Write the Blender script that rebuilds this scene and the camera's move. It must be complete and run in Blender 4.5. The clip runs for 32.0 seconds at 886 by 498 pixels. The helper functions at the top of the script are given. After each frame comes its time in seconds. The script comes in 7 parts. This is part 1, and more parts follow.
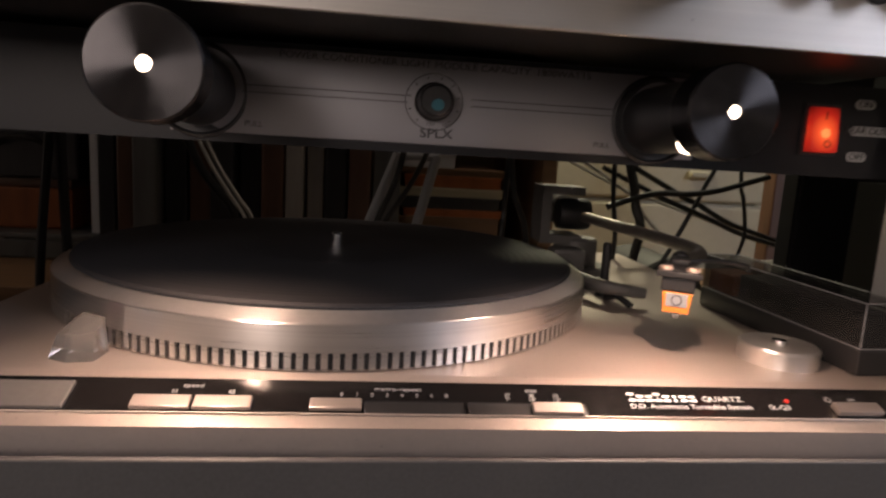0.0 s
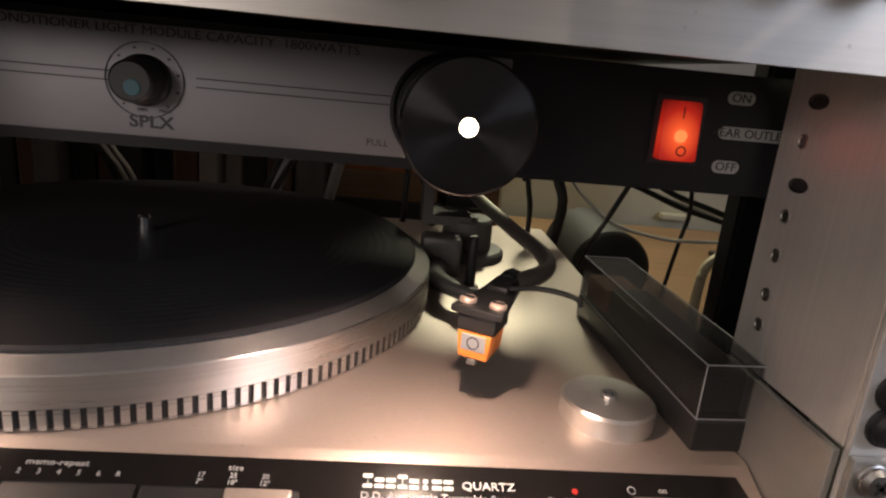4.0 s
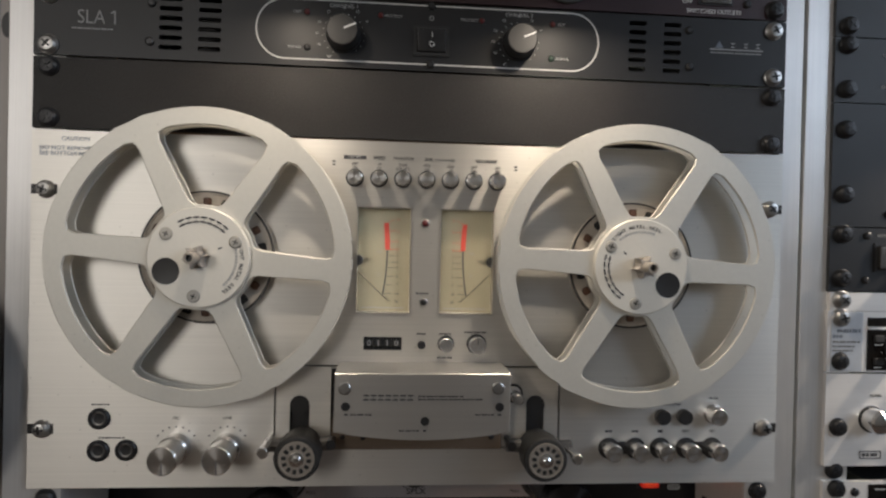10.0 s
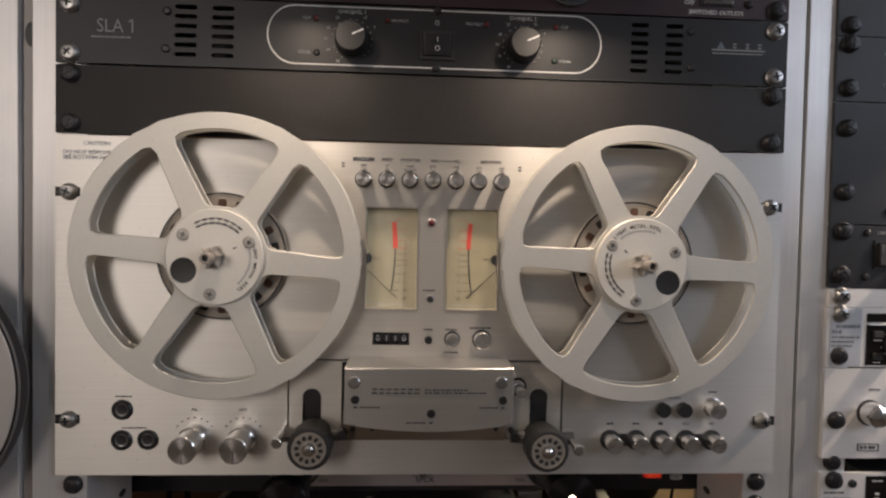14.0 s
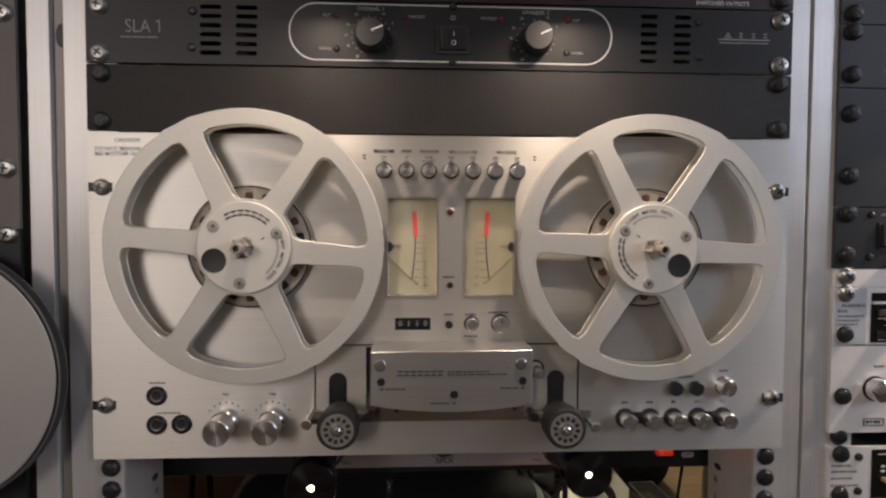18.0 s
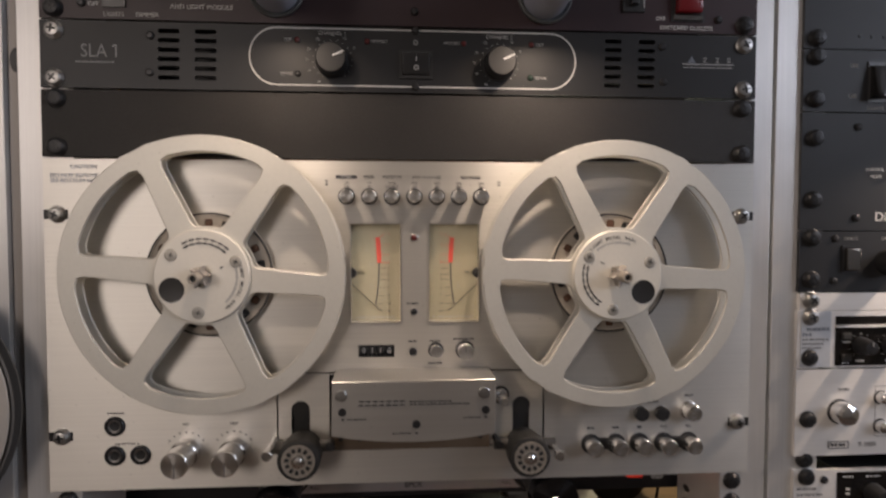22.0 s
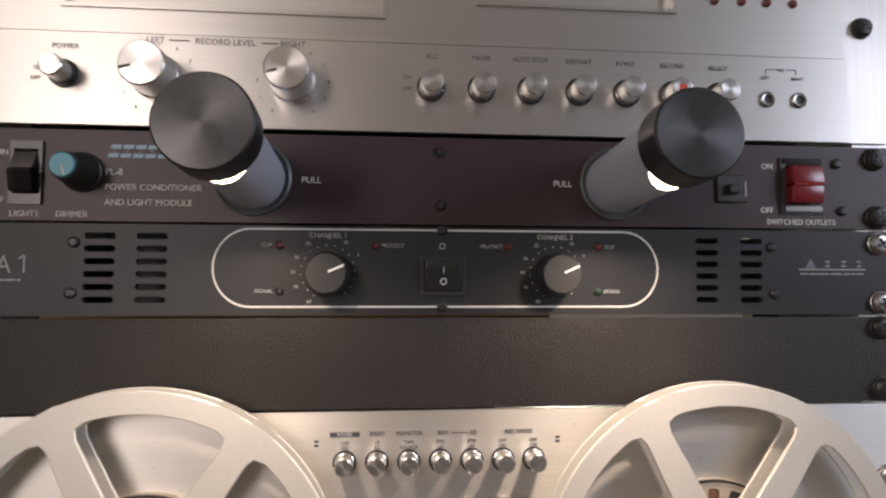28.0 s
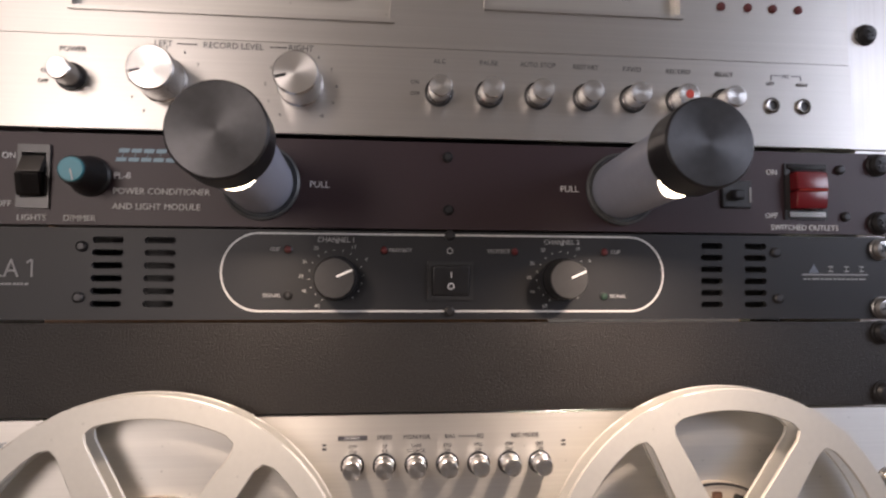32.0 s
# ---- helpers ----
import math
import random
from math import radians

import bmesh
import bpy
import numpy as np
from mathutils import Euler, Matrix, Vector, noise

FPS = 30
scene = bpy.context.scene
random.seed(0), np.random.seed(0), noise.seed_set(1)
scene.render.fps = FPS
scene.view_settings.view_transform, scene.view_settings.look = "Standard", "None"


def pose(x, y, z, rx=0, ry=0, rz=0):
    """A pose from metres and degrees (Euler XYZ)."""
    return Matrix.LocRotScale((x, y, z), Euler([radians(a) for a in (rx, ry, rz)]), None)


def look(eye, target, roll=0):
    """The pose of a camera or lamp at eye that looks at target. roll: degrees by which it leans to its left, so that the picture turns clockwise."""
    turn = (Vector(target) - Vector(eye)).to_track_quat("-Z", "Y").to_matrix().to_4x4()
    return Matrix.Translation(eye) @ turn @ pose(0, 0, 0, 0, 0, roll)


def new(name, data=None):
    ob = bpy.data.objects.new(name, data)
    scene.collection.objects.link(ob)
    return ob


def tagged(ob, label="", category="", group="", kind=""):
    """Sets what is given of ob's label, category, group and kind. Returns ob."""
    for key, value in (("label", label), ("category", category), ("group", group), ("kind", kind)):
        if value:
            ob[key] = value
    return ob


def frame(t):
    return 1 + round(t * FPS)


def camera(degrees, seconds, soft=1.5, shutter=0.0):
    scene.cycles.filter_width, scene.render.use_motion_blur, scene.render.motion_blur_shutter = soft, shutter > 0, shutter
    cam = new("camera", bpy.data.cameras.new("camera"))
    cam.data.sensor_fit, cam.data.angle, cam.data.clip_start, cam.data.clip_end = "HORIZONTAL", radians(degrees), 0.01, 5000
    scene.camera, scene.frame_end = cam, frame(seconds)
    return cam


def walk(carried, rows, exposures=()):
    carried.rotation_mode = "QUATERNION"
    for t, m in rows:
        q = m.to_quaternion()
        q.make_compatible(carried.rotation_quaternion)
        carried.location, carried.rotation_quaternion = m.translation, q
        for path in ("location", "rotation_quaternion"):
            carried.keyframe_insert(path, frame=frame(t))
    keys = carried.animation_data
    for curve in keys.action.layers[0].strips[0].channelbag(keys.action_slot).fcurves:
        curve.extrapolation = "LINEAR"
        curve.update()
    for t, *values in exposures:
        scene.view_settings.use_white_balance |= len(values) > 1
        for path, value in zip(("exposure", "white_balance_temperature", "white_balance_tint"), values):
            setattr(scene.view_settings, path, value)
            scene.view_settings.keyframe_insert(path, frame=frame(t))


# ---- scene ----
cam = camera(69.98, 32.0, soft=2.3, shutter=0.5)
PATH = [
    (0, (-0.0249, -0.2102, 0.9605), (0.2039, 1.7509, 0.6418), 3.43),
    (0.5, (-0.0316, -0.1864, 0.9686), (0.1537, 1.7568, 0.5329), 4.10),
    (1, (-0.0268, -0.1761, 0.9784), (0.1555, 1.7649, 0.5321), 5.02),
    (1.5, (-0.0414, -0.1825, 0.9847), (0.2685, 1.7491, 0.5692), 4.82),
    (2, (-0.0375, -0.1884, 0.9878), (0.5127, 1.6846, 0.5529), 7.17),
    (2.5, (0.0155, -0.1702, 0.9894), (0.3843, 1.7441, 0.5425), 7.10),
    (3, (0.0583, -0.1505, 0.9884), (0.2472, 1.7680, 0.4557), 5.88),
    (3.5, (0.0817, -0.1488, 0.9919), (0.2667, 1.7685, 0.4535), 5.71),
    (5.5, (0.0880, -0.1554, 0.9922), (0.1972, 1.7384, 0.3587), 3.89),
    (6, (0.0875, -0.1694, 0.9883), (0.1729, 1.7029, 0.2904), 3.56),
    (6.5, (0.0696, -0.1763, 0.9860), (0.1243, 1.7087, 0.3198), 3.46),
    (7, (0.0288, -0.2131, 1.0231), (0.0939, 1.7148, 0.4949), 1.31),
    (7.5, (-0.0074, -0.2569, 1.0564), (0.1897, 1.7064, 0.7300), 2.46),
    (8, (-0.0166, -0.3003, 1.0908), (0.1591, 1.6795, 0.8686), 1.65),
    (8.5, (-0.0353, -0.3376, 1.1358), (0.0987, 1.6536, 1.0040), 1.55),
    (9, (-0.0348, -0.3736, 1.1461), (0.0748, 1.6226, 1.0879), 1.86),
    (9.5, (-0.0260, -0.3919, 1.1554), (0.1155, 1.6028, 1.1182), 1.84),
    (10, (-0.0212, -0.4075, 1.1576), (0.1441, 1.5855, 1.1376), 1.30),
    (10.5, (-0.0131, -0.4111, 1.1567), (0.1663, 1.5806, 1.1236), 1.04),
    (11, (0.0072, -0.4080, 1.1613), (0.1229, 1.5882, 1.1203), 0.74),
    (11.5, (0.0241, -0.4058, 1.1627), (-0.0220, 1.5928, 1.1031), 0.50),
    (12, (0.0405, -0.4224, 1.1538), (-0.0390, 1.5747, 1.0815), 0.26),
    (12.5, (0.0184, -0.4285, 1.1621), (0.0769, 1.5697, 1.0992), -0.28),
    (13, (-0.0061, -0.4246, 1.1559), (0.0831, 1.5720, 1.0806), 0.37),
    (13.5, (-0.0121, -0.4189, 1.1666), (0.1022, 1.5769, 1.1039), 0.76),
    (14, (-0.0165, -0.4212, 1.1655), (0.1026, 1.5743, 1.1037), 1.15),
    (14.5, (-0.0079, -0.4305, 1.1572), (0.1127, 1.5638, 1.0671), 0.45),
    (15, (-0.0142, -0.4310, 1.1527), (0.1031, 1.5624, 1.0404), 0.13),
    (15.5, (-0.0195, -0.4332, 1.1610), (0.1024, 1.5610, 1.0681), 0.23),
    (17.5, (-0.0224, -0.4359, 1.1640), (0.1020, 1.5580, 1.0681), -0.28),
    (18, (-0.0291, -0.4363, 1.1625), (0.0846, 1.5587, 1.0778), 0.24),
    (18.5, (-0.0315, -0.4323, 1.1588), (0.0831, 1.5624, 1.0699), 0.36),
    (19, (-0.0240, -0.4312, 1.1606), (0.0945, 1.5632, 1.0682), 0.34),
    (19.5, (-0.0209, -0.4313, 1.1582), (0.1181, 1.5623, 1.0789), 0.34),
    (20, (-0.0126, -0.4324, 1.1599), (0.1262, 1.5608, 1.0706), 0.25),
    (20.5, (-0.0091, -0.4371, 1.1591), (0.1306, 1.5561, 1.0713), 0.75),
    (21, (-0.0032, -0.4411, 1.1618), (0.1403, 1.5513, 1.0630), 0.37),
    (21.5, (-0.0040, -0.4429, 1.1653), (0.1470, 1.5499, 1.0881), 0.12),
    (22, (-0.0117, -0.4328, 1.1796), (0.1372, 1.5600, 1.0983), 0.09),
    (22.5, (-0.0229, -0.4133, 1.2149), (0.1166, 1.5813, 1.1688), -0.27),
    (23, (-0.0005, -0.3803, 1.2432), (0.0565, 1.6189, 1.2489), -0.95),
    (23.5, (0.0163, -0.3426, 1.2591), (-0.0537, 1.6523, 1.3827), 0.68),
    (24, (0.0145, -0.3214, 1.2709), (-0.1028, 1.6703, 1.4097), 0.96),
    (24.5, (-0.0130, -0.3064, 1.2815), (0.0028, 1.6889, 1.4168), -0.14),
    (25, (-0.0255, -0.3036, 1.2810), (0.1843, 1.6816, 1.4038), -0.67),
    (25.5, (-0.0221, -0.2839, 1.2768), (0.1999, 1.7006, 1.3876), -0.82),
    (26, (-0.0215, -0.2810, 1.2849), (0.1913, 1.7034, 1.4156), -0.44),
    (26.5, (-0.0307, -0.2774, 1.2938), (0.1958, 1.7082, 1.3721), 0.12),
    (28.5, (-0.0254, -0.3172, 1.2771), (0.1458, 1.6705, 1.4172), -0.02),
    (29, (-0.0359, -0.3164, 1.2778), (0.1359, 1.6719, 1.4079), -0.12),
    (29.5, (-0.0368, -0.3211, 1.2798), (0.1376, 1.6673, 1.4062), 0.16),
    (30, (-0.0367, -0.3245, 1.2798), (0.1468, 1.6623, 1.4166), 0.15),
    (30.5, (-0.0382, -0.3204, 1.2785), (0.1475, 1.6655, 1.4252), 0.20),
    (31, (-0.0390, -0.3147, 1.2773), (0.1481, 1.6719, 1.4140), 0.26),
    (31.5, (-0.0369, -0.3095, 1.2771), (0.1449, 1.6784, 1.3998), 0.42),
    (32, (-0.0328, -0.3120, 1.2848), (0.1665, 1.6749, 1.3971), 0.23),
]
EXPOSURES = [
    (0.0, 0.24, 6480, 20), (3.0, 0.2, 6350, 16), (6.0, 0.11, 5900, 12), (7.0, 0.15, 6000, 9), (8.0, 0.40, 6000, 12),
    (9.0, -0.08, 5850, 8), (10.0, -0.25, 5850, 7), (12.0, -0.31, 6100, 7), (13.0, -0.30, 6200, 11), (15.0, -0.31, 6130, 14), (21.0, -0.31, 6250, 16),
    (23.0, -0.2, 6350, 15), (24.0, 0.05, 6250, 15), (26.0, 0.38, 6200, 15), (29.0, 0.34, 6220, 18), (32.0, 0.36, 6230, 19)]
walk(cam, [(t, look(eye, target, roll)) for t, eye, target, roll in PATH], EXPOSURES)

# ---- light ----
world = bpy.data.worlds.new("world")
scene.world = world
world.use_nodes = True
world.node_tree.nodes["Background"].inputs[0].default_value = (0.55, 0.6, 0.7, 1)
world.node_tree.nodes["Background"].inputs[1].default_value = 0.12


def area(name, eye, target, sx, sy, watts, colour, spread=180):
    lamp = bpy.data.lights.new(name, "AREA")
    lamp.shape, lamp.size, lamp.size_y = "RECTANGLE", sx, sy
    lamp.energy, lamp.color, lamp.spread = watts, colour, radians(spread)
    ob = new(name, lamp)
    ob.matrix_world = look(eye, target)
    return ob


area("window_daylight", (2.25, -1.60, 1.90), (0.0, 0.0, 1.15), 1.15, 0.80, 21, (0.84, 0.90, 1.0))
area("window_2_daylight", (-1.25, -2.56, 1.66), (-0.2, 0.0, 1.15), 0.7, 0.95, 18, (1.0, 0.87, 0.74))
area("back_room_light", (0.28, 0.88, 1.40), (0.17, 0.25, 0.86), 0.08, 0.08, 3.6, (0.99, 0.96, 0.62))
# Unseen fill lamp, added to brighten the books and cables behind the rack
area("background_fill_light", (-0.10, 0.45, 2.30), (-0.10, 0.50, 0.80), 0.3, 0.3, 2.0, (1.0, 0.84, 0.62))

# ---- materials ----
def material(name, colour, rough=0.5, metal=0.0, grain=None, vary=0.08, bump=0.0, dirt=0.0, coat=0.0, aniso=0.0, spun="", gloss=0.5, specks=0.0, brush=None):
    """grain: noise scale along x, y, z in cycles per metre. vary: how far the colour strays. dirt: share of larger blotches.
    spun: the axis that turned metal was turned about. brush: the direction across the brushing, along which highlights stretch."""
    m = bpy.data.materials.new(name)
    m.use_nodes = True
    nt = m.node_tree
    b = nt.nodes["Principled BSDF"]
    b.inputs["Roughness"].default_value, b.inputs["Metallic"].default_value = rough, metal
    b.inputs["Coat Weight"].default_value = coat
    b.inputs["Anisotropic"].default_value = aniso
    b.inputs["Specular IOR Level"].default_value = gloss
    tc = nt.nodes.new("ShaderNodeTexCoord")
    mp = nt.nodes.new("ShaderNodeMapping")
    mp.inputs["Scale"].default_value = grain or (300, 300, 300)
    nt.links.new(tc.outputs["Object"], mp.inputs["Vector"])
    n = nt.nodes.new("ShaderNodeTexNoise")
    n.inputs["Scale"].default_value, n.inputs["Detail"].default_value = 1.0, 4.0
    nt.links.new(mp.outputs["Vector"], n.inputs["Vector"])
    big = nt.nodes.new("ShaderNodeTexNoise")
    big.inputs["Scale"].default_value, big.inputs["Detail"].default_value = 14.0, 5.0
    nt.links.new(tc.outputs["Object"], big.inputs["Vector"])
    mix = nt.nodes.new("ShaderNodeMix")
    mix.data_type = "FLOAT"
    mix.inputs[0].default_value = min(1.0, 0.35 + dirt)
    nt.links.new(n.outputs["Fac"], mix.inputs[2])
    nt.links.new(big.outputs["Fac"], mix.inputs[3])
    ramp = nt.nodes.new("ShaderNodeValToRGB")
    ramp.color_ramp.elements[0].position, ramp.color_ramp.elements[1].position = 0.3, 0.7
    lo, hi = 1 - vary, 1 + vary
    ramp.color_ramp.elements[0].color = (*[c * lo for c in colour], 1)
    ramp.color_ramp.elements[1].color = (*[min(1, c * hi) for c in colour], 1)
    nt.links.new(mix.outputs[0], ramp.inputs[0])
    tone = ramp.outputs[0]
    if specks:
        # scattered grime spots of uneven size
        vo = nt.nodes.new("ShaderNodeTexVoronoi")
        vo.inputs["Scale"].default_value = 130.0
        nt.links.new(tc.outputs["Object"], vo.inputs["Vector"])
        sp = nt.nodes.new("ShaderNodeMapRange")
        sp.inputs["From Min"].default_value, sp.inputs["From Max"].default_value = 0.03, 0.10
        sp.inputs["To Min"].default_value, sp.inputs["To Max"].default_value = specks, 0.0
        nt.links.new(vo.outputs["Distance"], sp.inputs["Value"])
        dk = nt.nodes.new("ShaderNodeMix")
        dk.data_type = "RGBA"
        dk.inputs["B"].default_value = (*[c * 0.35 for c in colour], 1)
        nt.links.new(sp.outputs[0], dk.inputs["Factor"])
        nt.links.new(tone, dk.inputs["A"])
        tone = dk.outputs["Result"]
    nt.links.new(tone, b.inputs["Base Color"])
    mr = nt.nodes.new("ShaderNodeMapRange")
    mr.inputs["To Min"].default_value, mr.inputs["To Max"].default_value = max(0.02, rough - 0.07), min(1, rough + 0.09)
    nt.links.new(mix.outputs[0], mr.inputs["Value"])
    nt.links.new(mr.outputs[0], b.inputs["Roughness"])
    if spun:
        tg = nt.nodes.new("ShaderNodeTangent")
        tg.direction_type, tg.axis = "RADIAL", spun
        nt.links.new(tg.outputs[0], b.inputs["Tangent"])
        b.inputs["Anisotropic Rotation"].default_value = 0.25
    if brush:
        tg = nt.nodes.new("ShaderNodeCombineXYZ")
        for k in range(3):
            tg.inputs[k].default_value = brush[k]
        nt.links.new(tg.outputs[0], b.inputs["Tangent"])
    if bump:
        bp = nt.nodes.new("ShaderNodeBump")
        bp.inputs["Strength"].default_value, bp.inputs["Distance"].default_value = bump, 0.0004
        nt.links.new(n.outputs["Fac"], bp.inputs["Height"])
        nt.links.new(bp.outputs[0], b.inputs["Normal"])
    return m


def glow(name, colour, strength, base=None):
    m = bpy.data.materials.new(name)
    m.use_nodes = True
    b = m.node_tree.nodes["Principled BSDF"]
    b.inputs["Base Color"].default_value = (*(base or [min(1, c) for c in colour]), 1)
    b.inputs["Emission Color"].default_value = (*colour, 1)
    b.inputs["Emission Strength"].default_value = strength
    return m


def clear(name, colour, rough=0.03, ior=1.45, weight=1.0):
    m = bpy.data.materials.new(name)
    m.use_nodes = True
    b = m.node_tree.nodes["Principled BSDF"]
    b.inputs["Base Color"].default_value = (*colour, 1)
    b.inputs["Roughness"].default_value, b.inputs["IOR"].default_value = rough, ior
    b.inputs["Transmission Weight"].default_value = weight
    return m


ALU_X = material("brushed_silver_along", (0.66, 0.64, 0.61), 0.40, 0.95, (5, 900, 900), 0.06, 0.10, aniso=0.7, brush=(0, 0, 1))
ALU_PANEL = material("satin_silver_panel", (0.71, 0.69, 0.65), 0.46, 0.94, (5, 800, 800), 0.08, 0.10, 0.1, specks=0.35, aniso=0.65, brush=(0, 0, 1))
COVER = material("satin_head_cover", (0.56, 0.55, 0.53), 0.40, 0.92, (5, 700, 700), 0.08, 0.10, 0.2, specks=0.3, aniso=0.6, brush=(0, 0, 1))
ALU_RAIL = material("worn_aluminium_rail", (0.66, 0.65, 0.64), 0.38, 0.50, (700, 700, 9), 0.16, 0.10, 0.35, aniso=0.5, brush=(1, 0, 0))
REEL = material("matt_silver_reel", (0.66, 0.64, 0.585), 0.48, 0.45, (400, 400, 400), 0.05, 0.03, 0.25, specks=0.25)
HUBCAP = material("pale_hub_cap", (0.76, 0.73, 0.66), 0.45, 0.25, (400, 400, 400), 0.03)
CHROME = material("chrome", (0.80, 0.80, 0.80), 0.14, 1.0, (300, 300, 300), 0.03, aniso=0.6, spun="Y")
TURNED = material("turned_aluminium", (0.76, 0.75, 0.735), 0.24, 1.0, (1800, 1800, 1800), 0.04, aniso=0.72, spun="Y")
DISCMETAL = material("turned_disc", (0.78, 0.76, 0.74), 0.34, 0.9, (300, 300, 300), 0.05, aniso=0.4, spun="Z")
STEEL = material("steel_screw", (0.40, 0.395, 0.385), 0.34, 1.0, (600, 600, 600), 0.15, 0.1)
BLACKSCREW = material("black_screw", (0.025, 0.025, 0.027), 0.38, 0.3, (500, 500, 500), 0.2, 0.05)
BLACK = material("black_plastic", (0.018, 0.018, 0.019), 0.42, 0.0, (500, 500, 500), 0.15, 0.02)
RUBBER = material("black_rubber", (0.022, 0.021, 0.02), 0.62, 0.0, (400, 400, 400), 0.2, 0.1, 0.2)
BLANK = material("textured_black_panel", (0.019, 0.0168, 0.0152), 0.35, 0.0, (1150, 1150, 1150), 0.7, 0.9, gloss=0.36)
BLANK.node_tree.nodes["Bump"].inputs["Distance"].default_value = 0.0005
CHARCOAL = material("charcoal_paint", (0.0195, 0.0200, 0.0220), 0.40, 0.0, (900, 900, 900), 0.15, 0.12, 0.3, gloss=0.32)
MAROON = material("maroon_brown_paint", (0.036, 0.020, 0.024), 0.40, 0.0, (900, 900, 900), 0.10, 0.1, gloss=0.38)
GREYTUBE = material("grey_lamp_tube", (0.42, 0.45, 0.54), 0.4, 0.0, (300, 300, 300), 0.05)
DARKTUBE = material("black_lamp_tube", (0.02, 0.02, 0.021), 0.35, 0.2, (300, 300, 300), 0.1)
CAPFACE = material("turned_black_cap", (0.085, 0.085, 0.088), 0.32, 0.9, (300, 300, 300), 0.12, aniso=0.6, spun="Y")
WHITEINK = material("white_ink", (0.75, 0.75, 0.74), 0.6, 0.0, (900, 900, 900), 0.05)
GREYINK = material("grey_ink", (0.36, 0.36, 0.36), 0.6, 0.0, (900, 900, 900), 0.05)
DARKINK = material("dark_ink", (0.05, 0.05, 0.055), 0.6, 0.0, (900, 900, 900), 0.05)
BLUEINK = material("blue_grey_ink", (0.30, 0.42, 0.48), 0.55, 0.0, (900, 900, 900), 0.05)
FADEDINK = material("worn_blue_print", (0.30, 0.33, 0.40), 0.6, 0.0, (900, 900, 900), 0.3)
BLUEGREYINK = material("faded_blue_print", (0.16, 0.18, 0.22), 0.6, 0.0, (700, 700, 700), 0.2)
TEAL = material("teal_knob_plastic", (0.06, 0.30, 0.38), 0.4, 0.0, (600, 600, 600), 0.08)
METERFACE = material("cream_meter_face", (0.36, 0.325, 0.225), 0.6, 0.0, (300, 300, 300), 0.07, 0.0, 0.5)
RED = material("red_ink", (0.60, 0.07, 0.045), 0.5, 0.0, (600, 600, 600), 0.06)
DARKRED = material("dark_red_lens", (0.10, 0.010, 0.010), 0.40, 0.0, (600, 600, 600), 0.1)
GREENLED = material("green_lens", (0.018, 0.045, 0.03), 0.4, 0.0, (600, 600, 600), 0.1)
REDSWITCH = material("dark_red_rocker", (0.17, 0.009, 0.013), 0.24, 0.0, (500, 500, 500), 0.08, coat=0.15)
DECK = material("champagne_deck", (0.48, 0.41, 0.365), 0.40, 0.6, (500, 500, 500), 0.06, 0.05, 0.2, specks=0.3)
PLATTER = material("platter_aluminium", (0.86, 0.82, 0.79), 0.30, 0.85, (300, 300, 900), 0.05, aniso=0.7, spun="Z")
PLATTERSIDE = material("polished_platter_side", (0.86, 0.83, 0.80), 0.28, 0.95, (10, 10, 1100), 0.10, 0.04, 0.1, aniso=0.75, brush=(0, 0, 1))
MAT = material("platter_mat", (0.034, 0.033, 0.035), 0.58, 0.0, (300, 300, 300), 0.2, 0.1, gloss=0.3)
TEALDIM = material("dark_teal_plastic", (0.025, 0.13, 0.17), 0.35, 0.0, (600, 600, 600), 0.08)
ROLLER = material("worn_roller_metal", (0.42, 0.38, 0.33), 0.42, 0.6, (400, 400, 400), 0.1, 0.03)
STRIP = material("gloss_black_strip", (0.010, 0.009, 0.009), 0.14, 0.0, (300, 300, 300), 0.2)
SHELF = material("dark_grey_shelf", (0.085, 0.083, 0.082), 0.5, 0.2, (600, 600, 600), 0.12, 0.1)
BRACKET = material("galvanised_bracket", (0.44, 0.43, 0.41), 0.45, 0.7, (300, 300, 300), 0.08, 0.05, 0.2)
PLATE = material("silver_label_plate", (0.34, 0.34, 0.36), 0.5, 0.75, (10, 600, 600), 0.03)
ORANGE = material("orange_stylus", (0.80, 0.24, 0.04), 0.4, 0.0, (600, 600, 600), 0.05)
CARTGREY = material("pale_grey_plastic", (0.55, 0.56, 0.58), 0.4, 0.0, (600, 600, 600), 0.05)
ARMGREY = material("dull_polished_arm", (0.34, 0.31, 0.28), 0.46, 0.85, (300, 300, 300), 0.08)
PALEPANEL = material("pale_silver_paint", (0.74, 0.72, 0.70), 0.38, 0.25, (6, 700, 700), 0.07, 0.05, 0.2, specks=0.15, aniso=0.5, brush=(0, 0, 1))
PALEINK = material("pale_grey_ink", (0.55, 0.55, 0.54), 0.6, 0.0, (900, 900, 900), 0.06)
TABLETAN = material("tan_grey_table", (0.40, 0.36, 0.31), 0.5, 0.2, (300, 300, 300), 0.12, 0.0, 0.2)
RECESSBROWN = material("brown_recess_paint", (0.13, 0.095, 0.065), 0.5, 0.2, (10, 300, 300), 0.2, 0.05)
COPPERY = material("coppery_screw", (0.80, 0.62, 0.52), 0.42, 0.7, (600, 600, 600), 0.1)
HUBSCREW = material("pale_grey_screw", (0.42, 0.40, 0.36), 0.40, 0.35, (600, 600, 600), 0.1)
TABLEGREY = material("grey_brown_plastic", (0.36, 0.33, 0.30), 0.5, 0.1, (300, 300, 300), 0.1)
MODBLACK = material("black_module_paint", (0.010, 0.010, 0.012), 0.42, 0.0, (600, 600, 600), 0.15, 0.05, gloss=0.3)
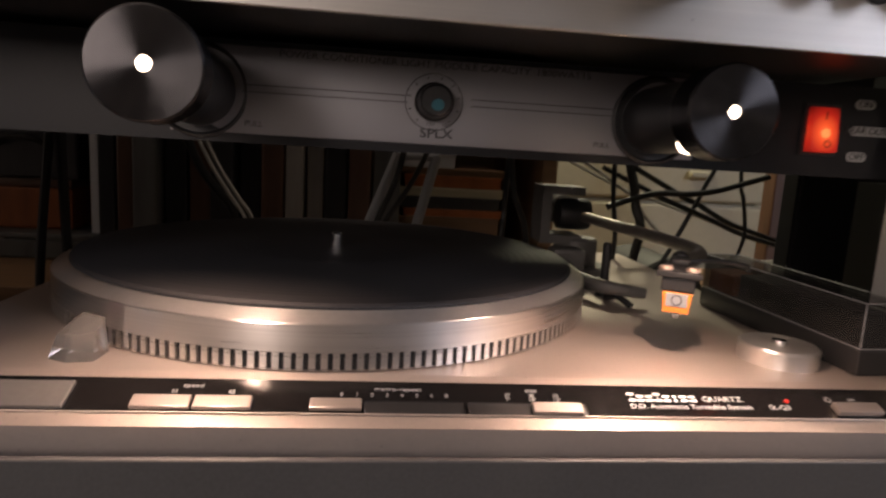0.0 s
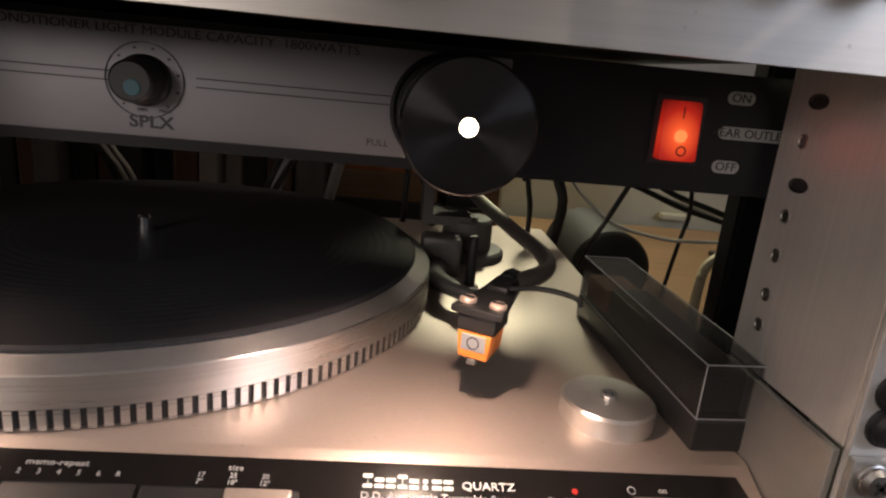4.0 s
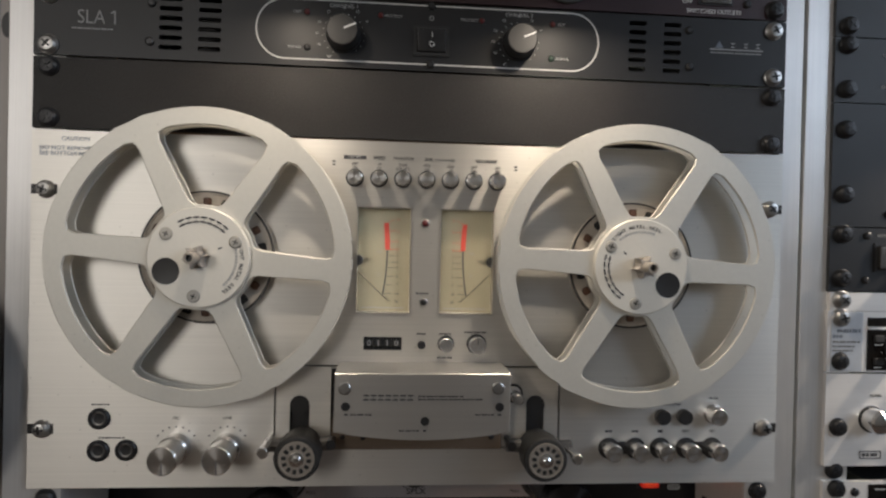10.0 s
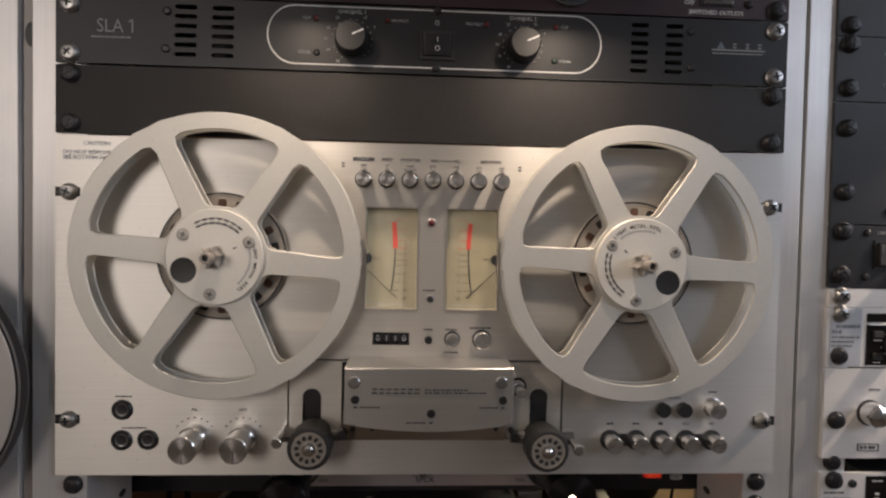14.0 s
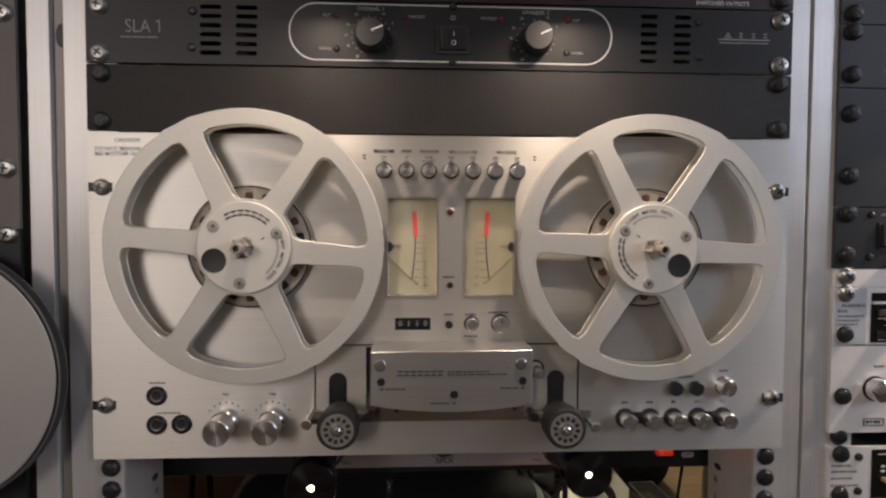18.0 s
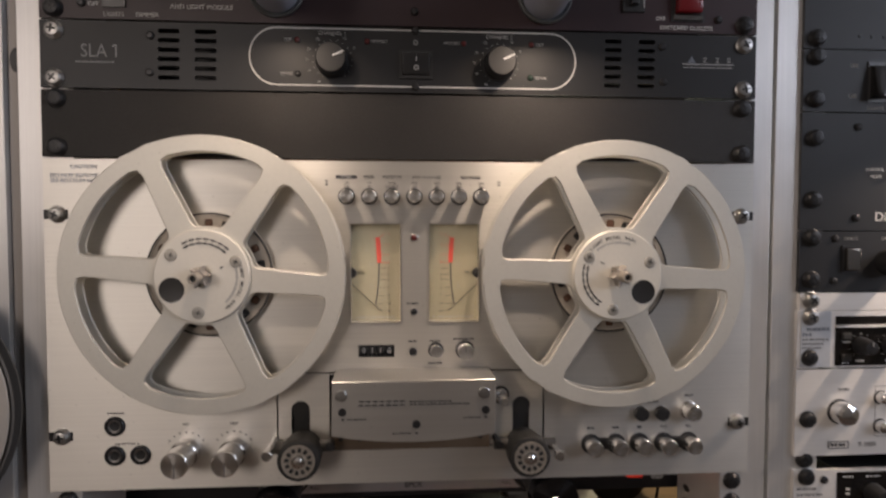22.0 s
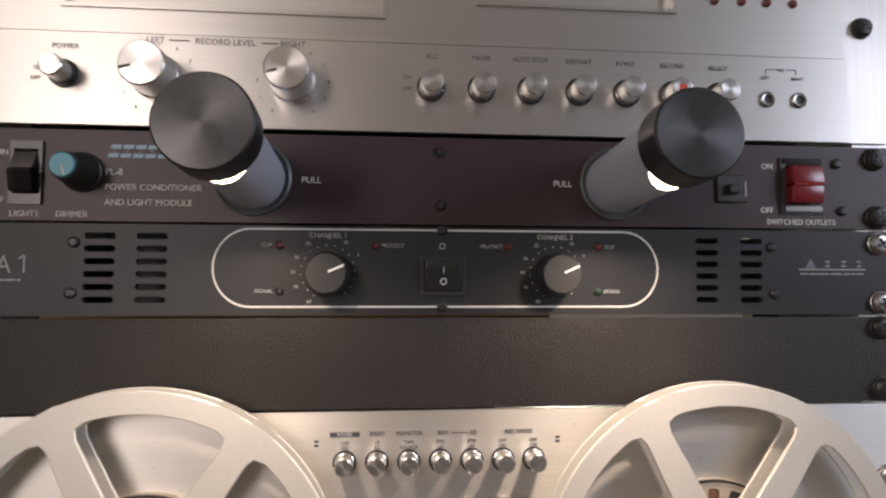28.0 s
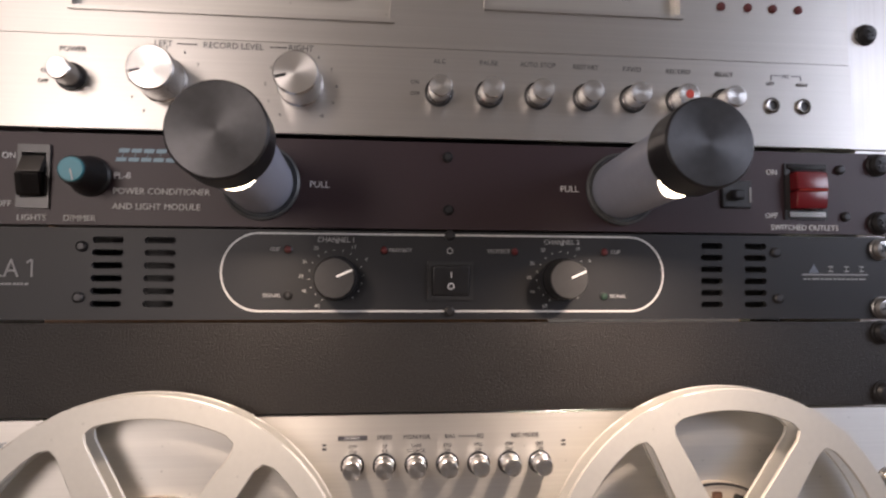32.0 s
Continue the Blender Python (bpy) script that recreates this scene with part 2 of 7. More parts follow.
CAPDARK = material("dark_turned_cap", (0.055, 0.053, 0.055), 0.19, 0.95, (300, 300, 300), 0.12, aniso=0.97, spun="Y")
SILVERINK = material("worn_dark_print", (0.13, 0.13, 0.13), 0.6, 0.0, (700, 700, 700), 0.25)
SOCKETRING = material("dark_grey_ring", (0.09, 0.095, 0.095), 0.4, 0.2, (300, 300, 300), 0.1)
BEZELMETAL = material("dull_plated_bezel", (0.22, 0.21, 0.20), 0.22, 0.95, (300, 300, 300), 0.08)
SIDERETURN = material("dull_brown_grey_steel", (0.26, 0.24, 0.225), 0.45, 0.5, (600, 600, 12), 0.12, 0.08, 0.4)
GREYPANEL = material("brown_grey_panel_paint", (0.18, 0.163, 0.152), 0.45, 0.0, (700, 700, 700), 0.12, 0.08, 0.3, gloss=0.35)
REELFACE = material("warm_grey_reel_face", (0.43, 0.405, 0.375), 0.5, 0.1, (300, 300, 300), 0.06, 0.0, 0.3)
SWITCHFRAME = material("glossy_dark_bezel", (0.030, 0.029, 0.030), 0.30, 0.0, (400, 400, 400), 0.1)
LABELGREY = material("blue_grey_label", (0.46, 0.49, 0.54), 0.45, 0.1, (300, 300, 300), 0.08, 0.0, 0.2)
MAKERGREY = material("grey_maker_plate", (0.30, 0.31, 0.33), 0.45, 0.0, (600, 600, 600), 0.05)
MIDGREY = material("mid_grey_plastic", (0.12, 0.115, 0.11), 0.5, 0.1, (400, 400, 400), 0.1)
BUTTON = material("champagne_button", (0.38, 0.33, 0.30), 0.40, 0.7, (10, 600, 600), 0.05)
BEIGE = material("beige_enamel", (0.44, 0.40, 0.28), 0.5, 0.0, (60, 60, 60), 0.05)
WALL = material("warm_wall_paint", (0.50, 0.46, 0.40), 0.8, 0.0, (40, 40, 40), 0.05, 0.1)
CEIL = material("white_ceiling_paint", (0.72, 0.70, 0.66), 0.85, 0.0, (40, 40, 40), 0.04)
FLOOR = material("brown_carpet", (0.14, 0.10, 0.075), 0.9, 0.0, (300, 300, 300), 0.25, 0.4)
WOOD = material("dark_wood", (0.16, 0.09, 0.045), 0.5, 0.0, (6, 90, 90), 0.3, 0.1)
SPINE_A = material("brown_spine", (0.10, 0.05, 0.03), 0.5, 0.0, (60, 60, 10), 0.3)
SPINE_B = material("grey_spine", (0.11, 0.11, 0.105), 0.45, 0.0, (60, 60, 10), 0.3)
SPINE_C = material("black_spine", (0.02, 0.02, 0.022), 0.45, 0.0, (60, 60, 10), 0.3)
PALESPINE = material("pale_spine", (0.34, 0.32, 0.29), 0.4, 0.0, (60, 60, 10), 0.2)
TABLEWOOD = material("brown_table_wood", (0.24, 0.14, 0.07), 0.5, 0.0, (6, 90, 90), 0.25, 0.1)
SPINE_D = material("orange_spine", (0.32, 0.09, 0.02), 0.5, 0.0, (60, 60, 10), 0.3)
CABLE = material("black_cable", (0.012, 0.012, 0.012), 0.45, 0.0, (300, 300, 300), 0.1)
CABLE_W = material("grey_cable", (0.5, 0.49, 0.45), 0.45, 0.0, (300, 300, 300), 0.1)
REDGLOW = glow("lit_red_rocker", (1.0, 0.03, 0.012), 0.8, (0.16, 0.008, 0.006))
nt = REDGLOW.node_tree
tc, mp, gr, rp = nt.nodes.new("ShaderNodeTexCoord"), nt.nodes.new("ShaderNodeMapping"), nt.nodes.new("ShaderNodeTexGradient"), nt.nodes.new("ShaderNodeValToRGB")
# the neon behind the paddle, brightest near its middle
mp.inputs["Scale"].default_value, mp.inputs["Location"].default_value = (85, 20, 70), (-0.1847 * 85, 0, -0.0204 * 70)
gr.gradient_type = "SPHERICAL"
for at, c in ((0.0, (0.10, 0.003, 0.002, 1)), (1.0, (1.0, 0.30, 0.08, 1))):
    rp.color_ramp.elements[int(at)].position, rp.color_ramp.elements[int(at)].color = at, c
rp.color_ramp.elements.new(0.35).color = (0.45, 0.016, 0.006, 1)
rp.color_ramp.elements.new(0.72).color = (0.95, 0.10, 0.02, 1)
nt.links.new(tc.outputs["Object"], mp.inputs["Vector"])
nt.links.new(mp.outputs[0], gr.inputs[0])
nt.links.new(gr.outputs["Fac"], rp.inputs[0])
nt.links.new(rp.outputs[0], nt.nodes["Principled BSDF"].inputs["Emission Color"])
REDHOT = glow("neon_in_rocker", (1.0, 0.16, 0.04), 1.6)
REDDOT = glow("lit_red_indicator", (1.0, 0.05, 0.02), 0.5, (0.3, 0.01, 0.01))
BULB = glow("lit_bulb", (1.0, 0.80, 0.55), 10.0)
WINDOWPANE = clear("meter_pane", (0.97, 0.97, 0.95), 0.02, 1.3)
LIDPLASTIC = material("clear_lid_plastic", (0.045, 0.043, 0.042), 0.10, 0.0, (200, 200, 200), 0.05)
LIDPLASTIC.node_tree.nodes["Principled BSDF"].inputs["Alpha"].default_value = 0.45
FROSTED = clear("frosted_clear_plastic", (0.58, 0.54, 0.50), 0.12, 1.5, 0.8)

# ---- builders ----
ORIGIN = {}
LAY = [Matrix.Identity(4)]  # how a group's own measure is laid into the rack


def thing(name, at, label, category, group=""):
    ob = new(name)
    ob.empty_display_size = 0.02
    ob.location = LAY[0] @ Vector(at)
    ORIGIN[ob] = ob.location.copy()
    return tagged(ob, label, category, group)


def structure(name, bm, mat, label, category="structure"):
    ob = as_object(name, bm, mat)
    ORIGIN[ob] = Vector((0, 0, 0))
    return tagged(ob, label, category, kind="structure")


def as_object(name, bm, mat, smooth=22):
    me = bpy.data.meshes.new(name)
    bmesh.ops.recalc_face_normals(bm, faces=bm.faces[:])
    lim = radians(smooth)
    for f in bm.faces:
        f.smooth = True
    for e in bm.edges:
        e.smooth = len(e.link_faces) == 2 and e.calc_face_angle(0) < lim
    bm.to_mesh(me)
    bm.free()
    me.materials.append(mat)
    return new(name, me)


def part(name, bm, mat, parent, label=""):
    """One mesh under a thing or under a part; its vertices are given in the world."""
    bmesh.ops.transform(bm, matrix=Matrix.Translation(-ORIGIN[parent]) @ LAY[0], verts=bm.verts[:])
    ob = as_object(name, bm, mat)
    ob.parent = parent
    ORIGIN[ob] = ORIGIN[parent]
    return tagged(ob, label) if label else ob


def box(x0, x1, y0, y1, z0, z1, bevel=0.0, seg=2, bm=None):
    b = bmesh.new()
    bmesh.ops.create_cube(b, size=1)
    for v in b.verts:
        v.co = Vector(((x0 + x1) / 2 + v.co.x * (x1 - x0), (y0 + y1) / 2 + v.co.y * (y1 - y0), (z0 + z1) / 2 + v.co.z * (z1 - z0)))
    if bevel:
        bmesh.ops.bevel(b, geom=b.edges[:], offset=bevel, segments=seg, profile=0.5, affect="EDGES")
    return join(bm, b)


def join(bm, b):
    if bm is None:
        return b
    me = bpy.data.meshes.new("joined")
    b.to_mesh(me)
    b.free()
    bm.from_mesh(me)
    bpy.data.meshes.remove(me)
    return bm


AXIS = {"y": Matrix.Rotation(radians(90), 3, "X"), "z": Matrix.Identity(3), "x": Matrix.Rotation(radians(90), 3, "Y")}


def lathe(profile, at, axis="y", seg=32, close=True, bm=None, turn=None):
    """profile: rows of radius and height; the height runs along the axis, for "y" towards the viewer (-y)."""
    b = bmesh.new()
    m = turn if turn is not None else AXIS[axis]
    rings = []
    for r, h in profile:
        if r < 1e-6:
            rings.append([b.verts.new(m @ Vector((0, 0, h)))])
        else:
            rings.append([b.verts.new(m @ Vector((r * math.cos(a), r * math.sin(a), h))) for a in (2 * math.pi * k / seg for k in range(seg))])
    for a, c in zip(rings, rings[1:]):
        for k in range(seg):
            q = [a[k % len(a)], a[(k + 1) % len(a)], c[(k + 1) % len(c)], c[k % len(c)]]
            q = list(dict.fromkeys(q))
            if len(q) > 2:
                b.faces.new(q)
    if close:
        for ring in (rings[0], rings[-1]):
            if len(ring) > 2:
                b.faces.new(ring)
    bmesh.ops.translate(b, verts=b.verts[:], vec=at)
    return join(bm, b)


def tube(points, r, seg=10, bm=None, steps=8):
    """A round bar along a smooth line through the points."""
    b = bmesh.new()
    P = [Vector(p) for p in points]
    line = []
    for k in range(len(P) - 1):
        p0, p1, p2, p3 = P[max(k - 1, 0)], P[k], P[k + 1], P[min(k + 2, len(P) - 1)]
        for s in range(steps):
            t = s / steps
            line.append(0.5 * (2 * p1 + (p2 - p0) * t + (2 * p0 - 5 * p1 + 4 * p2 - p3) * t * t + (3 * p1 - p0 - 3 * p2 + p3) * t ** 3))
    line.append(P[-1])
    rings = []
    up = Vector((0.13, 0.07, 0.99))
    for k, p in enumerate(line):
        d = (line[min(k + 1, len(line) - 1)] - line[max(k - 1, 0)]).normalized()
        s = d.cross(up)
        if s.length < 1e-4:
            s = d.cross(Vector((1, 0, 0)))
        s.normalize()
        u = s.cross(d)
        rr = r(k / (len(line) - 1)) if callable(r) else r
        rings.append([b.verts.new(p + rr * (math.cos(a) * s + math.sin(a) * u)) for a in (2 * math.pi * j / seg for j in range(seg))])
    for a, c in zip(rings, rings[1:]):
        for j in range(seg):
            b.faces.new((a[j], a[(j + 1) % seg], c[(j + 1) % seg], c[j]))
    b.faces.new(rings[0])
    b.faces.new(rings[-1])
    return join(bm, b)


def outline(loops, y, depth, bm=None, bevel=0.0):
    """A flat sheet facing -y from loops of (x, z), the first its rim and the rest holes, with that depth behind y."""
    b = bmesh.new()
    edges = []
    for loop in loops:
        vs = [b.verts.new((x, y, z)) for x, z in loop]
        edges += [b.edges.new((vs[k], vs[(k + 1) % len(vs)])) for k in range(len(vs))]
    bmesh.ops.triangle_fill(b, use_beauty=True, use_dissolve=False, edges=edges)
    front = b.faces[:]
    rim = [e for e in b.edges if len(e.link_faces) == 1]
    back = bmesh.ops.duplicate(b, geom=front + b.edges[:] + b.verts[:])
    pairs = back["vert_map"]
    bmesh.ops.translate(b, verts=[v for v in back["geom"] if isinstance(v, bmesh.types.BMVert)], vec=(0, depth, 0))
    for e in rim:
        v0, v1 = e.verts
        b.faces.new((v0, v1, pairs[v1], pairs[v0]))
    if bevel:
        bmesh.ops.bevel(b, geom=[e for e in rim if e.is_valid], offset=bevel, segments=1, profile=0.5, affect="EDGES")
    return join(bm, b)


def sheet(x0, x1, z0, z1, y, depth, holes=(), bm=None, bevel=0.0005):
    """An upright panel facing -y with rectangular openings (x0, x1, z0, z1) through it."""
    xs = sorted({x0, x1, *[h[0] for h in holes], *[h[1] for h in holes]})
    zs = sorted({z0, z1, *[h[2] for h in holes], *[h[3] for h in holes]})

    def solid(i, j):
        if not (0 <= i < len(xs) - 1 and 0 <= j < len(zs) - 1):
            return False
        cx, cz = (xs[i] + xs[i + 1]) / 2, (zs[j] + zs[j + 1]) / 2
        return not any(h[0] < cx < h[1] and h[2] < cz < h[3] for h in holes)

    b = bmesh.new()
    made = {}

    def v(i, j, back):
        key = (i, j, back)
        if key not in made:
            made[key] = b.verts.new((xs[i], y + (depth if back else 0), zs[j]))
        return made[key]

    for i in range(len(xs) - 1):
        for j in range(len(zs) - 1):
            if not solid(i, j):
                continue
            for back in (False, True):
                b.faces.new([v(i, j, back), v(i + 1, j, back), v(i + 1, j + 1, back), v(i, j + 1, back)])
            for di, dj, a, c in ((-1, 0, (i, j), (i, j + 1)), (1, 0, (i + 1, j), (i + 1, j + 1)), (0, -1, (i, j), (i + 1, j)), (0, 1, (i, j + 1), (i + 1, j + 1))):
                if not solid(i + di, j + dj):
                    b.faces.new([v(*a, False), v(*c, False), v(*c, True), v(*a, True)])
    if bevel:
        edges = [e for e in b.edges if len(e.link_faces) == 2 and e.calc_face_angle(0) > 1 and all(abs(q.co.y - y) < 1e-7 for q in e.verts)]
        bmesh.ops.bevel(b, geom=edges, offset=bevel, segments=2, profile=0.5, affect="EDGES")
    return join(bm, b)


FRONT = Matrix.Rotation(radians(90), 4, "X")


def words(text, x, y, z, size, align="CENTER", turn=None, wide=1.0, thick=0.0, spin=0.0):
    """Lettering that stands 0.15 mm proud, facing -y (or by the turn given)."""
    cu = bpy.data.curves.new("words", "FONT")
    cu.body, cu.size, cu.align_x, cu.align_y, cu.extrude = text, size, align, "CENTER", 0.00015
    cu.offset, cu.resolution_u = thick, 3
    ob = bpy.data.objects.new("words", cu)
    me = bpy.data.meshes.new_from_object(ob)
    b = bmesh.new()
    b.from_mesh(me)
    bpy.data.objects.remove(ob)
    bpy.data.curves.remove(cu)
    bpy.data.meshes.remove(me)
    m = Matrix.Translation((x, y, z)) @ (turn if turn is not None else FRONT) @ Matrix.Rotation(spin, 4, "Z") @ Matrix.Diagonal((wide, 1, 1, 1))
    bmesh.ops.transform(b, matrix=m, verts=b.verts[:])
    return b


def bars(x0, x1, z, h, y, count=1, gap=0.25):
    """Plain bars in a row that stand for writing, as one flat print with hairline links."""
    if count == 1:
        return box(x0, x1, y - 0.0002, y + 0.0002, z - h / 2, z + h / 2)
    b = bmesh.new()
    w, g, last = (x1 - x0) / count, h * 0.05, None
    for k in range(count):
        a, c = x0 + k * w, x0 + (k + 1 - gap * (1 + 0.6 * math.sin(k * 2.3))) * w
        left = [b.verts.new((a, y - 0.0002, z + d)) for d in (h / 2, g, -g, -h / 2)]
        right = [b.verts.new((c, y - 0.0002, z + d)) for d in (h / 2, g, -g, -h / 2)]
        b.faces.new(left + right[::-1])
        if last:
            b.faces.new((last[1], left[1], left[2], last[2]))
        last = right
    return b


def mark_strokes(w, h, stroke, slant=0.0):
    """A plain mark about the origin, facing -y: two level strokes, one over the other, joined by a hairline."""
    b = bmesh.new()
    for x0, x1, z0, z1 in ((-w / 2, w / 2, h / 2 - stroke, h / 2), (-w / 2, w / 2, -h / 2, -h / 2 + stroke), (-0.00008, 0.00008, -h / 2 + stroke, h / 2 - stroke)):
        box(x0, x1, -0.00015, 0.00015, z0, z1, bm=b)
    for v in b.verts:
        v.co.x += v.co.z * slant
    return b


def rack_bolt(x, z, y, mat, head=0.0054, rise=0.0042, label="black pan-head rack bolt with a worn cross slot"):
    """A pan-head rack bolt with its cross slot, facing -y."""
    t = thing("rack_bolt", (x, y, z), label, "bolt", "rack bolts")
    part("washer", lathe([(head * 1.12, 0), (head * 1.12, 0.0009), (head * 1.02, 0.0012)], (x, y, z), seg=20), mat, t)
    part("head", lathe([(head, 0.0012), (head * 0.98, rise * 0.55), (head * 0.75, rise * 0.9), (head * 0.3, rise), (0, rise)], (x, y, z), seg=20, close=False), mat, t)
    c = bmesh.new()
    a = random.random() * 1.5
    for s in (a, a + math.pi / 2):
        q = box(-head * 0.5, head * 0.5, -0.0005, 0.0002, -0.0006, 0.0006)
        bmesh.ops.transform(q, matrix=Matrix.Translation((x, y - rise, z)) @ Matrix.Rotation(s, 4, "Y"), verts=q.verts[:])
        join(c, q)
    part("cross_slot", c, BLACK, t)
    return t

# ---- the room ----
structure("floor", box(-2.3, 2.3, -2.6, 1.7, -0.05, 0.0), FLOOR, "brown carpeted floor of a small room", "floor")
structure("ceiling", box(-2.3, 2.3, -2.6, 1.7, 2.45, 2.5), CEIL, "plain white ceiling", "ceiling")
structure("wall_west", box(-2.4, -2.3, -2.6, 1.7, 0, 2.5), WALL, "plain warm-painted wall", "wall")
south = bmesh.new()
for x0, x1, z0, z1 in ((-2.4, -1.75, 0, 2.5), (-0.75, 2.4, 0, 2.5), (-1.75, -0.75, 0, 1.0), (-1.75, -0.75, 2.3, 2.5)):
    box(x0, x1, -2.7, -2.6, z0, z1, bm=south)
structure("wall_south", south, WALL, "warm-painted wall with a bright window opening", "wall")
ws = bmesh.new()
for x0, x1, z0, z1 in ((-1.75, -1.70, 1.0, 2.3), (-0.80, -0.75, 1.0, 2.3), (-1.70, -0.80, 1.0, 1.05), (-1.70, -0.80, 2.25, 2.3)):
    box(x0, x1, -2.68, -2.62, z0, z1, 0.004, bm=ws)
structure("window_2", ws, CEIL, "white window frame with pale daylight behind it", "window")
structure("wall_north", box(-2.4, 2.4, 1.7, 1.8, 0, 2.5), WALL, "plain warm-painted wall behind the rack", "wall")
east = bmesh.new()
for y0, y1, z0, z1 in ((-2.6, -2.25, 0, 2.5), (-0.95, 1.7, 0, 2.5), (-2.25, -0.95, 0, 1.45), (-2.25, -0.95, 2.35, 2.5)):
    box(2.3, 2.4, y0, y1, z0, z1, bm=east)
structure("wall_east", east, WALL, "warm-painted wall with a window opening", "wall")
wf = bmesh.new()
for y0, y1, z0, z1 in ((-2.25, -2.2, 1.45, 2.35), (-1.0, -0.95, 1.45, 2.35), (-2.2, -1.0, 1.45, 1.5), (-2.2, -1.0, 2.3, 2.35), (-1.62, -1.58, 1.5, 2.3)):
    box(2.32, 2.38, y0, y1, z0, z1, 0.004, bm=wf)
structure("window_1", wf, CEIL, "white window frame with daylight behind it", "window")

# ---- rack frames: rails, with the middle bay 19 inches wide ----
XI, XP = 0.2225, 0.2413
RAIL_LOW, RAIL_TOP = 0.0, 1.62


for sx in (1, -1):
    t = thing("rack_rail", (sx * 0.232, 0.003, RAIL_LOW), "worn brushed aluminium rack rail with a deep inner web", "rack rail", "rack rails")
    lo, hi = sorted((sx * XI, 0.2560 if sx > 0 else -0.2575))
    part("front_flange", box(lo, hi, 0.003, 0.0055, RAIL_LOW, RAIL_TOP, 0.0006), ALU_RAIL, t)
    lo, hi = sorted((sx * XI, sx * (XI + 0.0022)))
    part("web", box(lo, hi, 0.0055, 0.0716, 0.8965, RAIL_TOP, 0.0005), ALU_RAIL, t)
    lo, hi = sorted((sx * (XI + 0.0023), sx * (XI + 0.0120)))
    part("rear_flange", box(lo, hi, 0.0695, 0.0716, 0.8965, RAIL_TOP, 0.0004), ALU_RAIL, t)
    edge = 0.2586 if sx > 0 else 0.2660
    if sx < 0:
        part("side_return", box(-0.2657, -0.2577, 0.0070, 0.0090, RAIL_LOW, RAIL_TOP, 0.0004), SIDERETURN, t)
    # black strip added deep between the rails, standing for the shade in the gap
    lo, hi = sorted((sx * (edge - 0.0024), sx * (edge - 0.0002)))
    part("gap_shade_strip", box(lo, hi, 0.014, 0.03, RAIL_LOW, RAIL_TOP), BLACK, t)
    for z, slot in ((0.9137, 0), (0.9254, 0), (0.9400, 0), (0.9543, 0), (0.9657, 1), (0.9803, 0), (0.9935, 1)):
        h = lathe([(0.0026, 0), (0.0026, 0.0004), (0.0022, 0.0005), (0.0019, 0.0001), (0, 0.0001)], (0, 0, 0), seg=14, close=False, turn=Matrix.Rotation(radians(-90 * sx), 3, "Y"))
        bmesh.ops.transform(h, matrix=Matrix.Translation((sx * XI, 0.0580 - (0.003 if slot else 0), z)) @ Matrix.Diagonal((1, 2.0 if slot else 1, 1, 1)), verts=h.verts[:])
        part("screw_hole", h, BLACKSCREW if slot else STEEL, t)
    # neighbouring bay's rail
    n = thing("rack_rail", (sx * 0.267, 0.003, RAIL_LOW), "worn brushed aluminium rail of the neighbouring bay", "rack rail", "rack rails")
    lo, hi = sorted((sx * edge, 0.2960 if sx > 0 else -0.2810))
    part("front_flange", box(lo, hi, 0.003, 0.0055, RAIL_LOW, RAIL_TOP, 0.0006), ALU_RAIL, n)
    lo, hi = sorted((sx * edge, sx * (edge + 0.0020)))
    part("web", box(lo, hi, 0.0055, 0.066, RAIL_LOW, RAIL_TOP), ALU_RAIL, n)

for z in (0.9935, 0.9780, 0.9622, 0.9500, 0.9345, 0.9165, 0.9055):
    for sx in (1, -1):
        rack_bolt(sx * 0.2312, z, 0.003, BLACKSCREW, 0.0056, 0.0046)

# ---- open-reel recorder ----
RT = thing("tape_recorder", (0, 0, 1.0), "brushed silver open-reel tape recorder with two large reels", "tape recorder")
METERS = [(-0.0434, -0.0074, 1.1108, 1.1801), (0.0100, 0.0466, 1.1108, 1.1801)]
COUNTER = (-0.0372, -0.0127, 1.0877, 1.0962)
SLOTS = [(-0.0828, -0.0704, 1.0300, 1.0521), (0.0697, 0.0816, 1.0300, 1.0526)]
NOTCH = [(sx * 0.2413, sx * 0.2345, z - 0.0032, z + 0.0032) for sx in (1, -1) for z in (1.185, 1.0378)]
NOTCH = [(min(a, b), max(a, b), c, d) for a, b, c, d in NOTCH]
LOWER = (-0.0926, 0.0921, 1.0242, 1.0780)
part("front_panel", sheet(-XP, XP, 1.0004, 1.2215, 0, 0.003, [*METERS, COUNTER, LOWER]), ALU_PANEL, RT)
part("lower_panel", sheet(-0.0915, 0.0910, 1.0252, 1.0768, 0.0004, 0.002, [*SLOTS, (-0.0572, 0.0533, 1.0253, 1.0760)]), ALU_PANEL, RT)
part("chassis", box(-0.205, 0.205, 0.012, 0.33, 1.004, 1.215), BLACK, RT)
part("dark_backing", box(-0.096, 0.096, 0.0032, 0.010, 1.02, 1.08), BLACK, RT)
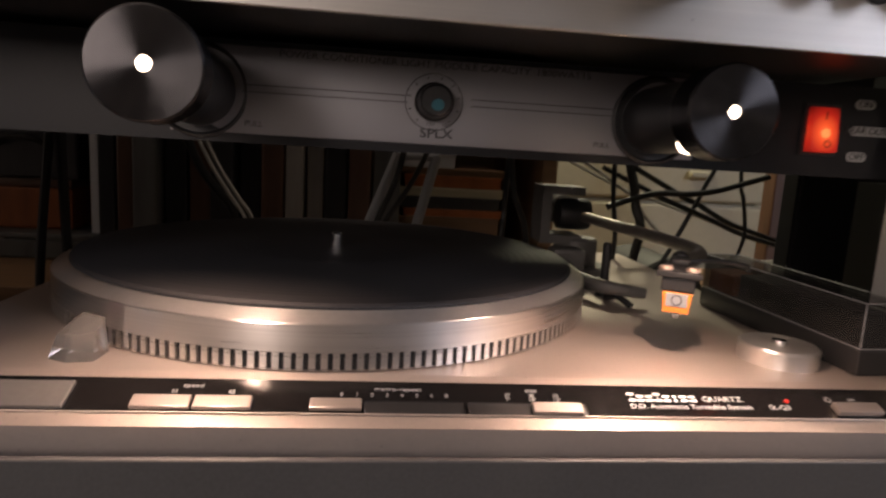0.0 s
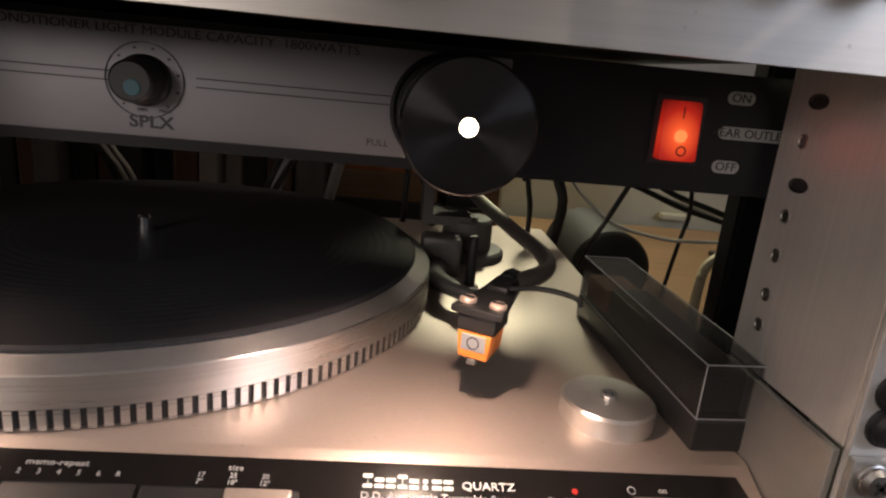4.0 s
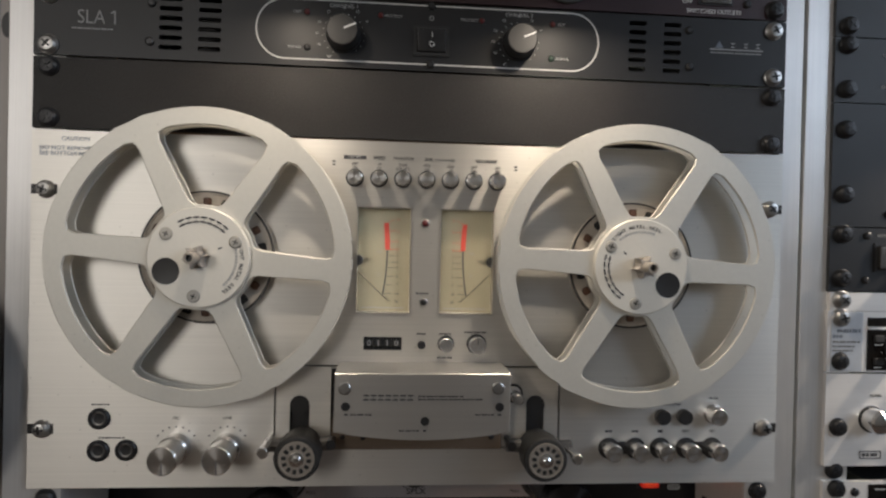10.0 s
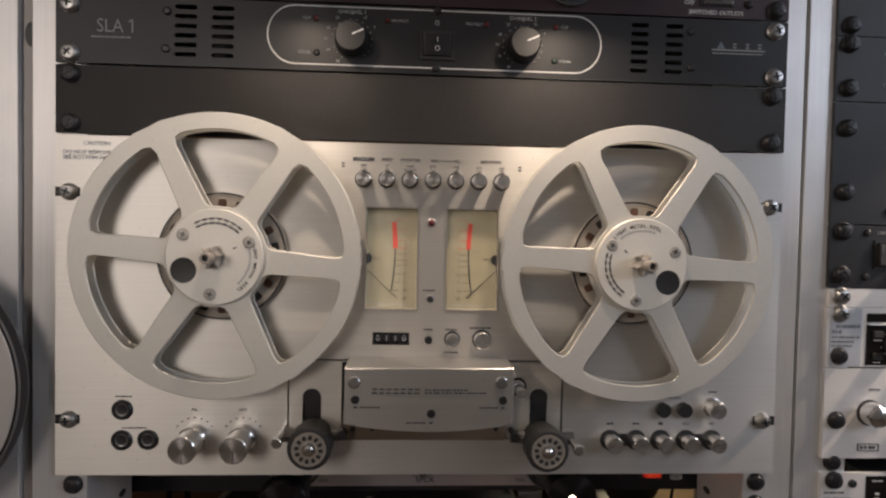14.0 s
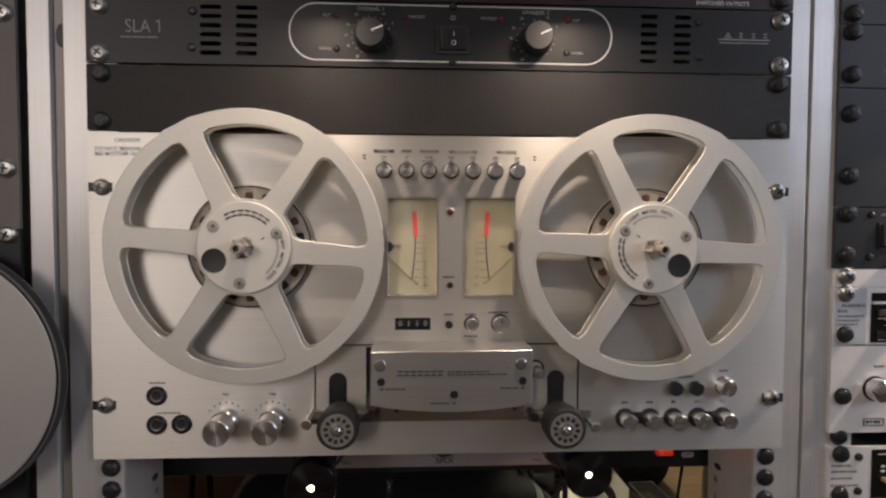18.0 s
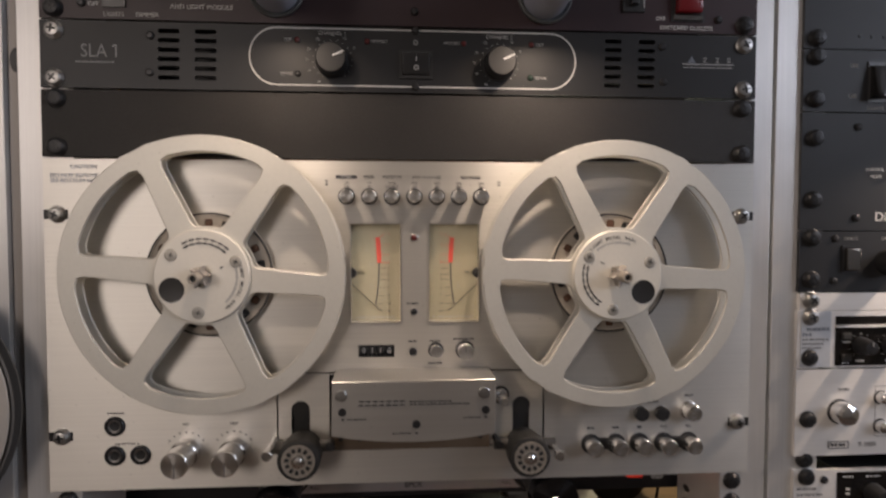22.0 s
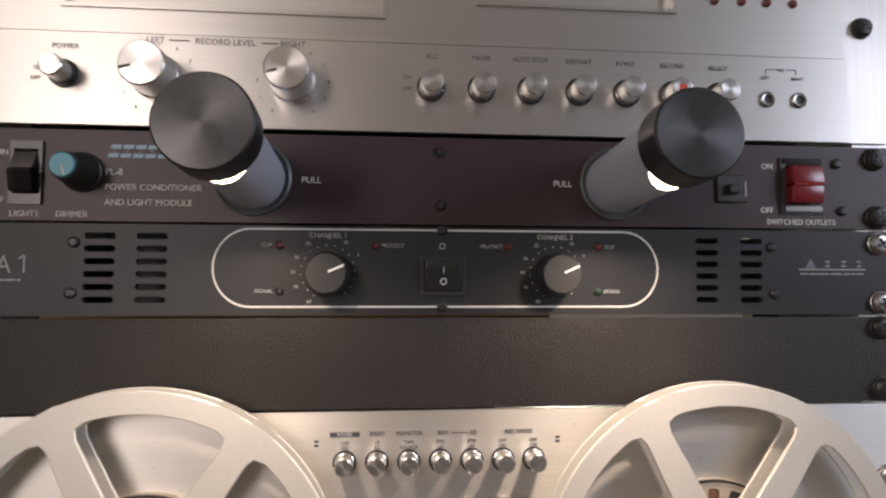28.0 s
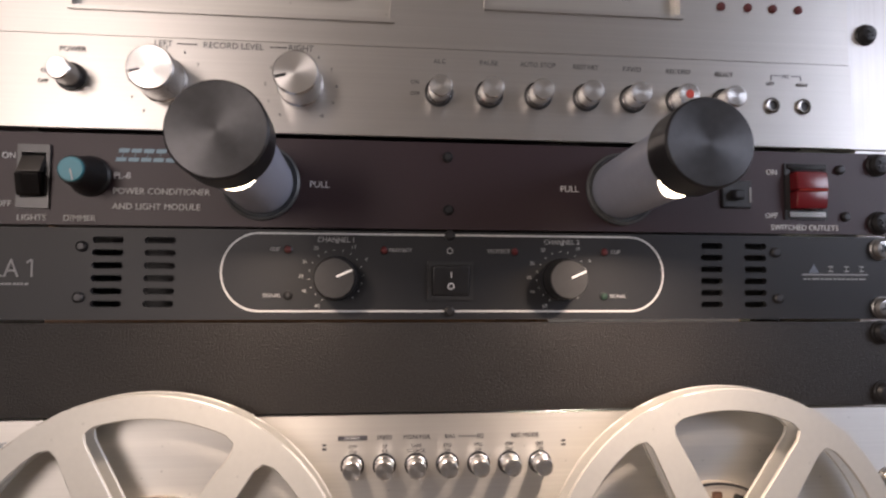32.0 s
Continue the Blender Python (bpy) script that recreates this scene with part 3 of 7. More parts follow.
for n, (x0, x1, z0, z1) in enumerate(METERS):
    m = part("level_meter", sheet(x0, x1, z0, z1, -0.0006, 0.0090, [(x0 + 0.0011, x1 - 0.0011, z0 + 0.0011, z1 - 0.0011)], bevel=0.0002), ALU_X, RT, "tall level meter with a cream face and red overload band")
    part("meter_face", box(x0 + 0.001, x1 - 0.001, 0.0072, 0.0085, z0 + 0.001, z1 - 0.001), METERFACE, m)
    s = 1 if n == 0 else -1
    inner = x0 if n == 0 else x1
    base = inner + s * 0.0177
    band, scale = bmesh.new(), bmesh.new()

    def arc(u):
        return base + s * (0.0069 * u * (1 - u) + 0.0014 * u), z0 + 0.0121 + u * 0.0468

    pts = [arc(k / 24) for k in range(25)]
    for k, (p, q) in enumerate(zip(pts, pts[1:])):
        w = 0.0016 if k > 14 else 0.0005
        tgt = band if k > 14 else scale
        vs = [tgt.verts.new((a, 0.0071, b)) for a, b in ((p[0] - w, p[1]), (p[0] + w, p[1]), (q[0] + w, q[1]), (q[0] - w, q[1]))]
        tgt.faces.new(vs)
    part("overload_band", band, RED, m)
    part("scale_line", scale, DARKINK, m)
    for text, h in (("20", 0.0075), ("10", 0.0129), ("7", 0.0185), ("5", 0.0240), ("3", 0.0297), ("2", 0.0333), ("1", 0.0375), ("0", 0.0416), ("1", 0.0468), ("2", 0.0537), ("3", 0.0612)):
        u = min(1.0, max(0.0, (h - 0.0121) / 0.0468))
        ax, az = arc(u)
        tk = bmesh.new()
        tk.faces.new([tk.verts.new((px, 0.0070, pz)) for px, pz in ((ax + s * 0.0010, az - 0.00018), (ax + s * 0.0052, z0 + h - 0.00018), (ax + s * 0.0052, z0 + h + 0.00018), (ax + s * 0.0010, az + 0.00018))])
        part("tick_mark", tk, DARKINK if h < 0.0416 else RED, m)
        part("numeral", words(text, inner + s * 0.0268, 0.0069, z0 + h, 0.0026), DARKINK if h < 0.0416 else RED, m)
    for text, x, h in (("100", 0.0148, 0.0400), ("50", 0.0148, 0.0250), ("0", 0.0122, 0.0150)):
        part("numeral", words(text, inner + s * x, 0.0069, z0 + h, 0.0021), GREYINK, m)
    part("needle", tube([(inner + s * 0.0010, 0.0062, z0 + 0.0272), (base + s * 0.0038, 0.0062, z0 + 0.0078)], 0.0003, 6, steps=2), BLACK, m)
    part("needle_pivot", lathe([(0.0036, 0), (0.0036, 0.0012), (0.0028, 0.0018)], (inner + s * 0.0012, 0.0068, z0 + 0.0345), seg=20), BLACK, m)
    part("writing", bars(x0 + 0.004, x1 - 0.004, z0 + 0.0035, 0.0007, 0.0070, 13), GREYINK, m)
    part("writing", words("VU", inner + s * 0.0078, 0.0069, z0 + 0.0345, 0.0032, wide=1.2), DARKINK, m)
    pane = part("pane", box(x0 + 0.0012, x1 - 0.0012, 0.0006, 0.0013, z0 + 0.0012, z1 - 0.0012), WINDOWPANE, m)
    pane.visible_shadow = False
# indicator lamps
for z, mat in ((1.1698, DARKRED), (1.1191, BLACK)):
    led = part("indicator_lamp", lathe([(0.0027, 0), (0.0027, 0.0006), (0.0022, 0.0009), (0.0020, 0.0004)], (0.0008, 0, z), seg=20, close=False), STEEL, RT)
    part("lens", lathe([(0.0021, 0), (0.0019, 0.0009), (0.001, 0.0014), (0, 0.0015)], (0.0008, 0, z), seg=16, close=False), mat, led)
# tape counter
x0, x1, z0, z1 = COUNTER
cnt = part("tape_counter", sheet(x0, x1, z0, z1, 0.0006, 0.006, [(x0 + 0.0006, x1 - 0.0006, z0 + 0.0006, z1 - 0.0006)], bevel=0), BLACK, RT, "four-digit mechanical tape counter")
for k, ch in enumerate("0110"):
    xx = x0 + 0.0006 + (k + 0.5) * (x1 - x0 - 0.0012) / 4
    w = part("digit_wheel", lathe([(0.0062, -0.0026), (0.0062, 0.0026)], (xx, 0.0078, (z0 + z1) / 2), "x", 24), BLACK, cnt)
    part("digit", words(ch, xx, 0.00145, (z0 + z1) / 2, 0.0054), GREYINK, w)
# row of seven selector knobs
for k in range(7):
    x = -0.0448 + k * 0.01528
    kn = part("selector_knob", lathe([(0.0048, 0), (0.0048, 0.0012), (0.0044, 0.0014), (0.0043, 0.0098), (0.0039, 0.0102), (0, 0.0102)], (x, 0, 1.1977), seg=28, close=False), TURNED, RT)
    part("collar", lathe([(0.0057, 0), (0.0057, 0.0006), (0.0046, 0.0008)], (x, 0, 1.1977), seg=24), BLACK, kn)
for k, (over, under) in enumerate((("OFF", "ON"), ("19", "9.5"), ("TAPE", "SOURCE"), ("STD", "LH"), ("STD", "LH"), ("OFF", "ON"), ("OFF", "ON"))):
    x = -0.0448 + k * 0.01528
    part("writing", words(over, x, -0.0002, 1.2066, 0.0023), DARKINK, RT)
    part("writing", words(under, x, -0.0002, 1.2042, 0.0023), DARKINK, RT)
pm = part("power_mark", bars(-0.0519, -0.0378, 1.2108, 0.0022, -0.0001), DARKINK, RT)
part("writing", words("POWER", -0.0449, -0.0004, 1.2108, 0.0021), PALEINK, pm)
for txt, x, s in (("SPEED", -0.0295, 0.0028), ("MONITOR", -0.0140, 0.0028), ("BIAS", 0.0022, 0.0026), ("EQ", 0.0172, 0.0026), ("REC MODE", 0.0395, 0.0028)):
    part("writing", words(txt, x, -0.0002, 1.2108, s), DARKINK, RT)
part("rule_line", bars(0.0065, 0.0150, 1.2108, 0.0003, -0.0001), DARKINK, RT)
for sx in (-0.0582, 0.0590):
    for zz in (1.2078, 1.2058):
        part("arrow_mark", bars(sx - 0.0010, sx + 0.0010, zz, 0.0010, -0.0001), DARKINK, RT)
# small controls beside the counter
part("reset_button", lathe([(0.0026, 0), (0.0026, 0.003), (0.0020, 0.0034), (0, 0.0031)], (0, 0, 1.0916), seg=20, close=False), BLACKSCREW, RT)
for x, r, h in ((0.0158, 0.0044, 0.007), (0.0358, 0.0055, 0.008)):
    k = part("timer_knob", lathe([(r, 0), (r, h - 0.0005), (r - 0.0005, h), (0, h)], (x, 0, 1.0922), seg=30, close=False), TURNED, RT)
    part("collar", lathe([(r + 0.0010, 0), (r + 0.0010, 0.0006), (r, 0.0008)], (x, 0, 1.0922), seg=24), BLACK, k)
part("pointer_mark", bars(0.0356, 0.0360, 1.0950, 0.004, -0.0081), DARKINK, RT)
for x, n, z in ((0.0, 4, 1.0985), (0.0153, 5, 1.0985), (0.0350, 9, 1.0998), (0.0153, 6, 1.0832), (0.0, 5, 1.1246)):
    part("writing", bars(x - n * 0.0008, x + n * 0.0008, z, 0.0011, -0.0001, n), DARKINK, RT)
# caution note at the upper corner
for text, x, z, al in (("CAUTION", -0.2155, 1.2163, "CENTER"), ("DO NOT REMOVE SC", -0.2367, 1.2105, "LEFT"), ("SEE BOTTOM NOT", -0.2367, 1.2071, "LEFT")):
    part("caution_writing", words(text, x, -0.0002, z, 0.0037, al), FADEDINK, RT)
# head cover with its curved lower edge, and the dark recess below it
rim = [(-0.0520, 1.0800), (0.0522, 1.0805), (0.0520, 1.0455)]
rim += [(0.0520 - 0.104 * k / 14, 1.0455 - 0.0046 * (1 - (2 * k / 14 - 1) ** 2)) for k in range(1, 14)] + [(-0.0525, 1.0455)]
HC = part("head_cover", outline([rim[::-1]], -0.0360, 0.0358, bevel=0.0006), COVER, RT, "brushed silver head cover with a curved lower edge")
part("recess", box(-0.0560, 0.0525, -0.0060, 0.003, 1.0256, 1.0440, 0.0005), RECESSBROWN, RT)
for x in (-0.049, -0.036, 0.027, 0.046):
    part("recess_screw", lathe([(0.0016, 0), (0.0016, 0.0008), (0.0010, 0.0012)], (x, -0.006, 1.0335), seg=12), BLACKSCREW, RT)
for x, z in ((-0.0460, 1.0713), (0.0444, 1.0718)):
    s = part("cover_screw", lathe([(0.0037, 0), (0.0037, 0.0007), (0.0030, 0.0011), (0, 0.0012)], (x, -0.036, z), seg=20, close=False), STEEL, HC)
for x, z in ((-0.0454, 1.0607), (0.0455, 1.0606), (0.0012, 1.0522)):
    part("cover_hole", lathe([(0.0026, 0), (0.0026, 0.0005), (0.0020, 0.0006), (0.0019, 0.0001), (0, 0.0001)], (x, -0.036, z), seg=20, close=False), BLACK, HC)
for k in range(7):
    q = mark_strokes(0.0034, 0.0034, 0.0009, 0.12)
    bmesh.ops.translate(q, verts=q.verts[:], vec=(-0.0335 + k * 0.0043, -0.0361, 1.0660))
    part("maker_mark", q, DARKINK, HC)
part("writing", bars(-0.003, 0.024, 1.0668, 0.0010, -0.0361, 11), DARKINK, HC)
part("writing", bars(-0.003, 0.036, 1.0650, 0.0010, -0.0361, 15), DARKINK, HC)
for x in (-0.045, 0.0012, 0.0455):
    part("arrow_mark", bars(x - 0.001, x + 0.001, 1.0560 if abs(x) > 0.01 else 1.0465, 0.0010, -0.0361), DARKINK, HC)
part("writing", bars(-0.0425, -0.030, 1.0560, 0.0009, -0.0361, 6), DARKINK, HC)
part("writing", bars(0.031, 0.0425, 1.0560, 0.0009, -0.0361, 6), DARKINK, HC)
part("writing", bars(-0.014, -0.002, 1.0465, 0.0009, -0.0361, 6), DARKINK, HC)
# capstan post
part("capstan_post", lathe([(0.0050, 0), (0.0050, 0.0008), (0.0034, 0.001), (0.0034, 0.017), (0.0028, 0.0182), (0, 0.0182)], (0.0610, 0, 1.0600), seg=22, close=False), CHROME, RT)
part("capstan_hole", lathe([(0.0062, 0.0002), (0, 0.0002)], (0.0610, 0, 1.0602), seg=24, close=False), BLACK, RT)
# slot tops (rounded)
for x0, x1, z0, z1 in SLOTS:
    part("slot_bezel", lathe([(0.0062, 0.0001), (0, 0.0001)], ((x0 + x1) / 2, 0.0003, z1), seg=24, close=False), BLACK, RT)


def tension_arm(x, z, s):
    a = part("tension_arm", lathe([(0.0120, 0.004), (0.0120, 0.012), (0.0124, 0.0135), (0.0136, 0.0150), (0.0136, 0.0288), (0.0128, 0.0302), (0.0108, 0.0305)], (x, 0, z), seg=40), RUBBER, RT, "black rubber roller with a spoked metal face")
    part("roller_face", lathe([(0.0108, 0.0300), (0.0106, 0.0312), (0.0096, 0.0312), (0.0094, 0.0306), (0, 0.0306)], (x, 0, z), seg=36, close=False), ROLLER, a)
    part("roller_hub", lathe([(0.0046, 0.0304), (0.0044, 0.0314), (0.0028, 0.0316), (0.0026, 0.0330), (0.0016, 0.0336), (0, 0.0336)], (x, 0, z), seg=24, close=False), CHROME, a)
    for k in range(12):
        t = k * math.pi / 6 + 0.12
        q = box(-0.0011, 0.0011, -0.0004, 0.0002, 0.0060, 0.0088, 0.0005, 2)
        bmesh.ops.transform(q, matrix=Matrix.Translation((x, -0.0307, z)) @ Matrix.Rotation(t, 4, "Y"), verts=q.verts[:])
        part("roller_opening", q, BLACK, a)
    part("arm_plate", tube([(x - s * 0.020, -0.006, z + 0.002), (x, -0.007, z + 0.001), (x + s * 0.022, -0.008, z + 0.0015)], 0.0042, 10, steps=3), MIDGREY, a)
    dz = 0.0036 if s < 0 else 0.0006
    part("guide_post", lathe([(0.0024, 0), (0.0024, 0.026), (0.0034, 0.0264), (0.0034, 0.0300), (0.0028, 0.0306), (0, 0.0306)], (x + s * 0.0198, 0, z + dz), seg=20, close=False), CHROME, a)
    part("guide_post", lathe([(0.0020, 0), (0.0020, 0.014), (0.0030, 0.0144), (0.0030, 0.0180)], (x - s * 0.0188, 0, z + 0.0045), seg=20), BLACKSCREW, a)


tension_arm(-0.0738, 1.0280, -1)
tension_arm(0.0760, 1.0264, 1)
# jacks, level knobs, keys
for x, z in ((-0.1988, 1.0438), (-0.1991, 1.0238), (-0.1824, 1.0241)):
    j = part("jack_socket", lathe([(0.0066, 0), (0.0066, 0.0012), (0.0058, 0.0020), (0.0048, 0.0020), (0.0045, 0.0010)], (x, 0, z), seg=28, close=False), BLACKSCREW, RT)
    part("ring", lathe([(0.0046, 0.0008), (0.0040, 0.0012), (0.0032, 0.0008)], (x, 0, z), seg=24, close=False), STEEL, j)
    part("hole", lathe([(0.0034, 0.0008), (0, 0.0004)], (x, 0, z), seg=20, close=False), BLACK, j)
for x in (-0.1525, -0.1212):
    k = part("level_knob", lathe([(0.0092, 0), (0.0092, 0.0070), (0.0085, 0.0078), (0.0082, 0.0080), (0.0080, 0.0125), (0.0086, 0.0130), (0.0086, 0.0247), (0.0080, 0.0253), (0, 0.0253)], (x, 0, 1.0252), seg=44, close=False), TURNED, RT, "two-stage turned aluminium level knob")
    part("pointer_line", box(x - 0.0002, x + 0.0002, -0.0256, -0.0250, 1.0172, 1.0250), DARKINK, k)
    for q in range(7):
        a = radians(35 + q * 18.3)
        part("scale_mark", bars(x + 0.0135 * math.cos(a) - 0.0005, x + 0.0135 * math.cos(a) + 0.0005, 1.0252 + 0.0135 * math.sin(a), 0.0009, -0.0001), DARKINK, RT)
part("writing", words("MIC", -0.1525, -0.0001, 1.0440, 0.0026), DARKINK, RT)
part("writing", words("LINE", -0.1212, -0.0001, 1.0440, 0.0026), DARKINK, RT)
part("writing", bars(-0.2035, -0.1925, 1.0525, 0.0009, -0.0001, 6), DARKINK, RT)
part("writing", bars(-0.1990, -0.1830, 1.0318, 0.0009, -0.0001, 8), DARKINK, RT)
for x in (0.1615, 0.1765):
    part("select_button", lathe([(0.0050, 0), (0.0050, 0.0040), (0.0044, 0.0046), (0, 0.0046)], (x, 0, 1.0452), seg=28, close=False), BLACK, RT)
part("power_button", lathe([(0.0068, 0), (0.0068, 0.0006), (0.0058, 0.0008), (0.0058, 0.0090), (0.0052, 0.0096), (0, 0.0096)], (0.1970, 0, 1.0466), seg=30, close=False), TURNED, RT)
KEYX = (0.1257, 0.1436, 0.1608, 0.1786, 0.1967)
for a, b in ((0.1257, 0.1436), (0.1786, 0.1967)):
    part("key_slot", box(a, b, -0.0007, 0.0005, 1.0198, 1.0282, 0.0003, 1), BLACK, RT)
for x in KEYX:
    kk = part("transport_key", lathe([(0.0058, 0), (0.0058, 0.0006), (0.0048, 0.0008), (0.0052, 0.0090), (0.0056, 0.0095), (0.0056, 0.0120), (0.0050, 0.0126), (0, 0.0126)], (x, 0, 1.0240), seg=30, close=False), TURNED, RT)
    part("collar", lathe([(0.0070, 0), (0.0070, 0.0007), (0.0055, 0.0009)], (x, 0, 1.0240), seg=26), BLACK, kk)
part("writing", bars(0.1230, 0.1282, 1.0352, 0.0014, -0.0001, 2, 0.15), DARKINK, RT)
part("writing", bars(0.1410, 0.1462, 1.0352, 0.0014, -0.0001, 2, 0.15), DARKINK, RT)
part("writing", bars(0.1592, 0.1622, 1.0352, 0.0018, -0.0001), DARKINK, RT)
part("writing", words("PLAY", 0.1786, -0.0001, 1.0352, 0.0022), DARKINK, RT)
part("writing", words("REC", 0.1967, -0.0001, 1.0352, 0.0022), DARKINK, RT)
part("writing", words("DIRECTION", 0.1690, -0.0001, 1.0532, 0.0021), DARKINK, RT)
part("writing", words("PAUSE", 0.1970, -0.0001, 1.0572, 0.0021), DARKINK, RT)


# ---- reels ----
def flange_loops(base):
    R, r1, r0, half = 0.0900, 0.0795, 0.0318, 0.0068
    loops = [[(R * math.cos(a), R * math.sin(a)) for a in (2 * math.pi * k / 96 for k in range(96))]]
    for k in range(6):
        mid = radians(base + 30 + 60 * k)
        raw = []
        ao, ai = math.pi / 6 - math.asin(half / r1), math.pi / 6 - math.asin(half / r0)
        fo, fi = 0.075, 0.12
        for j in range(13):
            a = -ao + fo + (2 * ao - 2 * fo) * j / 12
            raw.append((r1, a))
        raw += [(r1 - 0.0018, ao - 0.018), (r1 - 0.006, ao - 0.004)]
        raw += [(r0 + 0.004, ai - 0.005), (r0 + 0.0012, ai - 0.05)]
        for j in range(5):
            a = ai - fi - (2 * ai - 2 * fi) * j / 4
            raw.append((r0, a))
        raw += [(r0 + 0.0012, -ai + 0.05), (r0 + 0.004, -ai + 0.005)]
        raw += [(r1 - 0.006, -ao + 0.004), (r1 - 0.0018, -ao + 0.018)]
        loops.append([(r * math.cos(mid + a), r * math.sin(mid + a)) for r, a in raw])
    return loops


def reel(x, z, base, screws, hole, mark, label):
    yf = -0.0188
    t = thing("tape_reel", (x, -0.012, z), label, "tape reel", "reels on the recorder")
    loops = [[(x + a, z + b) for a, b in loop] for loop in flange_loops(base)]
    part("front_flange", outline(loops, yf, 0.0016, bevel=0.0004), REEL, t)
    part("back_flange", outline(loops, -0.0082, 0.0014, bevel=0.0003), REEL, t)
    part("core", lathe([(0.0285, 0.0068), (0.0285, 0.0172)], (x, 0, z), seg=48), HUBCAP, t)
    part("hub_cap", lathe([(0.0300, 0.0186), (0.0300, 0.0215), (0.0294, 0.0221), (0.0062, 0.0221), (0.0058, 0.0209), (0, 0.0209)], (x, 0, z), seg=56, close=False), HUBCAP, t)
    for a in screws:
        sx, sz = x + 0.0233 * math.cos(radians(a)), z + 0.0233 * math.sin(radians(a))
        s = part("hub_screw", lathe([(0.0039, 0.0220), (0.0038, 0.0224), (0.0030, 0.0228), (0, 0.0229)], (sx, 0, sz), seg=20, close=False), HUBSCREW, t)
        c = bmesh.new()
        for w in (0.4, 0.4 + math.pi / 2):
            q = box(-0.0018, 0.0018, -0.0002, 0.0002, -0.0003, 0.0003)
            bmesh.ops.transform(q, matrix=Matrix.Translation((sx, -0.0229, sz)) @ Matrix.Rotation(w, 4, "Y"), verts=q.verts[:])
            join(c, q)
        part("cross_slot", c, BLACK, s)
    part("thread_hole", lathe([(0.0080, 0.0221), (0.0078, 0.0224), (0.0070, 0.0223), (0, 0.0222)], (x + hole[0], 0, z + hole[1]), seg=28, close=False), BLACK, t)
    # maker's mark and small print bent round the hub
    for k in range(7):
        a = radians(mark + 33 - 11.0 * k)
        q = mark_strokes(0.0036, 0.0038, 0.0010, 0.1)
        bmesh.ops.transform(q, matrix=Matrix.Translation((x + 0.0225 * math.cos(a), -0.0222, z + 0.0225 * math.sin(a))) @ Matrix.Rotation(math.pi / 2 - a, 4, "Y"), verts=q.verts[:])
        part("maker_mark", q, DARKINK, t)
    for text, row, size in (("LIGHT METAL REEL", 0.0252, 0.0030), ("", 0.0220, 0.0026)):
        for k in range(len(text) or 13):
            if text[k:k + 1] == " ":
                continue
            a = radians(mark - 100 - 4.9 * (k - (len(text) or 13) / 2 + 0.5))
            q = words(text[k], 0, 0, 0, size, thick=0.00003) if text else box(-0.0006, 0.0006, -0.0001, 0.0001, -0.0007, 0.0007)
            bmesh.ops.transform(q, matrix=Matrix.Translation((x + row * math.cos(a), -0.0222, z + row * math.sin(a))) @ Matrix.Rotation(math.pi / 2 - a, 4, "Y"), verts=q.verts[:])
            part("print_mark", q, DARKINK if text else GREYINK, t)
    da = radians(mark - 58)
    q = box(-0.0013, 0.0013, -0.0002, 0.0002, -0.0003, 0.0003)
    bmesh.ops.transform(q, matrix=Matrix.Translation((x + 0.0138 * math.cos(da), -0.0222, z + 0.0138 * math.sin(da))) @ Matrix.Rotation(-da, 4, "Y"), verts=q.verts[:])
    part("index_mark", q, DARKINK, t)
    # splined spindle through the hub
    star = []
    for k in range(24):
        a, r = 2 * math.pi * k / 24 + 0.2, (0.0072 if k % 4 == 0 else 0.0043)
        star.append((x + r * math.cos(a), z + r * math.sin(a)))
    sp = thing("reel_spindle", (x, 0, z), "grey splined reel spindle with a round post", "spindle", "reel spindles")
    part("spline", outline([star], -0.0310, 0.012, bevel=0.0003), TABLEGREY, sp)
    part("post", lathe([(0.0031, 0), (0.0034, 0.0400), (0.0030, 0.0408), (0.0021, 0.0408), (0.0021, 0.0380)], (x, 0, z), seg=22), TABLETAN, sp)
    part("post_hole", lathe([(0.0021, 0.0381), (0, 0.0381)], (x, 0, z), seg=18, close=False), BLACK, sp)


def reel_table(x, z):
    t = part("reel_table", lathe([(0.0410, 0), (0.0410, 0.0046), (0.0402, 0.0052), (0.0392, 0.0052), (0.0390, 0.0046), (0.0200, 0.0046)], (x, 0, z), seg=64), TABLETAN, RT, "tan-grey reel table with a dark slotted rim")
    part("rim_line", lathe([(0.0412, 0.0044), (0.0411, 0.0054), (0.0400, 0.0054), (0.0399, 0.0044)], (x, 0, z), seg=64, close=False), BLACK, t)
    for k in range(18):
        a = 2 * math.pi * k / 18
        w = (0.0024, 0.0034, 0.0020)[k % 3]
        q = box(-w, w, -0.0004, 0.0003, 0.0318, 0.0368, 0.0012, 3)
        bmesh.ops.transform(q, matrix=Matrix.Translation((x, -0.0048, z)) @ Matrix.Rotation(a, 4, "Y"), verts=q.verts[:])
        part("table_slot", q, RUBBER if k % 3 else SPINE_A, t)


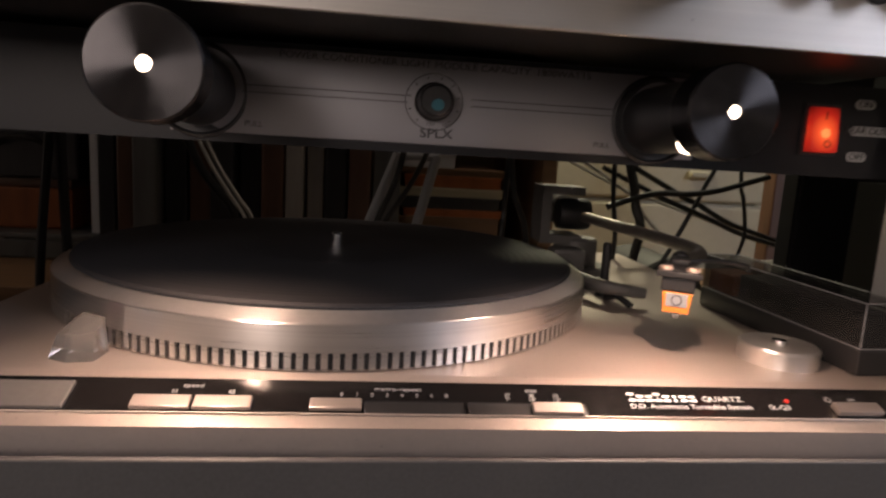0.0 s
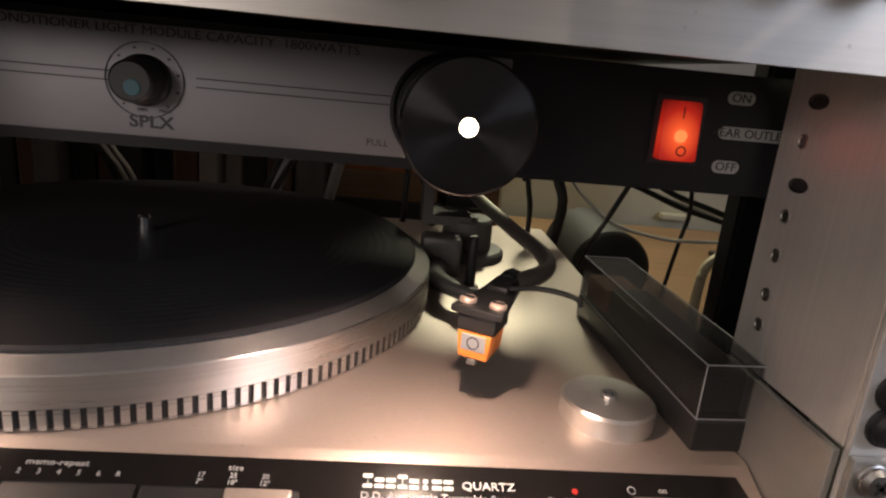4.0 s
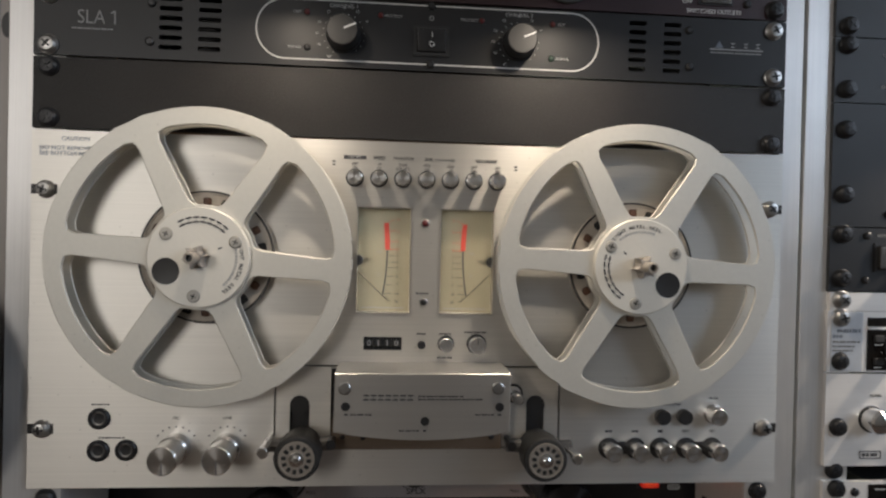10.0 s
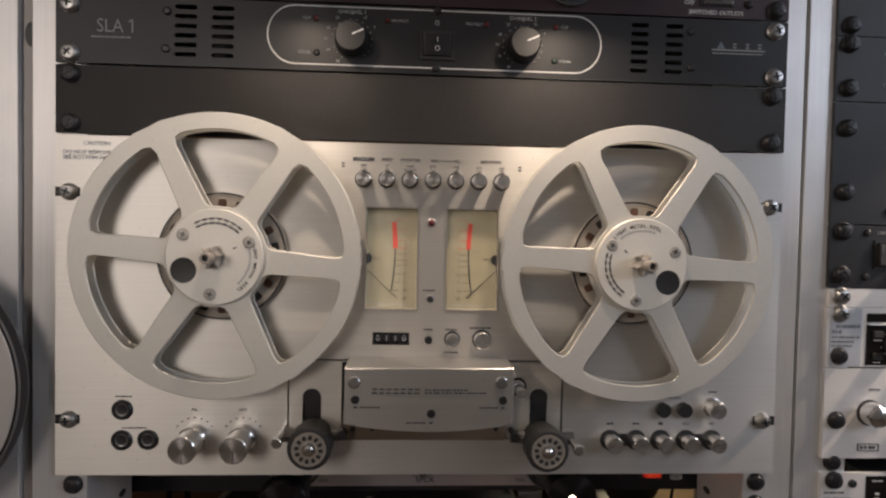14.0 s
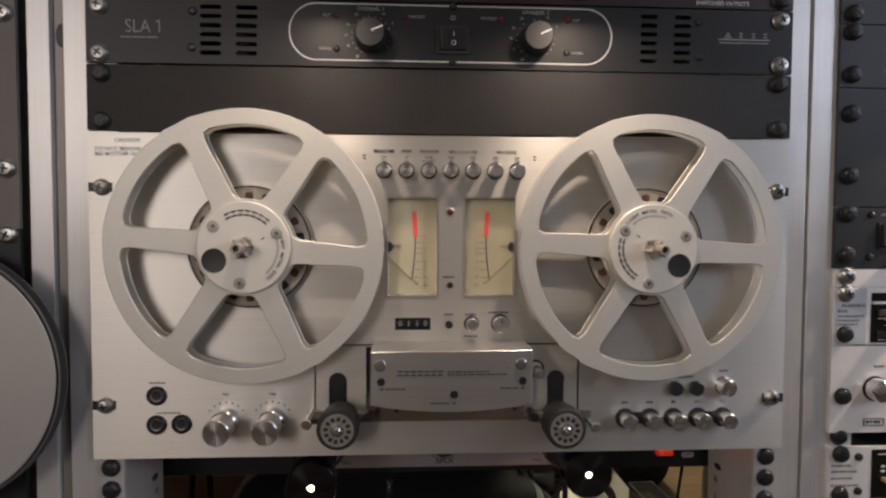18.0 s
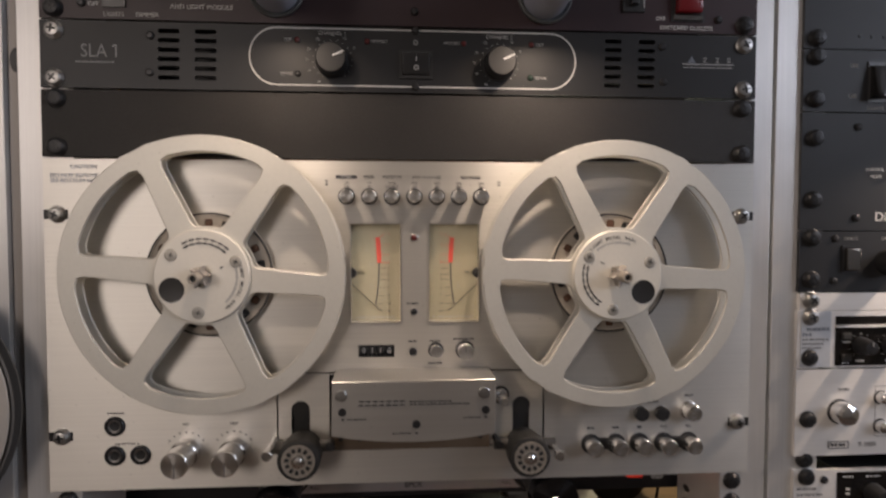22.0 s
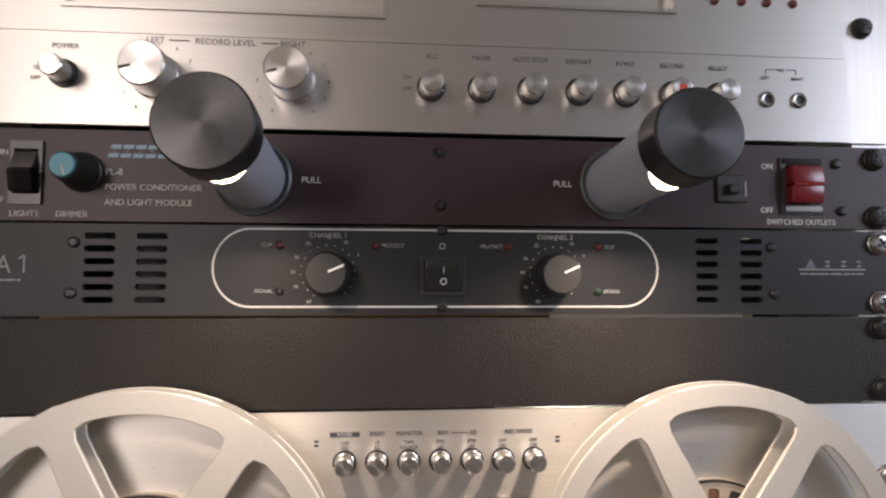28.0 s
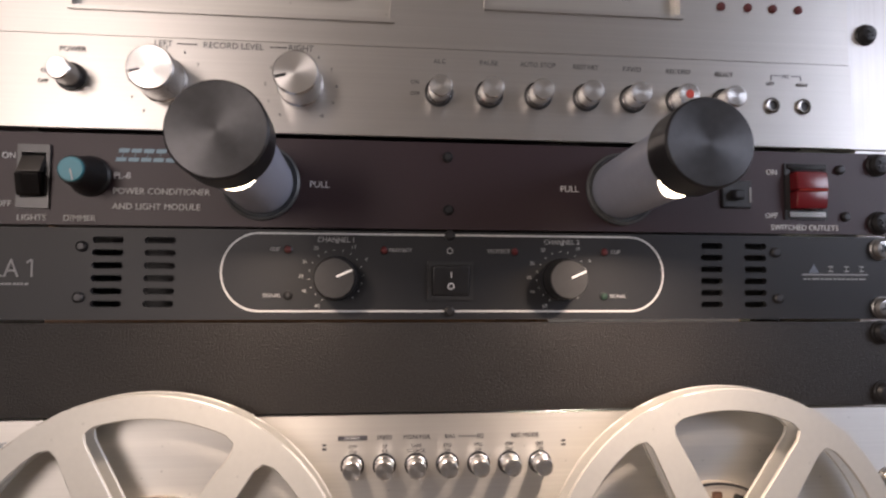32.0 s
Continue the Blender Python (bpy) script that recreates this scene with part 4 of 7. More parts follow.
for rx in (-0.1345, 0.1360):
    reel_table(rx, 1.1454)
reel(-0.1345, 1.1456, -5, (144, 24, 264), (-0.0187, -0.0085), 83, "matt silver metal tape reel with six spokes, empty")
reel(0.1360, 1.1452, -3, (148, 22, 262), (0.0174, -0.0112), 200, "matt silver metal tape reel with six spokes and warm reflections, empty")
for z in (1.1850, 1.0375):
    for sx in (1, -1):
        rack_bolt(sx * 0.2325, z, 0.0, STEEL, 0.0050, 0.0050, "worn steel rack bolt in an open slot")
        c = part("slot", box(*sorted((sx * 0.2260, sx * 0.2413)), -0.0002, 0.0006, z - 0.0030, z + 0.0030), BLACK, RT)

# ---- blank panel ----
BL = thing("blank_rack_plate", (0, 0, 1.2225), "black textured blank rack panel", "panel")
part("plate", sheet(-XP, XP, 1.2228, 1.2662, 0, 0.003), BLANK, BL)
for sx in (1, -1):
    for z in (1.2290, 1.2605):
        part("bolt_slot", box(*sorted((sx * 0.2265, sx * 0.2375)), -0.0002, 0.0004, z - 0.0033, z + 0.0033, 0.0001, 1), BLACK, BL)
        rack_bolt(sx * 0.2318, z, 0.0, BLACKSCREW, 0.0056, 0.0044)

# ---- power amplifier ----
AMP = thing("power_amplifier", (0, 0, 1.267), "charcoal rack power amplifier with two level knobs in a white outline", "amplifier")
slots = []
for x0, w in ((-0.1672, 0.0142), (-0.1435, 0.0142), (0.1325, 0.0120), (0.1562, 0.0122)):
    for k in range(6):
        z, a, r = 1.3053 - k * 0.00604, x0 - k * 0.00008, 0.0015
        arcs = [(a + w - r + r * math.cos(v), z + r * math.sin(v)) for v in (math.pi * (n - 3) / 6 for n in range(7))]
        arcs += [(a + r + r * math.cos(v), z + r * math.sin(v)) for v in (math.pi * (n + 3) / 6 for n in range(7))]
        slots.append(arcs)
part("front_panel", outline([[(-XP, 1.2676), (XP, 1.2676), (XP, 1.3110), (-XP, 1.3110)], *slots], 0, 0.003), CHARCOAL, AMP)
# black sheets added behind the slots so that they stay dark inside
for x0, x1 in ((-0.1700, -0.1260), (0.1290, 0.1710)):
    part("vent_shade_sheet", box(x0, x1, 0.0300, 0.0312, 1.2710, 1.3080), MODBLACK, AMP)
part("chassis", box(-0.205, 0.205, 0.0320, 0.25, 1.270, 1.309), BLACK, AMP)
for sx in (1, -1):
    for z in (1.2735, 1.3045):
        rack_bolt(sx * 0.2323, z, 0.0, STEEL, 0.0054, 0.0042, "bright steel cross-head rack bolt")
for x, z in ((-0.1718, 1.3021), (-0.1726, 1.2782), (0.1735, 1.3023), (0.1744, 1.2782), (0.0018, 1.3093), (0.0018, 1.2717)):
    part("panel_screw", lathe([(0.0026, 0), (0.0026, 0.0010), (0.0016, 0.0017), (0, 0.0018)], (x, 0, z), seg=18, close=False), BLACKSCREW, AMP)
# the long white outline, broken at the middle
ol = bmesh.new()
cz, hh = 1.2905, 0.0188
loop = []
for k in range(25):
    a = math.pi / 2 + math.pi * k / 24
    loop.append((-0.0922 + 0.0178 * math.cos(a), cz + hh * math.sin(a)))
for sgn in (1, -1):
    line = [(-0.0012, cz + hh)] + loop + [(-0.0012, cz - hh)]
    for (ax, az), (bx, bz) in zip(line, line[1:]):
        d = Vector((bx - ax, 0, bz - az)).normalized()
        n = Vector((-d.z, 0, d.x)) * 0.00045
        pts = [Vector((ax, 0, az)) + n, Vector((bx, 0, bz)) + n, Vector((bx, 0, bz)) - n, Vector((ax, 0, az)) - n]
        vs = [ol.verts.new((0.0018 + sgn * p.x, -0.0003, p.z)) for p in pts]
        ol.faces.new(vs)
part("white_outline", ol, PALEINK, AMP)
for cx, label in ((-0.0538, "CHANNEL 1"), (0.0588, "CHANNEL 2")):
    k = part("level_knob", lathe([(0.0108, 0), (0.0108, 0.0026), (0.0103, 0.0034), (0.0096, 0.0126), (0.0091, 0.0132), (0, 0.0132)], (cx, 0, 1.2876), seg=40, close=False), BLACK, AMP, "round black knob with a white pointer")
    q = box(0.0012, 0.0092, -0.0003, 0.0002, -0.0005, 0.0005)
    bmesh.ops.transform(q, matrix=Matrix.Translation((cx, -0.0132, 1.2878)) @ Matrix.Rotation(radians(-24), 4, "Y"), verts=q.verts[:])
    part("pointer", q, WHITEINK, k)
    part("writing", words(label, cx, -0.0002, 1.3063, 0.0034), GREYINK, AMP)
    for j in range(17):
        a = radians(240 - j * 18.2)
        part("scale_mark", bars(cx + 0.0130 * math.cos(a) - 0.0002, cx + 0.0130 * math.cos(a) + 0.0002, 1.2885 + 0.0130 * math.sin(a), 0.0005, -0.0002), PALEINK, AMP)
    for txt, a in (("46", 205), ("33", 180), ("26", 155), ("22", 125), ("18", 90), ("15", 60), ("9", 30), ("60", 238)):
        part("writing", words(txt, cx + 0.0168 * math.cos(radians(a)), -0.0002, 1.2885 + 0.0168 * math.sin(radians(a)), 0.0024), GREYINK, AMP)
for x, tx, txt, z, mat in ((-0.0769, -0.0832, "CLIP", 1.3015, DARKRED), (-0.0766, -0.0842, "SIGNAL", 1.2792, BLACK), (0.0810, 0.0868, "CLIP", 1.3016, DARKRED), (0.0805, 0.0878, "SIGNAL", 1.2792, GREENLED), (-0.0306, -0.0225, "PROTECT", 1.3015, DARKRED), (0.0345, 0.0265, "PROTECT", 1.3014, DARKRED)):
    led = part("indicator_lamp", lathe([(0.0022, 0), (0.0022, 0.0005), (0.0017, 0.0008)], (x, 0, z), seg=18, close=False), BLACKSCREW, AMP)
    part("lens", lathe([(0.0018, 0), (0.0017, 0.0006), (0.0009, 0.0012), (0, 0.0013)], (x, 0, z), seg=16, close=False), mat, led)
    part("writing", words(txt, tx, -0.0002, z, 0.0026), GREYINK, AMP)
rk = part("power_rocker", sheet(-0.0092, 0.0136, 1.2772, 1.2962, -0.0012, 0.002, [(-0.0072, 0.0116, 1.2792, 1.2942)], bevel=0.0003), BLACK, AMP)
q = box(-0.0068, 0.0112, -0.0022, 0.0012, 1.2796, 1.2938, 0.0006)
for v in q.verts:
    v.co.y -= (v.co.z - 1.2796) * 0.18 if v.co.y < 0 else 0
part("paddle", q, BLACK, rk)
part("writing", bars(0.0020, 0.0024, 1.2895, 0.0030, -0.0045), WHITEINK, rk)
part("writing", words("O", 0.0022, -0.0036, 1.2838, 0.0046), WHITEINK, rk)
part("writing", lathe([(0.0016, 0.0002), (0.0011, 0.0002)], (0.0019, 0, 1.3015), seg=18, close=False), GREYINK, AMP)
q = words("SLA 1", -0.2035, -0.0002, 1.2912, 0.0122, wide=0.86, thick=-0.0001)
flag = box(-0.0013, 0.0013, -0.00015, 0.00015, -0.0004, 0.0004)
bmesh.ops.transform(flag, matrix=Matrix.Translation((max(v.co.x for v in q.verts) - 0.0017, -0.0002, max(v.co.z for v in q.verts) - 0.0009)) @ Matrix.Rotation(radians(-35), 4, "Y"), verts=flag.verts[:])
part("model_name", join(q, flag), GREYINK, AMP)
part("writing", bars(-0.2190, -0.1945, 1.2843, 0.0010, -0.0002, 14), GREYINK, AMP)
tri = bmesh.new()
tri.faces.new([tri.verts.new(p) for p in ((0.1915, -0.0003, 1.2915), (0.1975, -0.0003, 1.2915), (0.1945, -0.0003, 1.2965))])
part("maker_mark", tri, BLUEGREYINK, AMP)
for x in (0.2040, 0.2130, 0.2215):
    q = mark_strokes(0.0026, 0.0030, 0.0006)
    bmesh.ops.translate(q, verts=q.verts[:], vec=(x, -0.0002, 1.2938))
    part("maker_mark", q, GREYINK, AMP)
part("writing", bars(0.1880, 0.2250, 1.2908, 0.0007, -0.0002), GREYINK, AMP)
part("writing", bars(0.1885, 0.2245, 1.2885, 0.0008, -0.0002, 15), GREYINK, AMP)

# ---- power conditioner with two pull-out lamps ----
DIM = 0.0190  # how far the dimmer knob stands out
PC = thing("power_conditioner", (0, 0, 1.3115), "maroon-brown power conditioner with two pulled-out rack lamps", "power conditioner")
part("front_panel", sheet(-XP, XP, 1.3122, 1.3558, 0, 0.003, [(-0.2008, -0.1872, 1.3200, 1.3492), (0.1795, 0.2022, 1.3205, 1.3488)], bevel=0.0004), MAROON, PC)
part("chassis", box(-0.205, 0.205, 0.012, 0.2, 1.315, 1.353), BLACK, PC)
for sx in (1, -1):
    for z in (1.3185, 1.3495):
        rack_bolt(sx * 0.2322, z, 0.0, BLACKSCREW, 0.0056, 0.0046)
for x, z in ((-0.2136, 1.3474), (-0.2147, 1.3222), (0.2107, 1.3466), (0.2131, 1.3216), (0.0006, 1.3484), (0.0010, 1.3218)):
    part("panel_screw", lathe([(0.0026, 0), (0.0026, 0.0012), (0.0016, 0.0022), (0, 0.0023)], (x, 0, z), seg=18, close=False), BLACKSCREW, PC)
sw = part("light_switch", sheet(-0.2012, -0.1868, 1.3196, 1.3496, -0.0016, 0.004, [(-0.1994, -0.1886, 1.3246, 1.3458)], bevel=0.0006), SWITCHFRAME, PC, "black rocker switch in a dark glossy bezel")
q = box(-0.1992, -0.1888, -0.0066, 0.004, 1.3360, 1.3446, 0.0006)
for v in q.verts:
    if v.co.y < 0:
        v.co.y += (v.co.z - 1.3360) * 0.55
# metal tone on the upper half puts the glint into the black paddle
part("paddle_glint_half", q, BEZELMETAL, sw)
q = box(-0.1994, -0.1886, -0.0080, 0.004, 1.3250, 1.3356, 0.0010)
for v in q.verts:
    if v.co.y < -0.003:
        v.co.y += max(0.0, 1.3310 - v.co.z) * 0.45
part("paddle_foot", q, STRIP, sw)
dm = part("dimmer_knob", lathe([(0.0096, 0), (0.0096, 0.0016), (0.0086, 0.0024), (0.0064, DIM - 0.0010), (0.0058, DIM)], (-0.1690, 0, 1.3352), seg=36), BLACK, PC, "black dimmer knob with a teal top")
part("cap", lathe([(0.0056, DIM), (0.0055, DIM + 0.0008), (0.0051, DIM + 0.0012), (0, DIM + 0.0012)], (-0.1690, 0, 1.3352), seg=32, close=False), TEAL, dm)
q = box(-0.0003, 0.0003, -0.0002, 0.0002, -0.0050, 0.0)
bmesh.ops.transform(q, matrix=Matrix.Translation((-0.1690, -DIM - 0.0013, 1.3352)) @ Matrix.Rotation(radians(-14), 4, "Y"), verts=q.verts[:])
part("pointer", q, WHITEINK, dm)
for k in range(6):
    q = mark_strokes(0.0047, 0.0062, 0.0019, 0.3)
    bmesh.ops.translate(q, verts=q.verts[:], vec=(-0.1548 + k * 0.0057, -0.0001, 1.3458))
    part("maker_mark", q, BLUEINK, PC)
for txt, x, z, s, al in (("PL-8", -0.1588, 1.3357, 0.0044, "LEFT"), ("POWER CONDITIONER", -0.1588, 1.3284, 0.0042, "LEFT"), ("AND LIGHT MODULE", -0.1588, 1.3211, 0.0042, "LEFT"), ("PULL", -0.0624, 1.3333, 0.0044, "CENTER"), ("PULL", 0.0630, 1.3334, 0.0044, "CENTER"), ("ON", -0.2056, 1.3443, 0.0040, "CENTER"), ("OFF", -0.2072, 1.3216, 0.0040, "CENTER"), ("LIGHTS", -0.1946, 1.3152, 0.0040, "CENTER"), ("DIMMER", -0.1733, 1.3152, 0.0040, "CENTER"), ("ON", 0.1723, 1.3445, 0.0040, "CENTER"), ("OFF", 0.1717, 1.3215, 0.0040, "CENTER"), ("SWITCHED OUTLETS", 0.1902, 1.3154, 0.0040, "CENTER")):
    part("writing", words(txt, x, -0.0002, z, s, al), WHITEINK, PC)
brk = part("circuit_breaker", box(0.1440, 0.1602, -0.0016, 0.002, 1.3252, 1.3396, 0.0008), BLACK, PC)
part("breaker_lever", box(0.1490, 0.1550, -0.0050, 0.0, 1.3295, 1.3345, 0.0010), BLACKSCREW, brk)
part("writing", bars(0.1588, 0.1597, 1.3322, 0.0080, -0.0018), GREYINK, brk)
rs = part("outlet_rocker", sheet(0.1790, 0.2027, 1.3198, 1.3493, -0.0012, 0.004, [(0.1818, 0.2000, 1.3247, 1.3458)], bevel=0.0003), BLACK, PC, "dark red rocker switch in a dark bezel with a chrome foot")
part("bezel_foot", box(0.1806, 0.2012, -0.0022, -0.0010, 1.3206, 1.3240, 0.0004), BEZELMETAL, rs)
part("bezel_head", box(0.1800, 0.2018, -0.0020, -0.0010, 1.3462, 1.3490, 0.0004), STRIP, rs)
for z0, z1, d in ((1.3250, 1.3345, 0.0058), (1.3347, 1.3446, 0.0074)):
    q = box(0.1821, 0.1998, -d, 0.004, z0, z1, 0.0014, 3)
    for v in q.verts:
        if v.co.y < 0 and z0 > 1.33:
            v.co.y += (v.co.z - z0) * 0.12
        elif v.co.y < 0:
            v.co.y -= (v.co.z - z0) * 0.10
    part("paddle", q, REDSWITCH, rs)
# brighter red bar draws the reflection along the ridge between the paddle halves
part("paddle_ridge_glint", box(0.1830, 0.1986, -0.0077, -0.0060, 1.3343, 1.3348, 0.0002, 1), RED, rs)


def pull_lamp(parent, base, tip, r_cap, r_tube, r_ring, cap_len, tube_mat, hole, cap_mat=None, ring_mat=None):
    """A lamp tube drawn out of its panel: ring, tube, end cap, and a lit opening in its underside behind the cap."""
    base, tip = Vector(base), Vector(tip)
    d = (tip - base)
    n = d.length
    turn = d.to_track_quat("Z", "Y").to_matrix()
    lamp = part("lamp_tube", lathe([(r_tube, 0), (r_tube, n - cap_len + 0.002)], base, seg=48, turn=turn, close=False), tube_mat, parent, "round lamp tube drawn out of its panel and lit")
    part("socket_ring", lathe([(r_ring, -0.001), (r_ring, 0.0016), (r_ring - 0.0012, 0.0024), (r_ring - 0.0022, 0.0008), (r_tube + 0.0002, 0.0006)], base, seg=48, turn=turn, close=False), ring_mat or SOCKETRING, lamp)
    prof = [(r_tube - 0.001, n - cap_len), (r_cap - 0.0006, n - cap_len), (r_cap, n - cap_len + 0.0006), (r_cap, n - 0.0010), (r_cap - 0.0008, n)]
    prof += [(hole, n), (hole, n - 0.0010)] if hole else [(0.0005, n - 0.0001), (0, n - 0.0001)]
    part("end_cap", lathe(prof, base, seg=56, turn=turn, close=False), cap_mat or CAPFACE, lamp, "turned metal end cap")
    if hole:
        part("bulb_opening", lathe([(hole, n - 0.0009), (0, n - 0.0009)], base, seg=24, turn=turn, close=False), BULB, lamp)
    # lit opening: a curved patch on the underside
    b = bmesh.new()
    down = Vector((0, 0, -1))
    side = d.normalized().cross(down).normalized()
    dn = side.cross(d.normalized()).normalized()
    if dn.z > 0:
        dn = -dn
    grid = []
    for i in range(9):
        a = radians(-52 + 13 * i)
        c = math.cos(radians(90 * (i - 4) / 4.6))
        row = []
        for s in (n - cap_len + 0.0015, n - cap_len - 0.0140 * c):
            row.append(b.verts.new(base + d.normalized() * s + (r_tube + 0.0004) * (math.cos(a) * dn + math.sin(a) * side)))
        grid.append(row)
    for p, q in zip(grid, grid[1:]):
        b.faces.new((p[0], q[0], q[1], p[1]))
    part("lit_opening", b, BULB, lamp)
    at = base + d.normalized() * (n - cap_len - 0.004) + dn * (r_tube + 0.0015)
    return at, dn, d.normalized()


for sx, tip in ((-1, (-0.0890, -0.0910, 1.3378)), (1, (0.0908, -0.0880, 1.3388))):
    at, dn, fw = pull_lamp(PC, (sx * 0.0902, 0, 1.3340), tip, 0.0178, 0.0152, 0.0186, 0.0170, GREYTUBE, 0)
    area("rack_lamp_light", at, at + dn - fw * 0.12, 0.014, 0.008, 0.16 if sx < 0 else 0.24, (1.0, 0.79, 0.58), 140)

# ---- cassette deck ----
CD = thing("cassette_deck", (0, 0, 1.358), "brushed champagne cassette deck with round buttons and level knobs", "cassette deck")
LEFTW, RIGHTW = (-0.1805, -0.0280, 1.4172, 1.4640), (0.0205, 0.1235, 1.4262, 1.4640)
part("lower_fascia", sheet(-0.2128, 0.2183, 1.3582, 1.4030, -0.0010, 0.003), ALU_X, CD)
part("upper_fascia", sheet(-0.2128, 0.2183, 1.4038, 1.4880, 0.0002, 0.003, [LEFTW, RIGHTW]), ALU_X, CD)
part("chassis", box(-0.205, 0.205, 0.022, 0.28, 1.362, 1.486), BLACK, CD)
for sx, x0 in ((-1, -0.2130), (1, 0.2185)):
    part("rack_ear", box(*sorted((x0, sx * XP)), 0.0012, 0.003, 1.3582, 1.4880, 0.0003), ALU_RAIL, CD)
for x0, x1, z0, z1, nm in ((*LEFTW, "cassette_window"), (*RIGHTW, "level_display")):
    w = part(nm, sheet(x0 - 0.0015, x1 + 0.0015, z0 - 0.0015, z1 + 0.0015, -0.0012, 0.014, [(x0 + 0.0006, x1 - 0.0006, z0 + 0.0006, z1 - 0.0006)], bevel=0.0005), ALU_X, CD)
    part("recess", box(x0, x1, 0.0045, 0.020, z0, z1), ALU_PANEL, w)
part("writing", words("STEREO 8 TRACK RECORD", 0.0720, 0.0043, 1.4372, 0.0046), SILVERINK, CD)
for x in (0.1463, 0.1613, 0.1754, 0.1899):
    part("indicator_lamp", lathe([(0.0023, 0), (0.0022, 0.0010), (0.001, 0.0018), (0, 0.0019)], (x, 0.0002, 1.4328), seg=18, close=False), DARKRED, CD)
pb = part("power_button", lathe([(0.0064, 0), (0.0064, 0.0010), (0.0053, 0.0014), (0.0052, 0.0136), (0.0046, 0.0142), (0, 0.0142)], (-0.1786, -0.001, 1.3822), seg=34, close=False), TURNED, CD)
part("collar", lathe([(0.0068, 0.0009), (0.0067, 0.0022), (0.0053, 0.0024)], (-0.1786, -0.001, 1.3822), seg=30, close=False), BLACK, pb)
for x in (-0.1356, -0.0718):
    k = part("level_knob", lathe([(0.0112, 0), (0.0112, 0.0050), (0.0106, 0.0058), (0.0104, 0.0218), (0.0097, 0.0226), (0, 0.0226)], (x, -0.001, 1.3812), seg=52, close=False), TURNED, CD, "large turned silver level knob with a dark pointer")
    q = box(0.0045, 0.0095, -0.0003, 0.0002, -0.0006, 0.0006)
    bmesh.ops.transform(q, matrix=Matrix.Translation((x, -0.0236, 1.3812)) @ Matrix.Rotation(radians(-195), 4, "Y"), verts=q.verts[:])
    part("pointer", q, BLACK, k)
    for j in range(11):
        a = radians(235 - j * 29)
        part("scale_mark", words(str(j), x + 0.0172 * math.cos(a), -0.0012, 1.3812 + 0.0172 * math.sin(a), 0.0022), SILVERINK, CD)
for n, x in enumerate((-0.0040, 0.0214, 0.0466, 0.0718, 0.0966, 0.1214, 0.1462)):
    b = part("function_button", lathe([(0.0060, 0), (0.0060, 0.0012), (0.0057, 0.0014), (0.0056, 0.0118), (0.0050, 0.0124), (0, 0.0124)], (x, -0.001, 1.3808), seg=34, close=False), TURNED, CD)
    part("collar", lathe([(0.0072, 0), (0.0072, 0.0012), (0.0062, 0.0016), (0.0057, 0.0010)], (x, -0.001, 1.3808), seg=30, close=False), BLACK, b)
    if n == 5:
        part("red_dot", lathe([(0.0022, 0.0125), (0, 0.0126)], (x, -0.001, 1.3808), seg=16, close=False), RED, b)
for txt, x, z, s in (("POWER", -0.1786, 1.3958, 0.0034), ("LEFT", -0.1374, 1.4002, 0.0040), ("RECORD LEVEL", -0.1045, 1.4002, 0.0040), ("RIGHT", -0.0722, 1.4004, 0.0040), ("ALC", -0.0036, 1.3968, 0.0032), ("PAUSE", 0.0214, 1.3968, 0.0032), ("AUTO STOP", 0.0466, 1.3968, 0.0032), ("RESTART", 0.0718, 1.3966, 0.0032), ("F.FWD", 0.0964, 1.3964, 0.0032), ("RECORD", 0.1214, 1.3962, 0.0032), ("SELECT", 0.1464, 1.3956, 0.0030), ("MIC", 0.1810, 1.3958, 0.0024), ("LEFT", 0.1722, 1.3916, 0.0022), ("RIGHT", 0.1900, 1.3914, 0.0022), ("ON", -0.0160, 1.3858, 0.0026), ("OFF", -0.0160, 1.3800, 0.0026), ("ON", -0.1905, 1.3850, 0.0026), ("OFF", -0.1915, 1.3800, 0.0026)):
    part("writing", words(txt, x, -0.0012, z, s * 1.05), SILVERINK, CD)
part("writing", bars(-0.1310, -0.1215, 1.4004, 0.0005, -0.0011), DARKINK, CD)
part("writing", bars(-0.0872, -0.0790, 1.4005, 0.0005, -0.0011), DARKINK, CD)
for a, b in ((0.1725, 0.1780), (0.1842, 0.1896)):
    part("rule_line", bars(a, b, 1.3962, 0.0004, -0.0011), SILVERINK, CD)
for a in (0.1727, 0.1894):
    part("rule_line", bars(a - 0.0002, a + 0.0002, 1.3950, 0.0024, -0.0011), SILVERINK, CD)
for x in (0.1727, 0.1903):
    j = part("jack_socket", lathe([(0.0042, 0), (0.0042, 0.0010), (0.0034, 0.0016), (0.0022, 0.0014), (0.0020, 0.0004)], (x, -0.001, 1.3799), seg=26, close=False), BEZELMETAL, CD)
    part("hole", lathe([(0.0023, 0.0006), (0, 0.0005)], (x, -0.001, 1.3799), seg=18, close=False), BLACK, j)
for sx in (1, -1):
    for z in (1.4212, 1.4740):
        rack_bolt(sx * 0.2290, z, 0.0012, BLACKSCREW, 0.0052, 0.0046)
